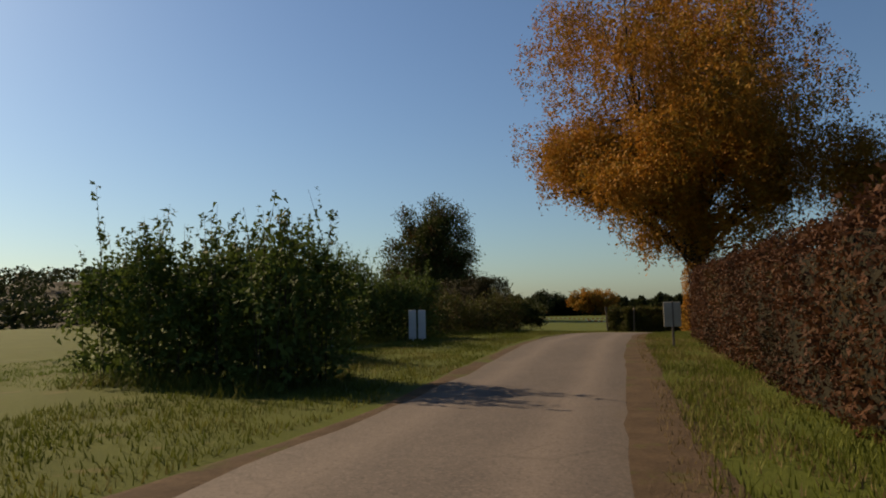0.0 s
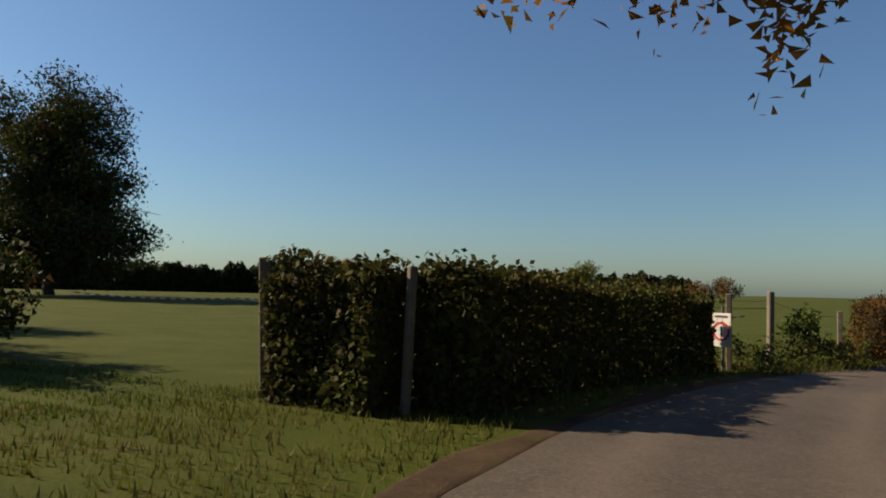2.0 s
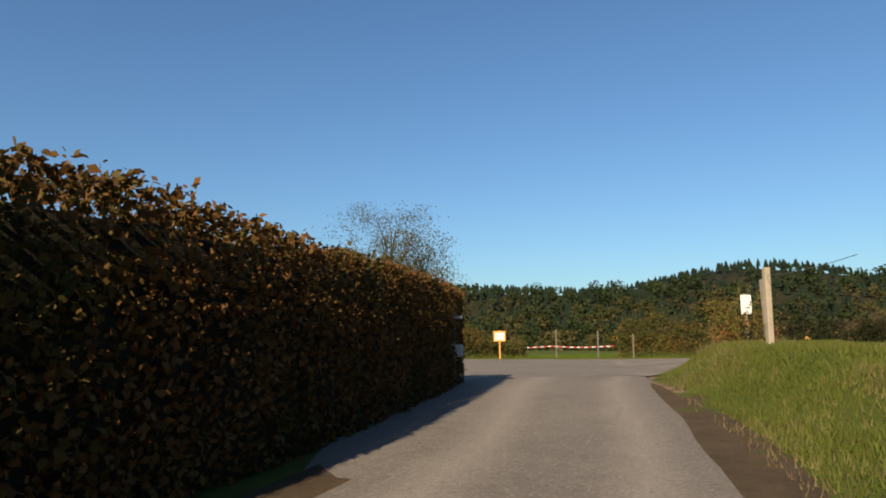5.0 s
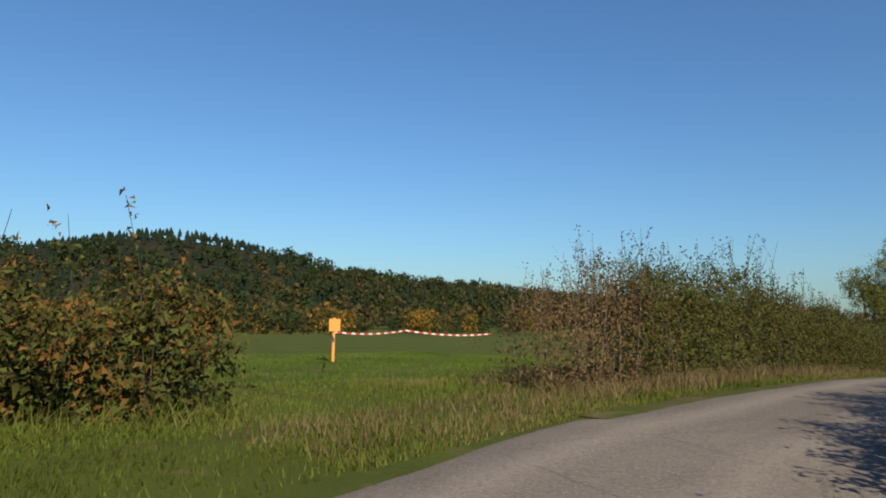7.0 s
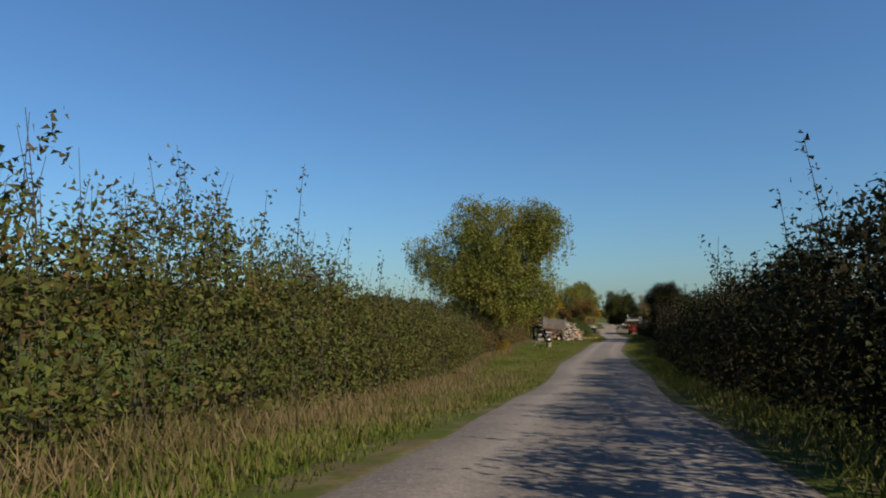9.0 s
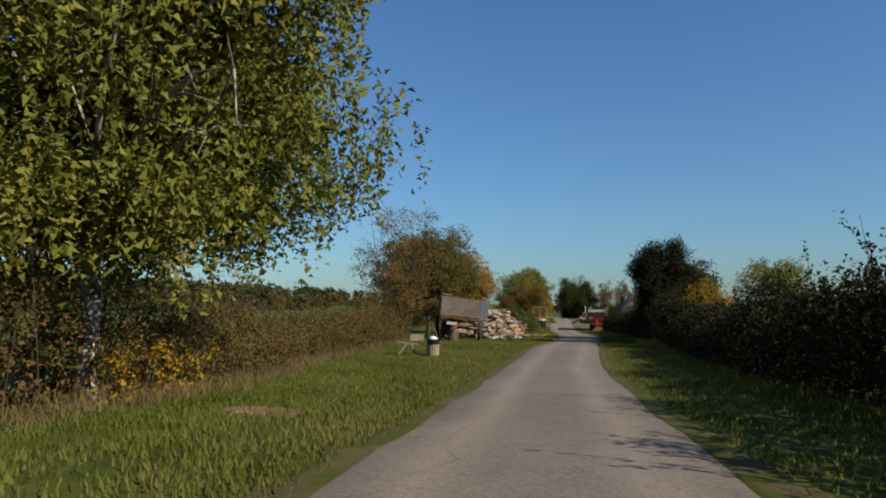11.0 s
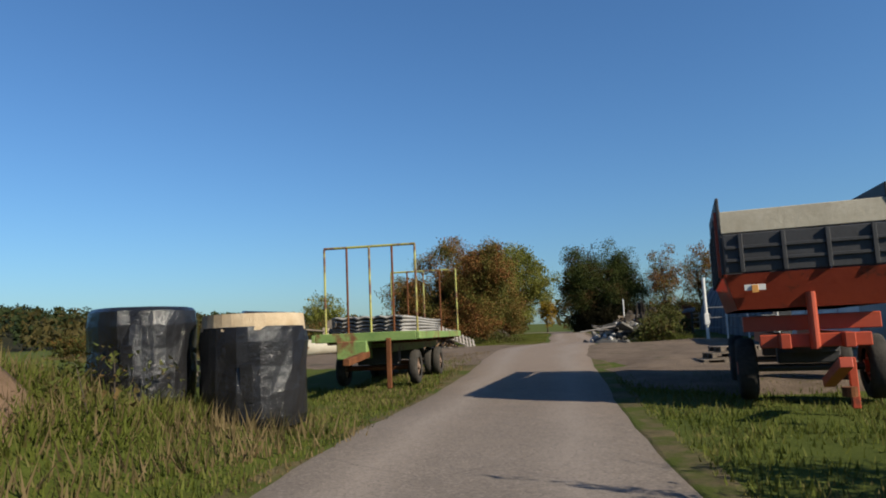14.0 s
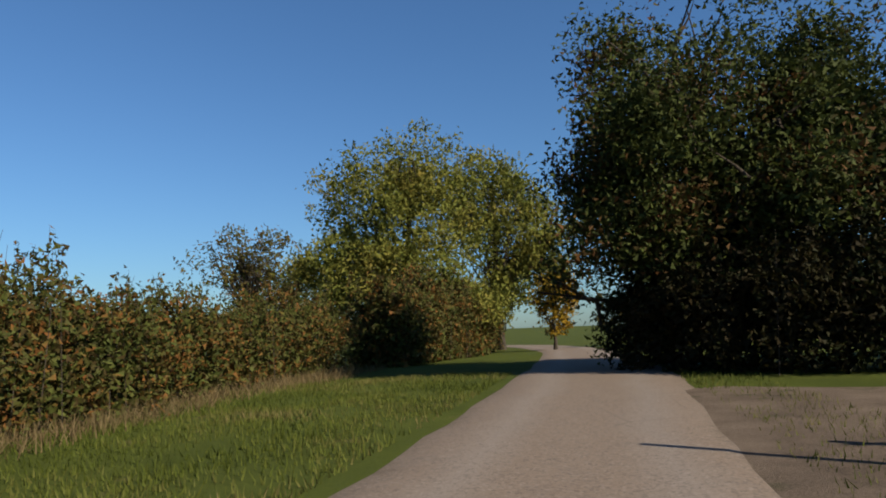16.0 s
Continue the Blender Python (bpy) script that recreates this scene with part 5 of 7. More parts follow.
patch("junction", 9.6, -84.0, 4.4, 4.2, 0, 0.041, M["asphalt"], "worn asphalt widening at the mouth of the lane", "road", 23)
patch("junction", 17.5, -81.4, 9.5, 5.0, 0, 0.036, M["asphalt"], "worn asphalt of the wide mouth of the lane", "road", 25)
patch("junction", 32.0, -80.6, 8.5, 2.4, 4, 0.028, M["asphalt"], "worn asphalt running up to the hedge", "road", 27)
patch("junction", 10.6, -73.4, 3.4, 2.6, 0, 0.032, M["asphalt"], "worn asphalt between the lane and the bend", "road", 26)
patch("yard", -14.2, 112, 7.4, 13.0, 6, 0.03, M["gravel"], "trodden gravel and earth yard beside the road", "yard", 4)
patch("yard", -2.6, 107, 4.6, 9.5, 4, 0.03, M["gravel"], "bare gravel entrance in front of the barn", "yard", 5)
patch("yard", -0.4, 98.6, 4.4, 6.0, 4, 0.065, M["gravel"], "bare trodden earth at the yard entrance", "yard", 9)
patch("yard", -5.8, 149, 7.0, 5.4, 0, 0.03, M["gravel"], "bare earth track beside the dark trees", "yard", 6)
strip("track_side", stretch(MAIN_P, 101, 128), -5.4, -1.5, 0.026, M["gravel"], "trodden gravel beside the track", "verge", 20, 0.3)
strip("track_side", stretch(MAIN_P, 104, 148), 1.5, 3.3, 0.026, M["gravel"], "bare brown gravel beside the track", "verge", 21, 0.25)
strip("bank_soil", BANK_P[(BANK_P[:, 0] < 31) & (BANK_P[:, 0] > 11.5)], -0.5, 0.3, 0.022, M["soil"], "bare brown soil along the foot of the bank", "ground", 18, 0.14, 5)
patch("bare_patch", -3.4, 1.9, 0.85, 0.5, 20, 0.022, M["soil"], "small bare brown patch in the grass verge", "ground", 17)
patch("chip_patch", -5.0, 70.5, 1.9, 1.2, 20, 0.025, M["soil"], "wood chips and sawdust trodden into the grass", "ground", 7)
strip("road_edge", stretch(MAIN_P, -62, 112), np.interp(stretch(MAIN_P, -62, 112)[:, 1], [-55, -15], [-2.15, -2.65]), -1.5, 0.015, M["edge_soil"], "bare brown earth along the road edge", "verge", 8, 0.12, 9)
strip("road_edge", stretch(MAIN_P, -62, 112), 1.3, 2.0, 0.015, M["edge_soil"], "bare brown earth along the road edge", "verge", 9, 0.12, 9)
strip("road_edge", LANE_P[(LANE_P[:, 1] < 20) & (LANE_P[:, 0] > 22)], 1.4, 2.5, 0.015, M["litter"], "brown fallen leaves and earth along the lane edge", "verge", 10, 0.28, 9)
strip("road_edge", LANE_P[(LANE_P[:, 1] < 20) & (LANE_P[:, 0] > 22)], -2.3, -1.6, 0.015, M["litter"], "brown fallen leaves and earth along the lane edge", "verge", 11, 0.28, 9)


# ---- posts, wires, tapes and signs ----
def post(name, x, y, h, w, mat, label, lean=(0, 0), turn=0.0, group=""):
    bm = box(w, w * 0.9, h + 0.3, pose(0, 0, h / 2 - 0.15), w * 0.12)
    for v in bm.verts:
        v.co.x += 0.06 * w * math.sin(7 * v.co.z)
    ob = part(name, bm, M[mat])
    ob.matrix_world = on(x, y, turn) @ pose(0, 0, 0, lean[0], lean[1], 0)
    return tagged(ob, label, "post", group)


def line_between(name, pts, r, mat, label, category, sag=0.03, sides=4):
    """A wire or tape hung from place to place."""
    fine = []
    for a0, b0 in zip(pts[:-1], pts[1:]):
        a0, b0 = np.array(a0, float), np.array(b0, float)
        for t in np.linspace(0, 1, 9)[:-1]:
            fine.append(a0 + (b0 - a0) * t - [0, 0, 4 * sag * t * (1 - t) * np.linalg.norm(b0 - a0) / 3])
    fine.append(np.array(pts[-1], float))
    v, f = tubes([[(p, r) for p in fine]], sides)
    return tagged(part(name, mesh_data(name, v, f), M[mat]), label, category)


def barrier_tape(pts, label):
    """Red and white barrier tape: a thin twisted band in short coloured lengths."""
    root = thing("barrier_tape", pose(*pts[0]), label, "tape")
    org = np.array(pts[0], float)
    groups = {"red": [], "white": []}
    step, at = 0.26, 0
    for a0, b0 in zip(pts[:-1], pts[1:]):
        a0, b0 = np.array(a0, float), np.array(b0, float)
        n = max(2, int(np.linalg.norm(b0 - a0) / step))
        span = np.linalg.norm(b0 - a0)
        q = [a0 + (b0 - a0) * k / n - [0, 0, 0.02 * span * 4 * (k / n) * (1 - k / n)] for k in range(n + 1)]
        for k in range(n):
            h = np.array([0, 0, 0.03])
            tw = np.array([0.012, 0.012, 0])
            v = np.array([q[k] - h - tw, q[k + 1] - h + tw, q[k + 1] + h - tw, q[k] + h + tw]) - org
            groups["red" if at % 2 else "white"].append((v, np.array([[0, 1, 2, 3]])))
            at += 1
    for key, pairs in groups.items():
        part(key + "_stripe", mesh_data("stripe", *joined(*pairs)), M[key], root)["kind"] = "stuff"
    return root


def board_sign(x, y, turn, post_h, w, h, label, boards, post_mat="old_wood", name="sign", post_w=0.07):
    """A board on a post; boards: (width, height, centre height, thickness, sideways, material, part name)."""
    root = thing(name, on(x, y, turn), label, "sign")
    part("post", box(post_w, post_w * 0.8, post_h + 0.3, pose(0, 0.04, post_h / 2 - 0.15), 0.008), M[post_mat], root)
    for bw, bh, cz, th, sx, mat, nm in boards:
        part(nm, box(bw, th, bh, pose(sx, -th / 2 + 0.0, cz), 0.006), M[mat], root)
    return root


# right sign board on the lane, and the pair of white panels on the other side
board_sign(78.75, -40.6, 175, 1.35, 0.5, 0.75, "grey weathered sign board on a wooden post", [(0.50, 0.75, 1.02, 0.02, 0, "cream_paint", "board"), (0.05, 0.80, 1.02, 0.03, 0.02, "old_wood", "batten")], "old_wood")
for dx in (-0.2, 0.2):
    s = board_sign(88.3 + dx, -45.2, 180, 1.25, 0.3, 1.1, "narrow white panel standing on the grass", [(0.31, 1.15, 0.68, 0.03, 0, "white", "panel")], "white", "notice_board", 0.05)
    s["group"] = "pair of white panels"

# no-entry style plate with a red ring at the end of the hedge
root = thing("traffic_sign", on(72.07, -75.5, 120), "white rectangular traffic sign with a red ring on a post", "sign")
part("post", cyl(0.03, 0.03, 1.7, pose(0, 0.05, 0.7)), M["wire"], root)
plate = part("plate", box(0.52, 0.02, 0.80, pose(0, 0, 0.98), 0.008), M["white"], root)
ring = bmesh.new()
for k in range(28):
    a0, a1 = 2 * math.pi * k / 28, 2 * math.pi * (k + 1) / 28
    c = [(r * math.cos(q), -0.016, 0.95 + r * math.sin(q)) for r, q in ((0.23, a0), (0.23, a1), (0.17, a1), (0.17, a0))]
    ring.faces.new([ring.verts.new(p) for p in c])
part("ring", ring, M["red"], plate, "red ring")
part("symbol", box(0.035, 0.006, 0.24, pose(0, -0.014, 0.95)), M["ink"], plate, "dark upright bar")
part("text_bar", box(0.34, 0.006, 0.05, pose(0, -0.014, 1.30)), M["ink"], plate, "dark bar of unreadable writing")

# fence along the bend
for k, (px, py, h, w, mat, lean) in enumerate([(81.55, -69.0, 1.85, 0.13, "old_wood", (0, 2)), (79.75, -67.75, 1.7, 0.10, "old_wood", (0, -2)), (71.75, -75.75, 1.85, 0.15, "old_wood", (0, 3)), (69.9, -77.15, 1.95, 0.16, "old_wood", (2, 4)), (68.6, -77.5, 1.5, 0.10, "pale_wood", (0, -3)), (67.3, -78.1, 1.45, 0.13, "old_wood", (0, 0))]):
    post("fence_post", px, py, h, w, mat, "weathered square wooden fence post in the grass", lean, 30 * k, "posts of the meadow fence")
zf = lambda x, y, h: (x, y, gz(x, y) + h)
line_between("fence_wire", [zf(71.75, -75.75, 1.7), zf(69.9, -77.15, 1.7), zf(68.6, -77.5, 1.35), zf(67.3, -78.1, 1.3)], 0.006, "wire", "thin fence wire between wooden posts", "wire")
for k in range(4):
    post("fence_stake", 73.5 - 2.6 * k, -84 - 1.2 * k, 1.0, 0.05, "pale_wood", "thin pale stake in the meadow holding tape", (0, 0), 10 * k, "stakes in the meadow")
barrier_tape([zf(84, -84, 0.85), zf(76, -84, 0.8), zf(70.9, -85.2, 0.85), zf(65, -87.5, 0.8)], "red and white barrier tape across the meadow")
barrier_tape([zf(97, -98, 0.9), zf(88, -98, 0.85), zf(80, -97, 0.9)], "red and white barrier tape at the back of the meadow")

# corner of the lane: old posts and a white board on the bank
post("gate_post", 27.6, -73.7, 1.9, 0.16, "pale_wood", "pale split wooden gate post on the grass bank", (0, 1), 10)
post("gate_post", 25.3, -72.9, 1.8, 0.17, "old_wood", "grey-brown old wooden gate post with a split top", (0, -2), 30)
board_sign(24.7, -73.25, 95, 1.45, 0.3, 0.9, "tall white board on a pole at the corner of the bank", [(0.30, 0.55, 1.15, 0.02, 0, "white", "board")], "pale_wood", "notice_board")
thicket("bramble", [(25.4, -73.5), (23.2, -73.2), (20.8, -72.4)], 1.7, [0.8, 1.5, 0.8], "l_rust", "low brambles with reddish leaves on the bank beside the junction", 110, 0.055, 43, 1.6, (0.3, 1.2), category="bramble", bottom="dry_grass")
thicket("bramble", [(16.6, -70.6), (14.9, -69.3), (13.4, -67.2), (12.2, -64.8)], 1.5, [0.35, 0.8, 1.4, 1.6], "l_dark_shade", "brambles where the hedgerow begins, leaves darkened for shade", 95, 0.06, 45, 1.2, (0.2, 0.8), category="bramble", bottom="grass")
line_between("fence_wire", [zf(27.6, -73.7, 1.7), zf(33.5, -74.4, 1.6)], 0.006, "wire", "thin fence wire running from the gate post", "wire")
root = thing("notice_board", on(28.9, -81.3, 75), "dark post with small white plates at the hedge end", "sign")
part("post", box(0.09, 0.08, 1.9, pose(0, 0.05, 0.8), 0.008), M["old_wood"], root)
part("plate", box(0.42, 0.02, 0.28, pose(0.05, 0, 0.85), 0.004), M["white"], root)
part("arm", box(0.5, 0.05, 0.06, pose(0, 0, 1.62), 0.008), M["white"], root, "white pointed arm")

# stakes and notice at the far side of the junction
for px, py, h in ((2.7, -77.2, 1.72), (4.2, -74.9, 1.58), (5.4, -73.1, 1.4)):
    post("fence_stake", px, py, h, 0.07, "old_wood", "slim wooden stake in the grass verge", (0, 2), 15, "stakes beside the junction")


def course_notice(x, y, turn, h, w, label, paper):
    root = thing("notice_sign", on(x, y, turn), label, "sign")
    part("post", box(0.08, 0.05, h + 0.3, pose(0, 0.04, h / 2 - 0.15), 0.006), M["orange_board"], root)
    b = part("board", box(w, 0.025, w * 0.85, pose(0, 0, h - w * 0.5), 0.005), M["orange_board"], root)
    if paper:
        p = part("paper", box(w * 0.76, 0.006, w * 0.56, pose(0, -0.017, h - w * 0.5)), M["white"], b, "white paper notice")
        for sx, sz, bw in ((-0.12, -0.08, 0.1), (0.13, 0.05, 0.12), (0.13, -0.1, 0.1), (-0.14, 0.1, 0.16)):
            part("text_bar", box(w * bw, 0.004, w * 0.07, pose(sx * w * 1.4, -0.022, h - w * 0.5 + sz * w)), M["ink"], b)
    return root


course_notice(3.2, -80.6, 88, 1.72, 0.72, "orange wooden notice sign with a white paper on a post", True)
course_notice(-6.0, -59.0, 100, 1.25, 0.42, "plain orange wooden sign on a post in the field", False)
barrier_tape([zf(-2.0, -61.5, 0.8), zf(-7.4, -58.2, 0.85), zf(-9.4, -53.8, 0.95), zf(-10.6, -48.1, 0.98)], "red and white barrier tape along the field")
barrier_tape([zf(-5.5, -82.0, 0.75), zf(-6.0, -77.0, 0.7), zf(-6.0, -72.5, 0.72)], "red and white barrier tape between the bushes")
barrier_tape([zf(1.5, -96, 1.5), zf(1.2, -92.2, 1.45)], "red and white barrier tape at a white pole")
post("tape_pole", 1.2, -92.2, 1.5, 0.1, "white", "white pole holding barrier tape", (0, 0), 0)


# ---- farm vehicles ----
def wheel(parent, x, y, r, w, rim_mat, m_extra=Matrix()):
    """A tyre with rounded shoulders, and a rim with a hub, on the x axis."""
    prof = [(0.56 * r, -0.42 * w), (0.80 * r, -0.5 * w), (0.95 * r, -0.42 * w), (r, -0.25 * w), (r, 0.25 * w), (0.95 * r, 0.42 * w), (0.80 * r, 0.5 * w), (0.56 * r, 0.42 * w)]
    seg = 26
    v, f = [], []
    for k in range(seg):
        a0 = 2 * math.pi * k / seg
        bump = 1.0 + (0.012 if k % 2 else 0)
        v += [(x + dx, y + rr * (bump if rr > 0.9 * r else 1) * math.cos(a0), r + rr * (bump if rr > 0.9 * r else 1) * math.sin(a0)) for rr, dx in prof]
    n = len(prof)
    for k in range(seg):
        for j in range(n - 1):
            a1, b1 = k * n + j, ((k + 1) % seg) * n + j
            f.append([a1, b1, b1 + 1, a1 + 1])
    wh = part("wheel", mesh_data("wheel", v, f), M["rubber"], parent, smooth=True)
    bm = cyl(0.57 * r, 0.57 * r, 0.45 * w, pose(x, y, r, 0, 90, 0), 22)
    cyl_bm(bm, 0.2 * r, 0.16 * r, 0.95 * w, pose(x, y, r, 0, 90, 0), 12)
    for k in range(6):
        a0 = k * math.pi / 3
        cyl_bm(bm, 0.05 * r, 0.05 * r, 0.6 * w, pose(x, y + 0.36 * r * math.cos(a0), r + 0.36 * r * math.sin(a0), 0, 90, 0), 6)
    part("rim", bm, M[rim_mat], wh)
    return wh


def farm_cart():
    """Old two-axle cart: plank ends, blue sides, leaning a little."""
    root = thing("farm_cart", on(-7.75, 34.0, 6) @ pose(0, 0, 0.07, 0, 7, 0) @ Matrix.Scale(1.2, 4), "old farm cart with grey plank ends and faded blue sides", "cart")
    w, ln, z0, hb = 2.0, 3.6, 1.1, 0.92
    part("bed", box(w, ln, 0.09, pose(0, 0, z0), 0.01), M["old_wood"], root)
    for sx in (-0.5, 0.5):
        part("beam", box(0.12, ln * 0.95, 0.16, pose(sx, 0, z0 - 0.13), 0.01), M["rust"], root)
    for sy in (-1, 1):
        for k in range(4):
            part("plank", box(w - 0.02, 0.04, hb / 4 - 0.012, pose(0, sy * (ln / 2 + 0.03), z0 + 0.05 + hb * (k + 0.5) / 4, 0, 0.6 * (k - 1.5), 0), 0.006), M["old_wood"], root)
        part("end_rail", box(w * 0.96, 0.07, 0.14, pose(0, sy * (ln / 2 + 0.03), z0 - 0.04), 0.01), M["rust"], root, "rusty end rail")
    for sx in (-1, 1):
        for k in range(3):
            part("side_board", box(0.04, ln, hb / 3 - 0.012, pose(sx * (w / 2 + 0.02), 0, z0 + 0.05 + hb * (k + 0.5) / 3), 0.006), M["blue_paint"], root, "faded blue side board")
        for sy in (-1, 0, 1):
            part("stake", box(0.06, 0.06, hb + 0.12, pose(sx * (w / 2 + 0.07), sy * ln * 0.48, z0 + hb / 2), 0.008), M["old_wood"], root)
        part("top_rail", box(0.05, ln, 0.05, pose(sx * (w / 2 + 0.02), 0, z0 + hb + 0.16), 0.008), M["old_wood"], root)
        wheel(root, sx * 0.86, 0.75, 0.5, 0.22, "red_paint")
        wheel(root, sx * 0.86, -1.0, 0.42, 0.2, "red_paint") if sx < 0 else None
    part("axle", cyl(0.05, 0.05, 1.6, pose(0, 0.75, 0.5, 0, 90, 0)), M["rust"], root)
    part("drawbar", box(0.14, 1.5, 0.12, pose(-0.1, -2.3, 0.62, 8, 0, 0), 0.01), M["rust"], root)
    bm = cyl(0.26, 0.28, 0.5, pose(-0.1, -2.7, 0.22), 14)
    ob = part("chopping_block", bm, M["brown_bark"])
    ob.matrix_world = root.matrix_world
    tagged(ob, "short log standing under the cart's drawbar", "log")
    part("mudguard", box(0.5, 0.6, 0.04, pose(-0.35, -1.75, 0.82, 24, 0, 0), 0.01), M["pipe"], root)


farm_cart()


def flat_wagon():
    """Green flat wagon with pipe frames at both ends, loaded with grey sheets."""
    root = thing("flat_wagon", on(-10.3, 98.2, 7.5), "worn green flatbed farm wagon with tall pipe frames", "wagon")
    w, ln, z0 = 2.5, 6.9, 1.16
    part("deck", box(w - 0.1, ln - 0.1, 0.07, pose(0, 0, z0), 0.01), M["old_wood"], root)
    for sx in (-1, 1):
        part("side_rail", box(0.08, ln, 0.17, pose(sx * (w / 2 - 0.04), 0, z0 - 0.02), 0.012), M["green_paint"], root)
    for sy in (-1, 1):
        part("end_rail", box(w - 0.17, 0.08, 0.2, pose(0, sy * (ln / 2 - 0.04), z0 - 0.02), 0.012), M["green_paint"], root)
    for k in range(5):
        part("cross_beam", box(w - 0.2, 0.08, 0.12, pose(0, -2.6 + 1.3 * k, z0 - 0.12), 0.01), M["rust"], root)
    for sx in (-0.45, 0.45):
        part("chassis_beam", box(0.12, ln * 0.9, 0.2, pose(sx, 0, z0 - 0.28), 0.012), M["green_paint"], root)
    for sy in (-1, 1):
        y = sy * (ln / 2 - 0.12)
        fr = part("end_frame", cyl(0.028, 0.028, w - 0.36, pose(0.12, y, z0 + 2.03, 0, 90, 0), 8), M["yellow_paint"], root, "worn yellow-green pipe frame")
        for k in range(5):
            x = 0.12 - (w - 0.38) / 2 + k * (w - 0.38) / 4
            part("upright", cyl(0.026, 0.026, 2.03, pose(x, y, z0 + 1.015), 8), M["yellow_paint"] if k % 2 == 0 else M["rust"], fr)
    for sx in (-1, 1):
        for dx in (0.66, 0.90):
            wheel(root, sx * dx, 0.9, 0.40, 0.21, "wheel_rust")
        wheel(root, sx * 0.88, -2.2, 0.40, 0.22, "wheel_rust")
    for y in (0.9, -2.2):
        part("axle", cyl(0.06, 0.06, 1.7, pose(0, y, 0.40, 0, 90, 0)), M["rust"], root)
        part("axle_mount", box(1.0, 0.3, 0.4, pose(0, y, 0.68), 0.02), M["dark_steel"], root)
    part("tool_box", box(0.7, 0.5, 0.4, pose(-0.3, -3.25, z0 - 0.3), 0.02), M["green_paint"], root)
    part("jack", box(0.1, 0.1, 1.1, pose(0.55, -3.5, 0.55), 0.01), M["rust"], root)
    part("drawbar", box(0.14, 1.6, 0.14, pose(0, -4.1, 0.7, 4, 0, 0), 0.01), M["rust"], root)
    # the load of corrugated sheets
    for k in range(5):
        n, m = 30, 6
        xs = np.linspace(-0.95, 0.75, n)
        ys = np.linspace(-2.9, 2.3, m)
        gx, gy = np.meshgrid(xs, ys, indexing="ij")
        zz = 0.05 * np.abs(np.sin(gx * 9.2)) + 0.015 * np.sin(gy + k)
        v = np.stack([gx + 0.02 * k, gy - 0.05 * k, zz], -1).reshape(-1, 3)
        i, j = np.meshgrid(np.arange(n - 1), np.arange(m - 1), indexing="ij")
        a0 = i * m + j
        f = np.stack([a0, a0 + m, a0 + m + 1, a0 + 1], -1).reshape(-1, 4)
        top = len(v)
        v2 = np.vstack([v, v - [0, 0, 0.045]])
        edge = [[j, j + 1, top + j + 1, top + j] for j in range(m - 1)] + [[(n - 1) * m + j + 1, (n - 1) * m + j, top + (n - 1) * m + j, top + (n - 1) * m + j + 1] for j in range(m - 1)]
        edge += [[i * m, top + i * m, top + (i + 1) * m, (i + 1) * m] for i in range(n - 1)] + [[i * m + m - 1, (i + 1) * m + m - 1, top + (i + 1) * m + m - 1, top + i * m + m - 1] for i in range(n - 1)]
        ob = part("roof_sheet", mesh_data("roof_sheet", v2, np.concatenate([f, f[:, ::-1] + top, np.array(edge)])), M["pipe"])
        ob.matrix_world = root.matrix_world @ pose(0, 0, z0 + 0.10 + 0.075 * k)
        tagged(ob, "grey corrugated fibre sheet stacked on the wagon", "sheet", "sheets on the wagon")
    rng = np.random.default_rng(12)
    for k in range(7):
        bm = cyl(0.09, 0.11, 0.45, pose(0, 0, 0, 90, 0, 0), 10)
        ob = part("post_stub", bm, M["old_wood"])
        ob.matrix_world = root.matrix_world @ pose(-0.9 + 0.3 * (k % 5), -2.4 + rng.uniform(-0.5, 0.6), z0 + 0.14 + 0.17 * (k // 5), 0, 0, rng.uniform(-60, 60))
        tagged(ob, "short weathered post end lying on the wagon", "wood", "wood on the wagon")
    return root


flat_wagon()


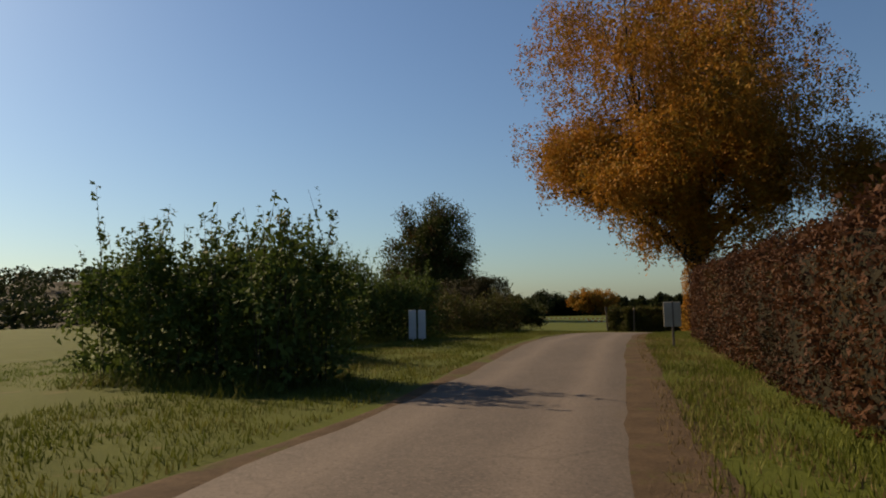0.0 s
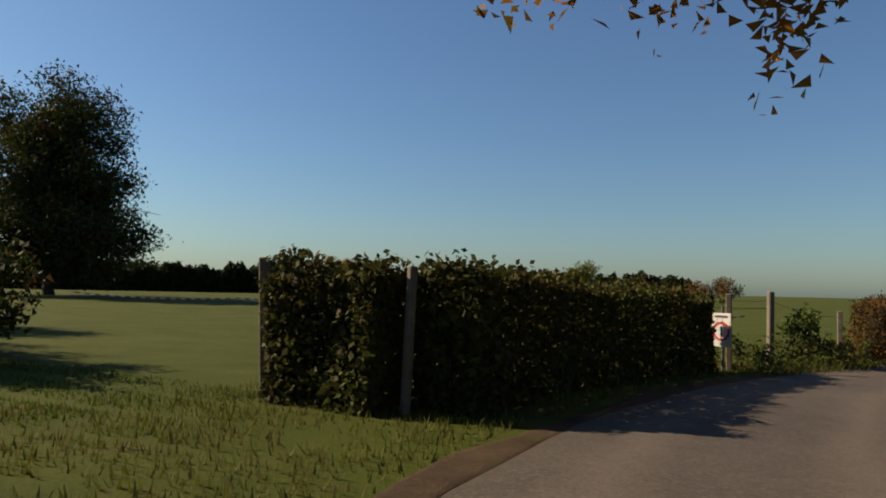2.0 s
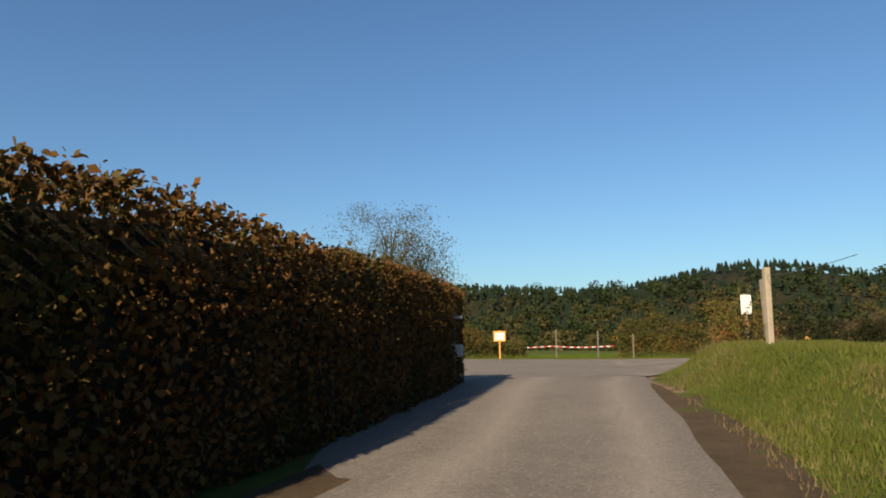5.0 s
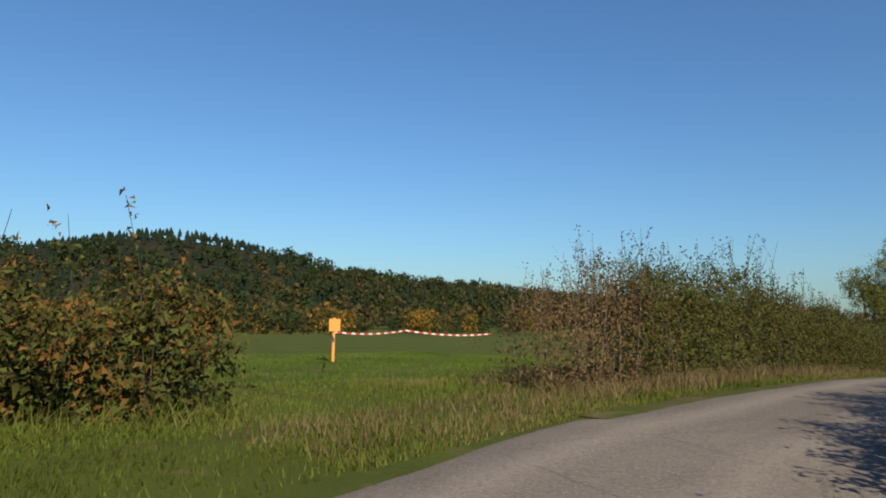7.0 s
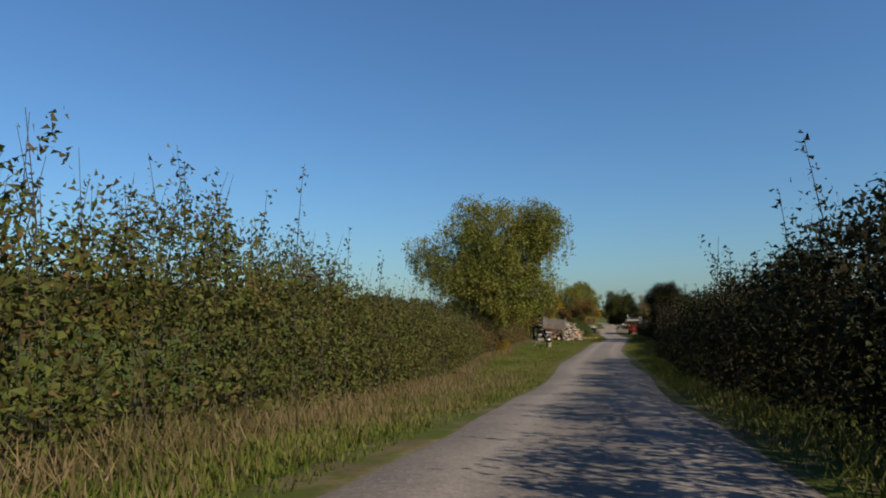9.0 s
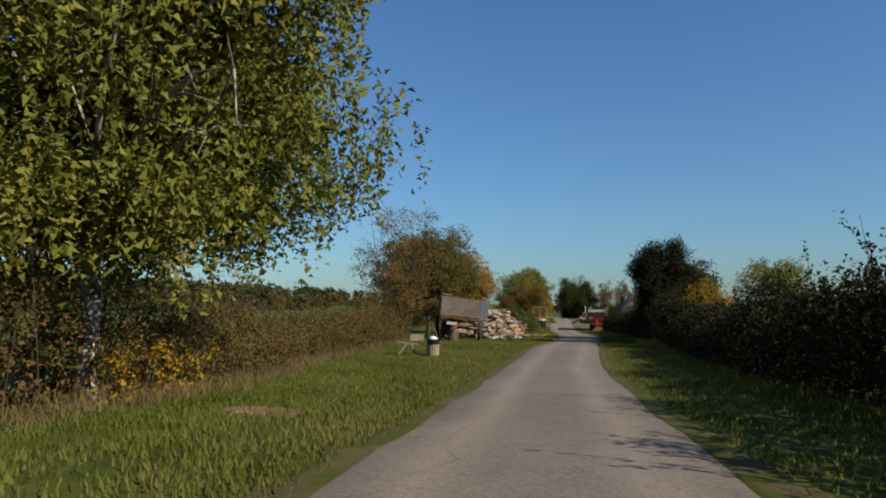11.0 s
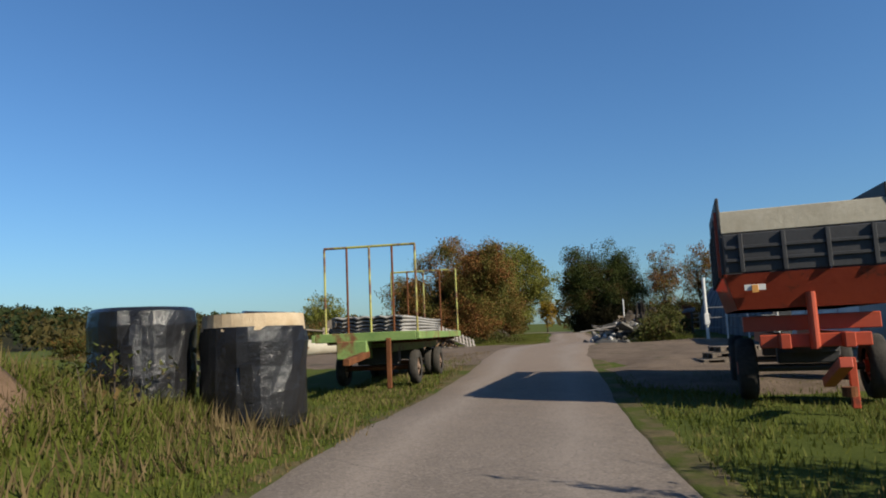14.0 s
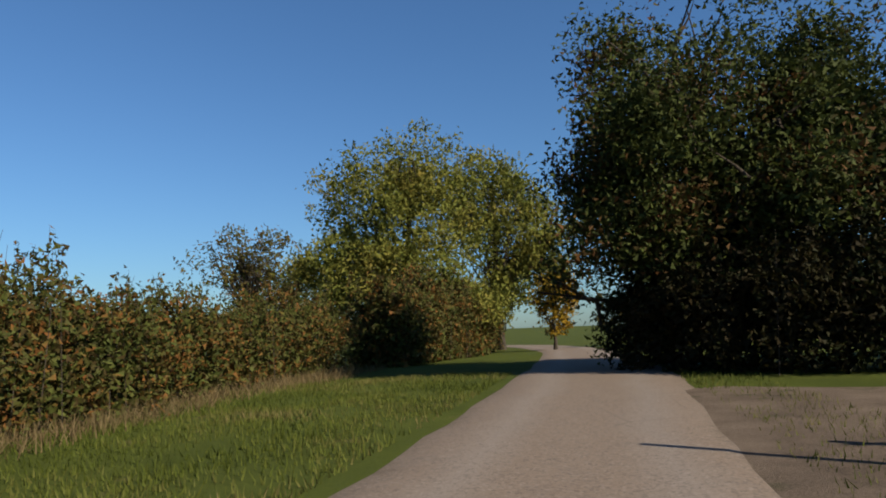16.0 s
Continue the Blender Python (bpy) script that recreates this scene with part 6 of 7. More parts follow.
def tipper_trailer():
    """Red tipping trailer with dark ribbed sides and a cream headboard, drawbar towards the lane."""
    root = thing("tipper_trailer", on(-1.25, 94.4, -4), "orange-red tipping trailer with dark ribbed body and cream top boards", "trailer")
    w, ln, z0 = 2.35, 4.9, 1.45
    body = bmesh.new()
    q = [(-w / 2 + 0.15, -ln / 2, z0), (w / 2 - 0.15, -ln / 2, z0), (w / 2 - 0.15, ln / 2, z0), (-w / 2 + 0.15, ln / 2, z0)]
    t = [(-w / 2, -ln / 2 - 0.1, z0 + 0.55), (w / 2, -ln / 2 - 0.1, z0 + 0.55), (w / 2, ln / 2 + 0.1, z0 + 0.55), (-w / 2, ln / 2 + 0.1, z0 + 0.55)]
    lo, hi = [body.verts.new(p) for p in q], [body.verts.new(p) for p in t]
    body.faces.new(lo[::-1])
    for k in range(4):
        body.faces.new([lo[k], lo[(k + 1) % 4], hi[(k + 1) % 4], hi[k]])
    bmesh.ops.solidify(body, geom=body.faces[:], thickness=0.04)
    part("tub", body, M["red_paint"], root)
    for sx in (-1, 1):
        part("side_wall", box(0.05, ln + 0.1, 1.05, pose(sx * w / 2, 0, z0 + 1.08), 0.01), M["dark_steel"], root)
        part("top_board", box(0.05, ln, 0.35, pose(sx * w / 2, 0.1, z0 + 1.75, 3, 0, 0), 0.01), M["dark_steel"], root)
        for k in range(6):
            part("rib", box(0.05, 0.08, 1.05, pose(sx * (w / 2 + 0.045), -ln / 2 + 0.15 + k * (ln - 0.3) / 5, z0 + 1.05), 0.008), M["red_paint"] if k == 0 else M["dark_steel"], root)
    part("front_wall", box(w - 0.06, 0.05, 0.6, pose(0, -ln / 2 - 0.08, z0 + 0.87), 0.01), M["dark_steel"], root)
    for k in range(4):
        part("rib", box(0.06, 0.05, 0.6, pose(-0.9 + 0.6 * k, -ln / 2 - 0.13, z0 + 0.87), 0.006), M["dark_steel"], root)
    for k in range(2):
        part("rib", box(w - 0.1, 0.03, 0.05, pose(0, -ln / 2 - 0.125, z0 + 0.76 + 0.2 * k), 0.006), M["dark_steel"], root)
    part("headboard", box(w - 0.02, 0.05, 0.36, pose(0, -ln / 2 - 0.02, z0 + 1.37, -8, 0, 0), 0.01), M["cream_paint"], root, "weathered cream headboard")
    part("back_wall", box(w - 0.06, 0.05, 1.3, pose(0, ln / 2 + 0.08, z0 + 1.2), 0.01), M["dark_steel"], root)
    lamp = part("marker_plate", box(0.3, 0.02, 0.09, pose(-w / 2 + 0.42, -ln / 2 - 0.125, z0 + 0.33), 0.004), M["white"], root)
    part("reflector", box(0.09, 0.02, 0.12, pose(-w / 2 + 0.42, -ln / 2 - 0.145, z0 + 0.31), 0.004), M["orange_board"], lamp)
    for sx in (-0.42, 0.42):
        part("chassis_beam", box(0.14, ln + 0.3, 0.22, pose(sx, -0.1, 0.95), 0.012), M["red_paint"], root)
    part("cross_beam", box(1.5, 0.14, 0.2, pose(0, -ln / 2 + 0.1, 0.95), 0.012), M["red_paint"], root)
    part("bolster", box(1.9, 0.2, 0.24, pose(0, -ln / 2 + 0.4, 1.22), 0.012), M["red_paint"], root)
    part("ram", cyl(0.07, 0.07, 0.85, pose(0, -ln / 2 - 0.02, 1.25), 12), M["red_paint"], root)
    part("turntable", cyl(0.45, 0.45, 0.1, pose(0, -1.5, 0.8), 20), M["dark_steel"], root)
    part("drawbar", box(0.16, 1.5, 0.14, pose(0.1, -ln / 2 - 0.85, 0.52, -14, 0, 0), 0.012), M["red_paint"], root)
    part("hitch", cyl(0.09, 0.09, 0.12, pose(0.1, -ln / 2 - 1.6, 0.34), 12), M["rust"], root)
    part("jack", box(0.1, 0.1, 0.7, pose(0.35, -ln / 2 - 0.5, 0.36), 0.01), M["red_paint"], root)
    for sx in (-1, 1):
        for y in (-1.5, 1.3):
            wheel(root, sx * 0.92, y, 0.5, 0.3, "red_paint")
    for y in (-1.5, 1.3):
        part("axle", cyl(0.06, 0.06, 1.7, pose(0, y, 0.5, 0, 90, 0)), M["dark_steel"], root)
        part("axle_mount", box(0.9, 0.3, 0.3, pose(0, y, 0.72), 0.02), M["dark_steel"], root)


tipper_trailer()


# ---- timber ----
def log_mesh(name, length, r, rng, bark, bend=0.05, sides=12, knots=True):
    """A log: bent, uneven bark and pale sawn ends; its length lies along x."""
    k = max(4, int(length / 0.35))
    c = rng.normal(size=3)
    vs, fs = [], []
    lump = 1 + 0.06 * rng.normal(size=sides)
    for i in range(k + 1):
        t = i / k
        rr = r * (1.08 - 0.2 * t) * (1 + 0.035 * rng.normal())
        y = bend * length * math.sin(math.pi * t) * c[0] * 0.6
        z = bend * length * math.sin(math.pi * t * 1.3 + c[1]) * c[2] * 0.3
        for j in range(sides):
            a0 = 2 * math.pi * j / sides
            vs.append(((t - 0.5) * length, y + rr * lump[j] * math.cos(a0), z + rr * lump[j] * math.sin(a0)))
    for i in range(k):
        for j in range(sides):
            a0, b0 = i * sides + j, i * sides + (j + 1) % sides
            fs.append([a0, b0, b0 + sides, a0 + sides])
    bm = bmesh.new()
    v = [bm.verts.new(p) for p in vs]
    for f in fs:
        bm.faces.new([v[q] for q in f])
    e0, e1 = bm.faces.new(v[:sides][::-1]), bm.faces.new(v[-sides:])
    e0.material_index = e1.material_index = 1
    me = bpy.data.meshes.new(name)
    bm.to_mesh(me)
    bm.free()
    me.materials.append(M[bark])
    me.materials.append(M["cut_wood"])
    me.polygons.foreach_set("use_smooth", [p.material_index == 0 for p in me.polygons])
    return me


def lay(name, me, m, label, category, group):
    ob = new(name, me)
    ob.matrix_world = m
    return tagged(ob, label, category, group)


def log_pile():
    rng = np.random.default_rng(21)
    longs = [log_mesh("long_log", ln, r, rng, bark, bend, 10) for ln, r, bark, bend in ((4.4, 0.12, "birch_bark", 0.09), (3.8, 0.15, "birch_bark", 0.10), (4.6, 0.17, "brown_bark", 0.08), (3.3, 0.10, "pale_bark", 0.12), (3.0, 0.19, "brown_bark", 0.07), (4.0, 0.08, "brown_bark", 0.13), (3.5, 0.13, "brown_bark", 0.10), (2.6, 0.23, "brown_bark", 0.05))]
    mids = [log_mesh("log", 1.5, 0.11, rng, "birch_bark", 0.03), log_mesh("log", 1.7, 0.14, rng, "brown_bark", 0.03), log_mesh("log", 1.3, 0.12, rng, "pale_bark", 0.05), log_mesh("log", 1.0, 0.17, rng, "brown_bark", 0.02)]
    shorts = [log_mesh("stub", 0.45, 0.22, rng, "brown_bark", 0.02), log_mesh("stub", 0.5, 0.16, rng, "birch_bark", 0.02), log_mesh("stub", 0.4, 0.13, rng, "brown_bark", 0.02)]
    # layers of long logs lying across, the upper ones shorter in extent and further back
    rest = []
    for layer in range(11):
        z0 = 0.14 + 0.19 * layer
        last = 54.8 - 1.0 * z0**1.8 * (1.0 if layer > 4 else 0.4)
        y = 42.2 + 0.35 * z0
        while y < last:
            x = -8.9 - 0.22 * z0 + 0.3 * rng.normal() - 0.05 * (y - 42)
            me = longs[rng.integers(8)] if layer < 9 else longs[(0, 1, 0, 2)[rng.integers(4)]]
            m = pose(x, y, gz(x, y) + z0 + 0.06 * rng.normal(), rng.uniform(0, 360), rng.normal(2, 4.5), rng.normal(18, 19) + (180 if rng.uniform() < 0.4 else 0))
            if y < 44.6 or layer > 7:
                lay("log", me, m, "long log with bark lying in a rough pile", "log", "logs in the heap")
            else:
                rest.append((me, m))
            y += rng.uniform(0.3, 0.58) + 0.015 * layer
    bm = bmesh.new()
    for me, m in rest:
        copy = me.copy()
        copy.transform(m)
        if me.materials[0].name == "birch_bark":
            copy.polygons.foreach_set("material_index", [2 if p.material_index == 0 else 1 for p in copy.polygons])
        bm.from_mesh(copy)
        bpy.data.meshes.remove(copy)
    me = bpy.data.meshes.new("log_rest")
    bm.to_mesh(me)
    bm.free()
    for k in ("brown_bark", "cut_wood", "birch_bark"):
        me.materials.append(M[k])
    tagged(new("log_rest", me), "logs with bark filling the inside of the pile", "log", kind="stuff")
    # cut lengths thrown along the foot and the lane side
    for k in range(80):
        f, up = rng.uniform(0, 1), rng.uniform(0, 1) ** 1.6
        y = 41.3 + 13.4 * f
        x = -6.5 - 0.6 * f - 1.3 * up + 0.2 * rng.normal()
        me = mids[rng.integers(4)] if rng.uniform() < 0.6 else shorts[rng.integers(3)]
        lay("log", me, pose(x, y, gz(x, y) + 0.13 + 1.1 * up * (1 - 0.4 * f), rng.uniform(0, 360), rng.normal(0, 9), rng.normal(60, 45)), "cut log with bark at the foot of the heap", "log", "logs in the heap")
    for k in range(30):
        x, y = -6.4 - 4.2 * rng.uniform(0, 1), 41.5 + 0.5 * rng.normal()
        lay("stub", shorts[k % 3] if k % 2 else mids[k % 4], pose(x, y, gz(x, y) + 0.16 + 0.24 * (k % 3), rng.uniform(0, 360), rng.normal(0, 6), rng.normal(75, 30)), "short sawn log end on the grass", "log", "sawn log ends")
    # sawn rounds further on
    for k in range(84):
        f, d = rng.uniform(0, 1), rng.uniform(0, 1)
        x, y = -8.3 - 2.6 * d - 0.8 * f, 66.5 + 5.0 * f
        z = gz(x, y) + 0.18 + rng.uniform(0, 1) * 1.45 * min(1, 0.35 + d * 1.6)
        lay("stub", shorts[rng.integers(3)] if rng.uniform() < 0.7 else mids[3], pose(x, y, z, rng.uniform(0, 360), rng.normal(0, 16), rng.normal(40, 45)), "sawn round of firewood with bark in a heap", "log", "sawn rounds")


log_pile()


def firewood_heap():
    rng = np.random.default_rng(22)
    kinds = []
    for k in range(7):
        ln, a0, b0 = rng.uniform(0.42, 0.66), rng.uniform(0.10, 0.17), rng.uniform(0.08, 0.13)
        bm = bmesh.new()
        ring = [(0, 0), (a0, 0.1 * b0), (a0 * 0.85, b0 * 0.7), (a0 * 0.3, b0)]
        e = [[bm.verts.new(((s - 0.5) * ln, p[0] * (1 + 0.12 * rng.normal()) - a0 / 2, p[1] * (1 + 0.12 * rng.normal()) - b0 / 2)) for p in ring] for s in (0, 1)]
        bm.faces.new(e[0][::-1])
        bm.faces.new(e[1])
        for j in range(4):
            fc = bm.faces.new([e[0][j], e[0][(j + 1) % 4], e[1][(j + 1) % 4], e[1][j]])
            fc.material_index = 1 if (j == 2 or (j == 1 and k % 3 == 0)) else 0
        me = bpy.data.meshes.new("firewood")
        bm.to_mesh(me)
        bm.free()
        me.materials.append(M["split_wood" if k % 3 else "heap_wood"])
        me.materials.append(M["brown_bark"])
        kinds.append(me)
    for k in range(300):
        a0, r = rng.uniform(0, 2 * math.pi), math.sqrt(rng.uniform(0, 1))
        x, y = -10.3 + 2.6 * r * math.cos(a0), 60.6 + 3.4 * r * math.sin(a0)
        top = 2.4 * (1 - r**2.1) * (0.9 + 0.1 * math.sin(5 * x + 3 * y))
        z = gz(x, y) + 0.05 + top * rng.uniform(0.72, 1.0)
        lay("firewood", kinds[rng.integers(7)], pose(x, y, z, rng.uniform(0, 360), rng.normal(0, 35), rng.uniform(0, 360)), "split piece of pale firewood in a heap", "firewood", "split firewood")
    for k in range(26):
        x, y = -6.4 + rng.normal() * 0.9, 62 + rng.normal() * 3.2
        lay("firewood", kinds[rng.integers(7)], pose(x, y, gz(x, y) + 0.04, rng.uniform(-20, 20), rng.normal(0, 6), rng.uniform(0, 360)), "split piece of firewood fallen on the grass", "firewood", "fallen firewood")
    # the rest of the heap below the top layer
    shape = [(np.array([v.co[:] for v in me.vertices]), np.array([p.vertices[:] for p in me.polygons])) for me in kinds]
    pairs = []
    for k in range(1000):
        a0, r = rng.uniform(0, 2 * math.pi), math.sqrt(rng.uniform(0, 1)) * 0.98
        x, y = -10.3 + 2.55 * r * math.cos(a0), 60.6 + 3.35 * r * math.sin(a0)
        z = gz(x, y) + 0.04 + 2.3 * (1 - r**2.1) * (0.9 + 0.1 * math.sin(5 * x + 3 * y)) * rng.uniform(0.55, 0.97)
        m = np.array(pose(x, y, z, rng.uniform(0, 360), rng.normal(0, 35), rng.uniform(0, 360)))
        v, f = shape[k % 7]
        pairs.append((v @ m[:3, :3].T + m[:3, 3], f))
    tagged(part("firewood_rest", mesh_data("firewood_rest", *joined(*pairs)), M["heap_wood"]), "split pale firewood filling the heap", "firewood", kind="stuff")


def heap(name, cx, cy, rx, ry, h, mat, label, category, seed, kind="", turn=0.0, rough=0.12, power=1.5, rings=12, spokes=44):
    """A mound of loose stuff on the ground."""
    rng = np.random.default_rng(seed)
    c, s = math.cos(radians(turn)), math.sin(radians(turn))
    vs, fs = [(cx, cy, gz(cx, cy) + h)], []
    lump = 1 + 0.18 * np.sin(np.linspace(0, 2 * np.pi, spokes, endpoint=False) * 3 + seed) + 0.08 * np.sin(np.linspace(0, 2 * np.pi, spokes, endpoint=False) * 7)
    for k in range(1, rings + 1):
        r = k / rings
        for j in range(spokes):
            a0 = 2 * math.pi * j / spokes
            x, y = rx * r * lump[j] * math.cos(a0), ry * r * lump[j] * math.sin(a0)
            X, Y = cx + c * x - s * y, cy + s * x + c * y
            z = h * max(0.0, 1 - r**power) * (1 + rough * 1.6 * math.sin(3 * X + seed) * math.sin(2.3 * Y)) + rough * h * rng.normal() * 0.6 * (1 - r)
            vs.append((X, Y, gz(X, Y) + max(z, -0.05) - (0.06 if k == rings else 0)))
    for j in range(spokes):
        fs.append([0, 1 + j, 1 + (j + 1) % spokes])
    for k in range(rings - 1):
        for j in range(spokes):
            p0, p1 = 1 + k * spokes + j, 1 + k * spokes + (j + 1) % spokes
            fs += [[p0, p0 + spokes, p1 + spokes], [p0, p1 + spokes, p1]]
    return tagged(part(name, mesh_data(name, vs, fs), M[mat], smooth=True), label, category, kind=kind)


firewood_heap()

# picnic bench with a churn and a white bowl beside the cart
root = thing("garden_bench", on(-6.6, 20.9, 20), "rough wooden bench of planks on crossed legs", "bench")
part("seat", box(1.0, 0.3, 0.05, pose(-0.5, 0, 0.52, 0, 6, 0), 0.008), M["old_wood"], root)
part("leg", box(0.08, 0.3, 0.62, pose(-0.75, 0, 0.26, 0, 38, 0), 0.008), M["old_wood"], root)
part("leg", box(0.08, 0.3, 0.55, pose(-0.25, 0, 0.24, 0, -25, 0), 0.008), M["old_wood"], root)
part("backrest", box(0.6, 0.05, 0.3, pose(-0.1, 0.25, 0.75, -12, 0, 0), 0.008), M["old_wood"], root)
root = thing("planter", on(-5.9, 20.6), "slatted wooden tub with dark lining and a white cover", "planter")
part("tub", cyl(0.22, 0.24, 0.5, pose(0, 0, 0.27), 18), M["foil"], root)
for k in range(16):
    a0 = 2 * math.pi * k / 16
    part("slat", box(0.06, 0.02, 0.5, pose(0.25 * math.cos(a0), 0.25 * math.sin(a0), 0.26, 0, 0, math.degrees(a0) + 90), 0.004), M["pale_wood"], root)
part("rim", cyl(0.28, 0.29, 0.22, pose(0, 0, 0.62), 18), M["foil"], root)
bm = bmesh.new()
bmesh.ops.create_uvsphere(bm, u_segments=16, v_segments=8, radius=0.2, matrix=pose(0, 0, 0.72) @ Matrix.Diagonal((1, 1, 0.7, 1)))
part("cover", bm, M["white"], root, "white rounded cover", True)
lay("branch", log_mesh("branch", 1.4, 0.035, np.random.default_rng(5), "brown_bark", 0.04), pose(-7.0, 25.2, gz(-7.0, 25.2) + 0.66, 0, -66, 160), "leaning brown branch stuck in the grass", "branch", "")

# ---- weeds, mound and bales ----
thicket("nettles", [(-11.0, 71.8), (-10.0, 75), (-9.7, 78), (-10.4, 82)], 3.4, [2.7, 2.5, 1.8, 1.4], "l_nettle", "tall green nettles and weeds beside the road", 110, 0.13, 30, 2.2, (0.4, 1.1), core=0.7, category="weeds", bottom="grass")
thicket("mound_weeds", [(-10.6, 80.8), (-12.2, 83.0), (-13.6, 86.5)], 2.6, [0.5, 0.8, 1.0], "l_hedge_mixed", "green and brown weeds covering the back of the earth mound", 90, 0.06, 39, 0.6, (0.1, 0.5), core=0.7, category="weeds", bottom="grass")
heap("earth_mound", -10.4, 83.6, 1.7, 2.6, 1.25, "soil", "small heap of bare brown earth", "mound", 131, turn=15, rough=0.2, power=1.6)
thicket("mound_weeds", [(-9.2, 85.5), (-10.6, 88.4), (-13, 89.5)], 1.6, [0.35, 0.5, 0.6], "l_hedge_mixed", "grass and weeds growing on the earth mound", 70, 0.05, 32, 0.6, (0.1, 0.4), core=0.0, category="weeds", bottom="grass")


def bale(x, y, r, h, open_top):
    root = thing("round_bale", on(x, y, 20), "round bale in torn black film with the straw face showing" if open_top else "round bale wrapped in shiny black film", "bale", "wrapped bales")
    bm = bmesh.new()
    seg = 30
    rows = []
    rng = np.random.default_rng(int(x * -10))
    for z, rr in ((0.0, 0.94), (0.1, 1.0), (0.35, 1.02), (0.6, 1.0), (0.85, 1.02), (1.0, 0.99)) + (() if open_top else ((1.04, 0.9), (1.06, 0.0))):
        rows.append([bm.verts.new((r * rr * (1 + 0.02 * rng.normal()) * math.cos(2 * math.pi * k / seg), r * rr * (1 + 0.02 * rng.normal()) * math.sin(2 * math.pi * k / seg), h * z)) for k in range(seg)])
    for a0, b0 in zip(rows[:-1], rows[1:]):
        for k in range(seg):
            bm.faces.new([a0[k], a0[(k + 1) % seg], b0[(k + 1) % seg], b0[k]])
    part("film", bm, M["foil"], root)
    part("film_tail", box(0.16, 0.02, 0.5, pose(0.05, -r * 1.03, h * 0.45, 6, 0, 3), 0.006), M["foil"], root, "loose tail of black film")
    if open_top:
        part("straw", cyl(r * 0.99, r * 0.96, 0.22, pose(0, 0, h + 0.06), 30), M["straw"], root, "pale straw face")
        part("film_rag", box(r * 0.9, r * 0.5, 0.05, pose(0.1, 0.3, h + 0.2, 4, 3, 20), 0.02), M["foil"], root)


bale(-9.0, 88.9, 0.7, 1.3, True)
bale(-10.4, 88.4, 0.68, 1.25, False)
verge("mound_grass", np.array([(-12.6, 80.5), (-12.2, 84.0), (-12.4, 89.0)]), -3.0, 3.2, 327, 0.1, 0.35, 0.0138, "grass", "long green and yellow grass over the mound", 12)
verge("mound_grass", np.array([(-10.9, 81.5), (-10.2, 86.0), (-9.4, 89.5)]), -1.4, 2.2, 124, 0.1, 0.4, 0.0138, "dry_grass", "dry yellow stalks over the mound", 13)


# ---- pallets and boards ----
def pallet(m, label, group):
    root = thing("pallet", m, label, "pallet", group)
    for k in range(7):
        part("deck_board", box(1.2, 0.1, 0.022, pose(0, -0.34 + 0.115 * k, 0.13), 0.003), M["old_wood"], root)
    for k in range(3):
        part("runner", box(1.2, 0.08, 0.022, pose(0, -0.34 + 0.34 * k, 0.011), 0.003), M["old_wood"], root)
        for j in range(3):
            part("block", box(0.12, 0.09, 0.095, pose(-0.53 + 0.53 * j, -0.34 + 0.34 * k, 0.07), 0.004), M["old_wood"], root)
    return root


PALLET = pallet(on(-15.0, 97.0, 82), "weathered wooden pallet in a low stack", "stacked pallets")
rng = np.random.default_rng(33)
for k in range(1, 22):
    col, lvl = (0, k) if k < 5 else (1 + (k - 5) // 5, (k - 5) % 5)
    if col > 3:
        break
    x, y = -15.0 - 0.45 * col + 0.06 * rng.normal(), 97.0 + 1.55 * col + 0.08 * rng.normal()
    copy_thing(PALLET, on(x, y, 82 + 6 * rng.normal(), 0.145 * lvl))
for k in range(3):
    x, y = -1.9 + 0.2 * k, 100.6 + 0.3 * k
    copy_thing(PALLET, on(x, y, 10 + 5 * k, 0.145 * k))
HX, HY = -16.6, 120.6
deck = thing("slatted_deck", on(HX + 1.9, HY - 0.5, 24) @ pose(0, 0, 0.62, 17, 25, 0), "large pale slatted wooden deck leaning on a log heap", "pallet")
for k in range(11):
    part("deck_board", box(0.12, 2.0, 0.03, pose(-1.1 + 0.22 * k, 0, 0.05), 0.004), M["bleached"], deck)
for k in range(3):
    part("runner", box(2.5, 0.1, 0.07, pose(0, -0.85 + 0.85 * k, 0), 0.006), M["bleached"], deck)
for k in range(9):
    ob = part("plank", box(rng.uniform(2.6, 3.6), 0.16, 0.05, Matrix(), 0.005), M["bleached"] if k % 3 else M["old_wood"])
    ob.matrix_world = pose(HX - 0.5 + 0.25 * rng.normal(), HY - 0.3 + 0.16 * k, gz(HX, HY) + 1.15 + 0.05 * (k % 3), rng.normal(0, 4), 9 + rng.normal(0, 2), 14 + rng.normal(0, 5))
    tagged(ob, "long pale plank lying on the scrap wood heap", "plank", "planks on the heap")
cuts = [log_mesh("log", 0.9, 0.11, rng, "brown_bark", 0.03), log_mesh("log", 0.75, 0.14, rng, "brown_bark", 0.03), log_mesh("log", 0.8, 0.09, rng, "pale_bark", 0.03)]
for k in range(64):
    row, col = divmod(k, 13)
    x = HX - 1.5 + 0.24 * col + 0.12 * row + 0.06 * rng.normal()
    y = HY - 0.35 + 0.35 * rng.normal()
    lay("log", cuts[k % 3], pose(x, y, gz(x, y) + 0.12 + 0.2 * row, rng.uniform(0, 360), rng.normal(0, 7), rng.normal(80, 14)), "short brown log stacked under the deck", "log", "logs under the deck")
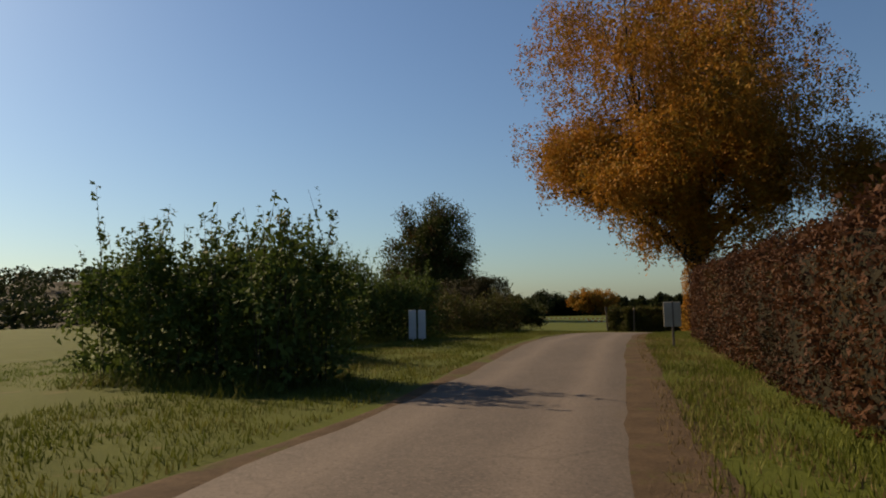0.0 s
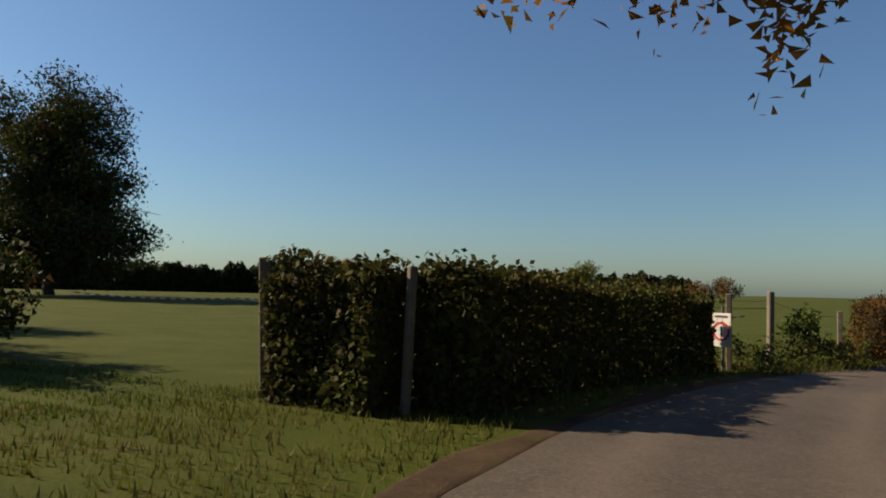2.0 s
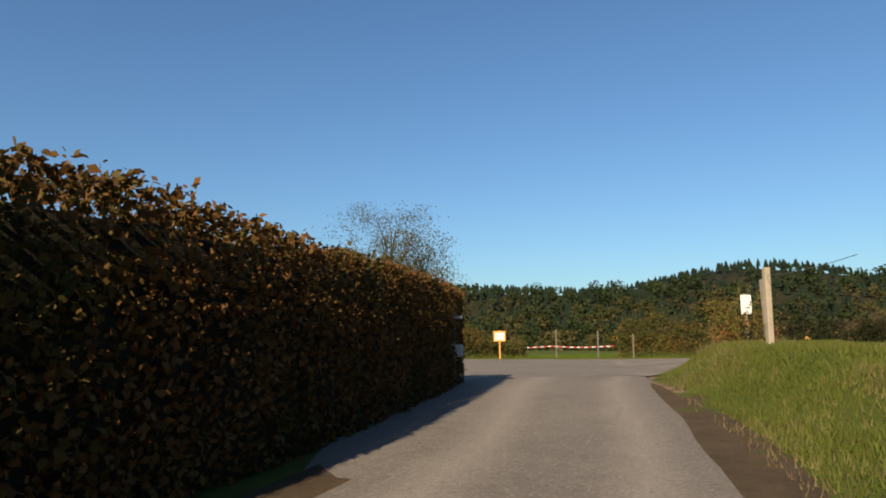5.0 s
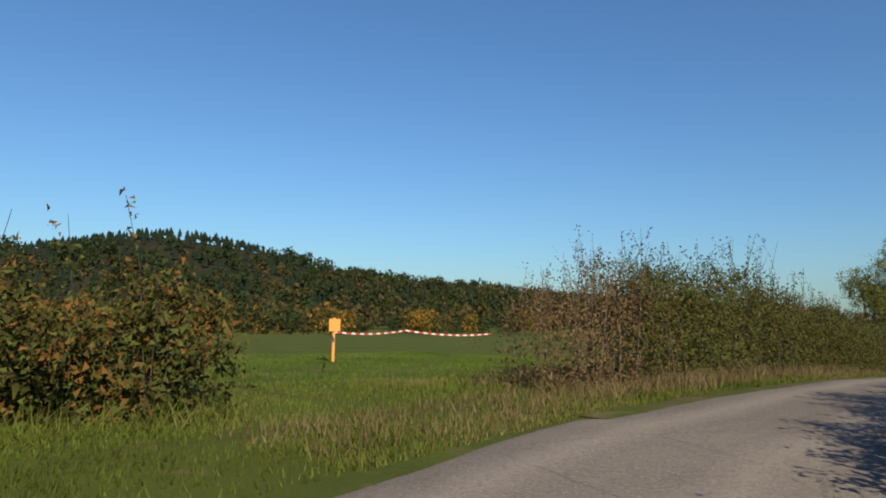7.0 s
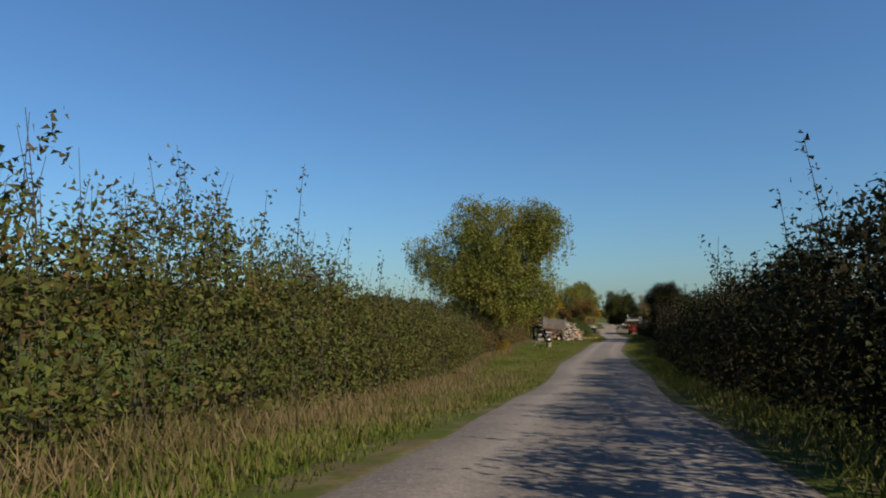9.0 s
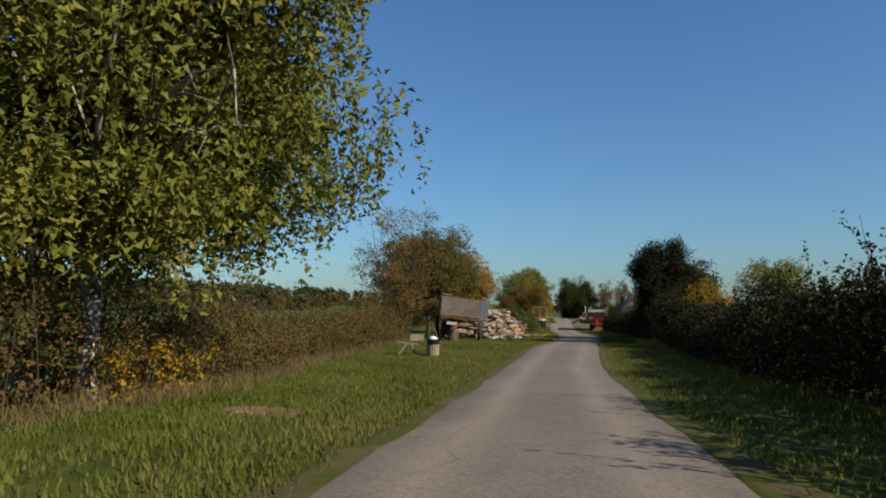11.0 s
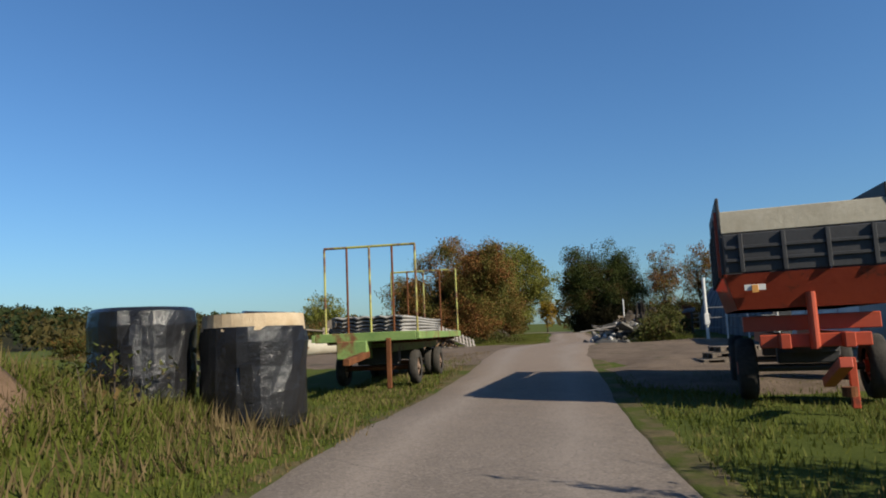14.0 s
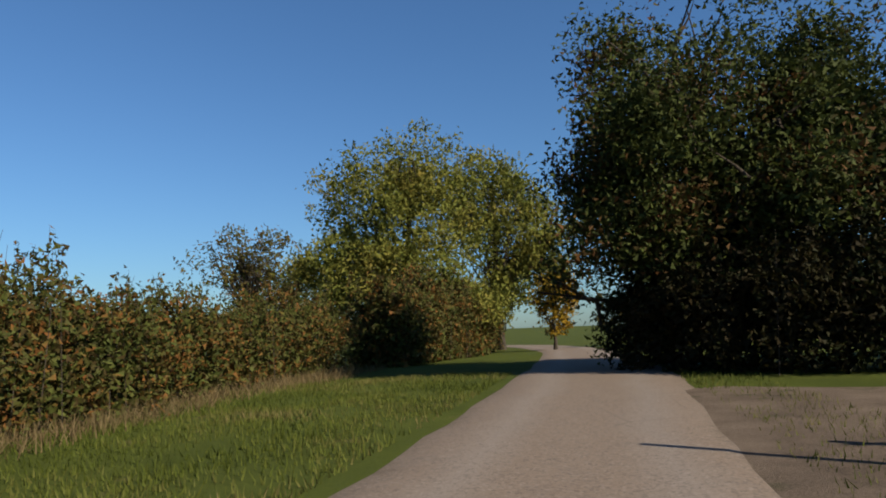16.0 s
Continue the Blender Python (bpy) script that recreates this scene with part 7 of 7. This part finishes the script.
for k in range(26):
    x, y = HX - 0.4 + rng.normal() * 1.6, HY - 1.1 + rng.normal() * 0.35
    ob = part("board", box(rng.uniform(0.5, 1.2), rng.uniform(0.08, 0.16), 0.035, Matrix(), 0.004), M["old_wood"] if k % 3 else M["bleached"])
    ob.matrix_world = pose(x, y, gz(x, y) + 0.06, rng.normal(0, 6), rng.normal(0, 5), rng.normal(60, 45))
    tagged(ob, "loose weathered board in a heap of scrap wood", "board", "scrap boards")

# land roller with a rail fence behind
root = thing("land_roller", on(-20.4, 114.6, 78), "pale yellow cylindrical land roller lying on the ground", "roller")
part("drum", cyl(0.42, 0.42, 4.2, pose(0, 0, 0.42, 0, 90, 0), 26), M["cream_paint"], root, "pale yellow drum", True)
for sx in (-1, 1):
    part("end_frame", box(0.08, 0.9, 0.1, pose(sx * 2.2, 0, 0.42), 0.01), M["rust"], root)
RAIL = [(-20.2, 110.4), (-21.6, 114.0), (-22.4, 118.2), (-22.8, 119.6)]
for k, (px, py) in enumerate(RAIL):
    post("fence_post", px, py, 1.55, 0.17, "pale_wood", "stout wooden fence post beside the yard", (0, 0), 10 * k, "posts of the yard fence")
for a0, b0 in zip(RAIL[:-1], RAIL[1:]):
    line_between("fence_rail", [zf(*a0, 1.35), zf(*b0, 1.35)], 0.055, "old_wood", "round wooden rail of the yard fence", "rail", 0.0, 8)


# ---- barn, tarpaulin and gates ----
def arched_hall(name, cx, y0, y1, half, height, mat, label, ribs, turn=0.0, base=0.0):
    """A long hall with a curved roof; sheets stand a little proud of one another."""
    root = thing(name, on(cx, y0, turn), label, "barn")
    ln = y1 - y0
    n = 22
    bays = max(3, int(ln / 2.0))
    for k in range(bays):
        rows = []
        lift = 0.03 * (k % 2)
        for y in (k * ln / bays - 0.05, (k + 1) * ln / bays + 0.05):
            rows.append([((half + lift) * -math.cos(math.pi * j / n), y, base + (height + lift) * math.sin(math.pi * j / n) ** 0.85) for j in range(n + 1)])
        v = np.array(rows[0] + rows[1])
        inner = v * [0.99, 1, 0.99]
        m = n + 1
        f = [[j, j + 1, m + j + 1, m + j] for j in range(n)]
        f += [[2 * m + j + 1, 2 * m + j, 3 * m + j, 3 * m + j + 1] for j in range(n)]
        f += [[j + 1, j, 2 * m + j, 2 * m + j + 1] for j in range(n)] + [[m + j, m + j + 1, 3 * m + j + 1, 3 * m + j] for j in range(n)]
        part("roof_sheet", mesh_data("roof_sheet", np.vstack([v, inner]), np.array(f)), M[mat], root, smooth=False)
    for y in (0.1, ln - 0.1):
        bm = bmesh.new()
        pts = [bm.verts.new((0.985 * half * -math.cos(math.pi * j / n), y, base + 0.985 * height * math.sin(math.pi * j / n) ** 0.85)) for j in range(n + 1)]
        fc = bm.faces.new(pts)
        bmesh.ops.solidify(bm, geom=[fc], thickness=0.08)
        part("end_wall", bm, M[ribs], root)
    return root


arched_hall("barn", 8.3, 115, 150.5, 6.6, 6.3, "barn_sheet", "long curved-roof barn of weathered grey-blue sheeting", "barn_sheet", 1)
arched_hall("tarpaulin_stack", 11.4, 97.5, 107, 6.0, 6.0, "tarp", "large stack under a blue-grey tarpaulin", "tarp", 3)
arched_hall("poly_tunnel", 4.2, 104, 112.2, 1.9, 3.9, "white", "white ribbed tunnel with a rounded roof", "white", 2)
ob = part("chimney_pipe", cyl(0.45, 0.45, 2.4, pose(0, 0, 0), 16), M["rust"])
ob.matrix_world = pose(-0.2, 145.5, gz(-0.2, 145.5) + 1.1)
tagged(ob, "short rusty steel drum standing beside the barn", "drum")
root = thing("yard_gate", on(-1.2, 113.3, 8), "white metal gate with tall posts at the barn entrance", "gate")
for x, h in ((0, 2.75), (0.85, 1.7), (1.75, 1.9), (3.0, 1.7)):
    part("post", cyl(0.07 if x == 0 else 0.04, 0.07 if x == 0 else 0.04, h, pose(x, 0, h / 2), 10), M["white"], root)
for k in range(3):
    part("rail", cyl(0.025, 0.025, 3.0, pose(1.5, 0, 0.5 + 0.45 * k, 0, 90, 0), 8), M["wire"], root)
part("collar", box(0.2, 0.2, 0.5, pose(0, 0, 0.9), 0.01), M["white"], root)
heap("rubble_mound", -5.2, 117.6, 1.5, 2.8, 0.6, "rubble", "grey heap of broken concrete and boards", "rubble", 45, rough=0.3, rings=20, spokes=70)
thicket("weeds", [(-3.4, 113.6), (-3.0, 117.4), (-2.2, 121.0)], 2.0, [0.8, 1.5, 1.7], "l_hedge_mixed", "dark weeds and shrubs between the rubble and the barn", 90, 0.08, 34, 0.6, (0.1, 0.5), category="weeds", bottom="grass")

# rubble heaps and the steel rail
heap("rubble_mound", -5.0, 124.2, 1.9, 4.6, 1.05, "dark_earth", "heap of grey rubble and broken stones beside the road", "rubble", 35, rough=0.16)
heap("rubble_mound", -4.0, 139.0, 3.2, 6.4, 1.7, "dark_earth", "dark heap of loose earth and stones", "rubble", 36, rough=0.3, rings=26, spokes=90)
rng = np.random.default_rng(37)
stones = []
for k in range(8):
    bm = bmesh.new()
    bmesh.ops.create_icosphere(bm, subdivisions=1, radius=0.5)
    sc = rng.uniform(0.5, 1.0, 3)
    for v in bm.verts:
        v.co = Vector((v.co.x * sc[0], v.co.y * sc[1], v.co.z * sc[2])) * (1 + 0.22 * rng.normal())
    me = bpy.data.meshes.new("stone")
    bm.to_mesh(me)
    bm.free()
    me.materials.append(M["white_rubble"] if k < 5 else M["rubble"])
    stones.append(me)
for k in range(288):
    if k >= 228:
        x, y = -4.8 + rng.normal() * 1.3, 138.2 + rng.normal() * 2.8
        top = 1.7 * max(0, 1 - ((x + 4.0) / 3.2) ** 2 - ((y - 139.0) / 6.4) ** 2)
        s0 = rng.uniform(0.06, 0.22)
    elif k < 180:
        x, y = -5.2 + rng.normal() * 0.9, 123.0 + rng.normal() * 2.6
        top = 1.05 * max(0, 1 - ((x + 5.0) / 2.0) ** 2 - ((y - 124.2) / 5.0) ** 2)
        s0 = rng.uniform(0.14, 0.46)
    else:
        x, y = -5.4 + rng.normal() * 0.7, 129.3 + rng.normal() * 1.3
        top = 0.75 * max(0, 1 - ((x + 4.6) / 1.7) ** 2 - ((y - 129.3) / 2.6) ** 2)
        s0 = rng.uniform(0.2, 0.6)
    if x < -7.2 - 0.006 * (y - 124) ** 2:
        continue
    m = pose(x, y, gz(x, y) + top * 0.97 + 0.05, rng.uniform(0, 360), rng.uniform(0, 360), rng.uniform(0, 360)) @ Matrix.Diagonal((s0, s0, s0, 1))
    lay("stone", stones[rng.integers(8)], m, "broken pale stone in a rubble heap", "stone", "stones in the rubble")
clods = []
for k in range(700):
    a0, r = rng.uniform(0, 2 * math.pi), rng.uniform(0, 1) ** 0.5
    x, y = -4.0 + 3.1 * r * math.cos(a0), 139.0 + 6.2 * r * math.sin(a0)
    d = rng.normal(size=(6, 3))
    c0 = np.array([x, y, gz(x, y) + 1.7 * (1 - r**1.5) + 0.02])
    s0 = rng.uniform(0.05, 0.2)
    v = c0 + s0 * np.array([(1, 0, 0), (0, 1, 0), (-1, 0, 0), (0, -1, 0), (0, 0, 0.8), (0, 0, -0.8)]) * rng.uniform(0.6, 1.2, (6, 1))
    clods.append((v, np.array([[0, 1, 4], [1, 2, 4], [2, 3, 4], [3, 0, 4], [1, 0, 5], [2, 1, 5], [3, 2, 5], [0, 3, 5]])))
tagged(part("clods", mesh_data("clods", *joined(*clods)), M["dark_earth"]), "lumps of dark earth and stone on the heap", "rubble", kind="stuff")
for k in range(90):
    x, y = -5.1 + rng.normal() * 0.7, 117.4 + rng.normal() * 1.2
    s0 = rng.uniform(0.12, 0.42)
    top = 0.6 * max(0, 1 - ((x + 5.2) / 1.5) ** 2 - ((y - 117.6) / 2.8) ** 2)
    lay("stone", stones[rng.integers(8)], pose(x, y, gz(x, y) + top + 0.05, rng.uniform(0, 360), rng.uniform(0, 360), rng.uniform(0, 360)) @ Matrix.Diagonal((s0, s0, s0, 1)), "broken grey stone in a rubble heap by the gate", "stone", "stones in the rubble")
for k in range(7):
    ob = part("plank", box(rng.uniform(1.4, 2.6), 0.14, 0.04, Matrix(), 0.005), M["bleached"])
    ob.matrix_world = pose(-5.2 + 0.5 * rng.normal(), 117.2 + 0.9 * rng.normal(), gz(-5.2, 117.4) + 0.66 + 0.05 * (k % 3), rng.normal(0, 10), rng.normal(0, 9), rng.uniform(-40, 40))
    tagged(ob, "pale broken board lying on the rubble", "plank", "boards on the rubble")
for k in range(26):
    x, y = (-4.6 + rng.normal() * 0.8, 129.4 + rng.normal() * 1.4) if k < 14 else (-5.1 + rng.normal() * 0.6, 117.5 + rng.normal() * 1.1)
    ob = part("concrete_slab", box(rng.uniform(0.5, 1.1), rng.uniform(0.4, 0.8), 0.13, Matrix(), 0.02), M["rubble"])
    ob.matrix_world = pose(x, y, gz(x, y) + 0.25 + rng.uniform(0, 0.6), rng.normal(0, 22), rng.normal(0, 22), rng.uniform(0, 180))
    tagged(ob, "broken grey concrete slab in the rubble", "slab", "concrete slabs")
root = thing("crash_barrier", on(-5.9, 142.2, -50), "long blue-grey steel rail on posts above the rubble", "barrier")
part("rail", box(9.0, 0.06, 0.3, pose(4.4, 0, 1.55, 0, -3, 0), 0.03), M["barn_sheet"], root)
for x in (0.6, 3.2, 5.8, 8.4):
    part("post", box(0.12, 0.12, 1.7, pose(x, 0.1, 0.8), 0.01), M["dark_steel"], root)
ob = part("white_pole", cyl(0.06, 0.06, 3.2, pose(0, 0, 1.5), 10), M["white"])
ob.matrix_world = on(-5.7, 146.5)
tagged(ob, "tall white pole at the fence", "pole")
root = thing("paddock_fence", on(-6.2, 147.6, 14), "pale wooden paddock fence with three rails", "fence")
for k in range(6):
    part("post", box(0.1, 0.1, 1.7, pose(1.5 * k, 0, 0.8), 0.01), M["pale_wood"], root)
for k in range(3):
    part("rail", box(7.6, 0.04, 0.11, pose(3.7, -0.07, 0.75 + 0.38 * k), 0.006), M["pale_wood"], root)
for i, (bx, by, h) in enumerate([(-1.5, 158, 9.4), (2.2, 160, 9.2), (5.6, 159, 8.6)]):
    tree("plum_tree", bx, by, h, [(0, 0, h * 0.58, 2.2, 2.2, h * 0.42)], 520, 18, 0.11, "l_rust", "slender tree with reddish brown leaves behind the fence", 0.13, seed=110 + i, branches=34, spread=0.32)
tree("field_maple", -46, 166, 6.8, [(0, 0, 4, 3.4, 3.4, 2.8)], 300, 14, 0.2, "l_olive", "rounded tree standing alone in the field", 0.2, seed=115, branches=18, spread=0.5)
thicket("hedgerow", [(-24, 121), (-34, 124), (-52, 128)], 3.0, [1.6, 1.8, 1.7], "l_hedge_brown", "low brown hedgerow at the back of the yard", 50, 0.1, 97, 0.6, (0.2, 0.7))
thicket("mound_weeds", [(-19.2, 141.6), (-17.6, 141.9), (-16.4, 141.6)], 1.8, [0.9, 1.5, 0.9], "l_hedge_mixed", "weeds and dead stalks over a heap of earth and roots", 60, 0.06, 47, 1.5, (0.1, 0.4), core=0.2, category="weeds")
heap("weed_mound", -17.8, 142.4, 2.0, 1.9, 1.15, "dark_earth", "small weedy mound of earth on the verge", "mound", 38)

# ---- grass ----
LANE_N = LANE_P[(LANE_P[:, 1] < -2) & (LANE_P[:, 0] > 24)]
LANE_L = LANE_P[(LANE_P[:, 1] < -2) & (LANE_P[:, 0] > 46)]
MAIN_N = stretch(MAIN_P, -62, 158)
verge("grass_verge", LANE_N, 2.2, 4.8, 420, 0.04, 0.15, 0.0105, "grass", "rough green grass with dry leaves along the lane", 1)
verge("grass_verge", LANE_L, -7.0, -2.3, 260, 0.03, 0.12, 0.012, "grass", "rough green grass along the lane", 2)
MAIN_A, MAIN_B = stretch(MAIN_P, -62, 97), stretch(MAIN_P, 122, 160)
verge("grass_verge", stretch(MAIN_P, -30, 40), -9.2, -6.0, 240, 0.04, 0.13, 0.0125, "grass", "short green grass below the hedgerow", 31)
verge("grass_verge", stretch(MAIN_P, -66, -20), -3.4, -1.95, 420, 0.03, 0.10, 0.012, "grass", "short grass at the road edge", 32)
verge("dry_verge", stretch(MAIN_P, -66, -20), -4.2, -2.4, 160, 0.05, 0.22, 0.011, "dry_grass", "dry brown grass at the foot of the hedgerow", 33)
verge("grass_verge", MAIN_A, -6.6, -2.3, 290, 0.04, 0.12, 0.0155, "grass", "short green grass along the farm road", 3)
verge("grass_verge", stretch(MAIN_P, -84, -60), -8.0, -2.0, 330, 0.03, 0.09, 0.012, "grass", "short green grass beside the junction", 14)
verge("meadow_grass", LANE_P[(LANE_P[:, 1] < -30) & (LANE_P[:, 1] > -67)], -16, -6, 160, 0.03, 0.08, 0.016, "lawn", "short green meadow grass beside the lane", 15)
verge("grass_verge", MAIN_A, 1.75, 5.4, 200, 0.04, 0.12, 0.015, "grass", "short green grass along the farm road", 4)
verge("grass_verge", MAIN_B, -8.4, -2.05, 257, 0.04, 0.12, 0.0115, "grass", "short green grass beside the gravel track", 8)
verge("dry_verge", MAIN_A, -4.2, -2.2, 90, 0.03, 0.09, 0.0125, "dry_grass", "dry yellow grass and fallen leaves at the road edge", 5)
verge("dry_verge", LANE_N, 1.9, 3.4, 170, 0.03, 0.10, 0.0125, "dry_grass", "dry yellow grass and fallen leaves at the lane edge", 6)
verge("meadow_grass", stretch(MAIN_P, -86, -44), -18, -4.5, 230, 0.02, 0.07, 0.016, "lawn", "short green meadow grass beyond the verge", 7)
thicket("mound_weeds", [(-13.2, 130.5), (-15.4, 134.8), (-16.6, 139.0)], 2.8, [0.35, 0.5, 0.8], "l_hedge_mixed", "green weeds on a small earth mound", 130, 0.05, 199, 0.8, (0.1, 0.4), category="weeds", bottom="grass")
verge("grass_verge", MAIN_B, 1.9, 3.4, 124, 0.04, 0.12, 0.0115, "grass", "thin green grass beside the gravel track", 9)
thicket("weeds", [(-5.0, 134.5), (-4.4, 138), (-3.6, 142)], 2.6, [0.8, 1.9, 1.6], "l_dead", "dry weeds growing over the earth heap", 14, 0.05, 202, 0.8, (0.1, 0.4), core=0.0, category="weeds", bottom="")
verge("grass_verge", BANK_P[(BANK_P[:, 0] < 38) & (BANK_P[:, 0] > 9.8)], 0.02, 5.0, 330, 0.03, 0.14, 0.0135, "grass", "rough green grass on the bank inside the bend", 24)
verge("grass_verge", stretch(MAIN_P, 95, 104), -4.6, -2.4, 156, 0.04, 0.14, 0.01265, "grass", "short grass running out into the yard", 16)
verge("dry_verge", stretch(MAIN_P, 86, 108), -4.4, -2.2, 170, 0.03, 0.10, 0.0125, "dry_grass", "dry grass between the road and the yard", 34)
verge("grass_verge", stretch(MAIN_P, 120, 124), -6.0, -2.0, 124, 0.04, 0.12, 0.0115, "grass", "short grass at the edge of the yard", 18)
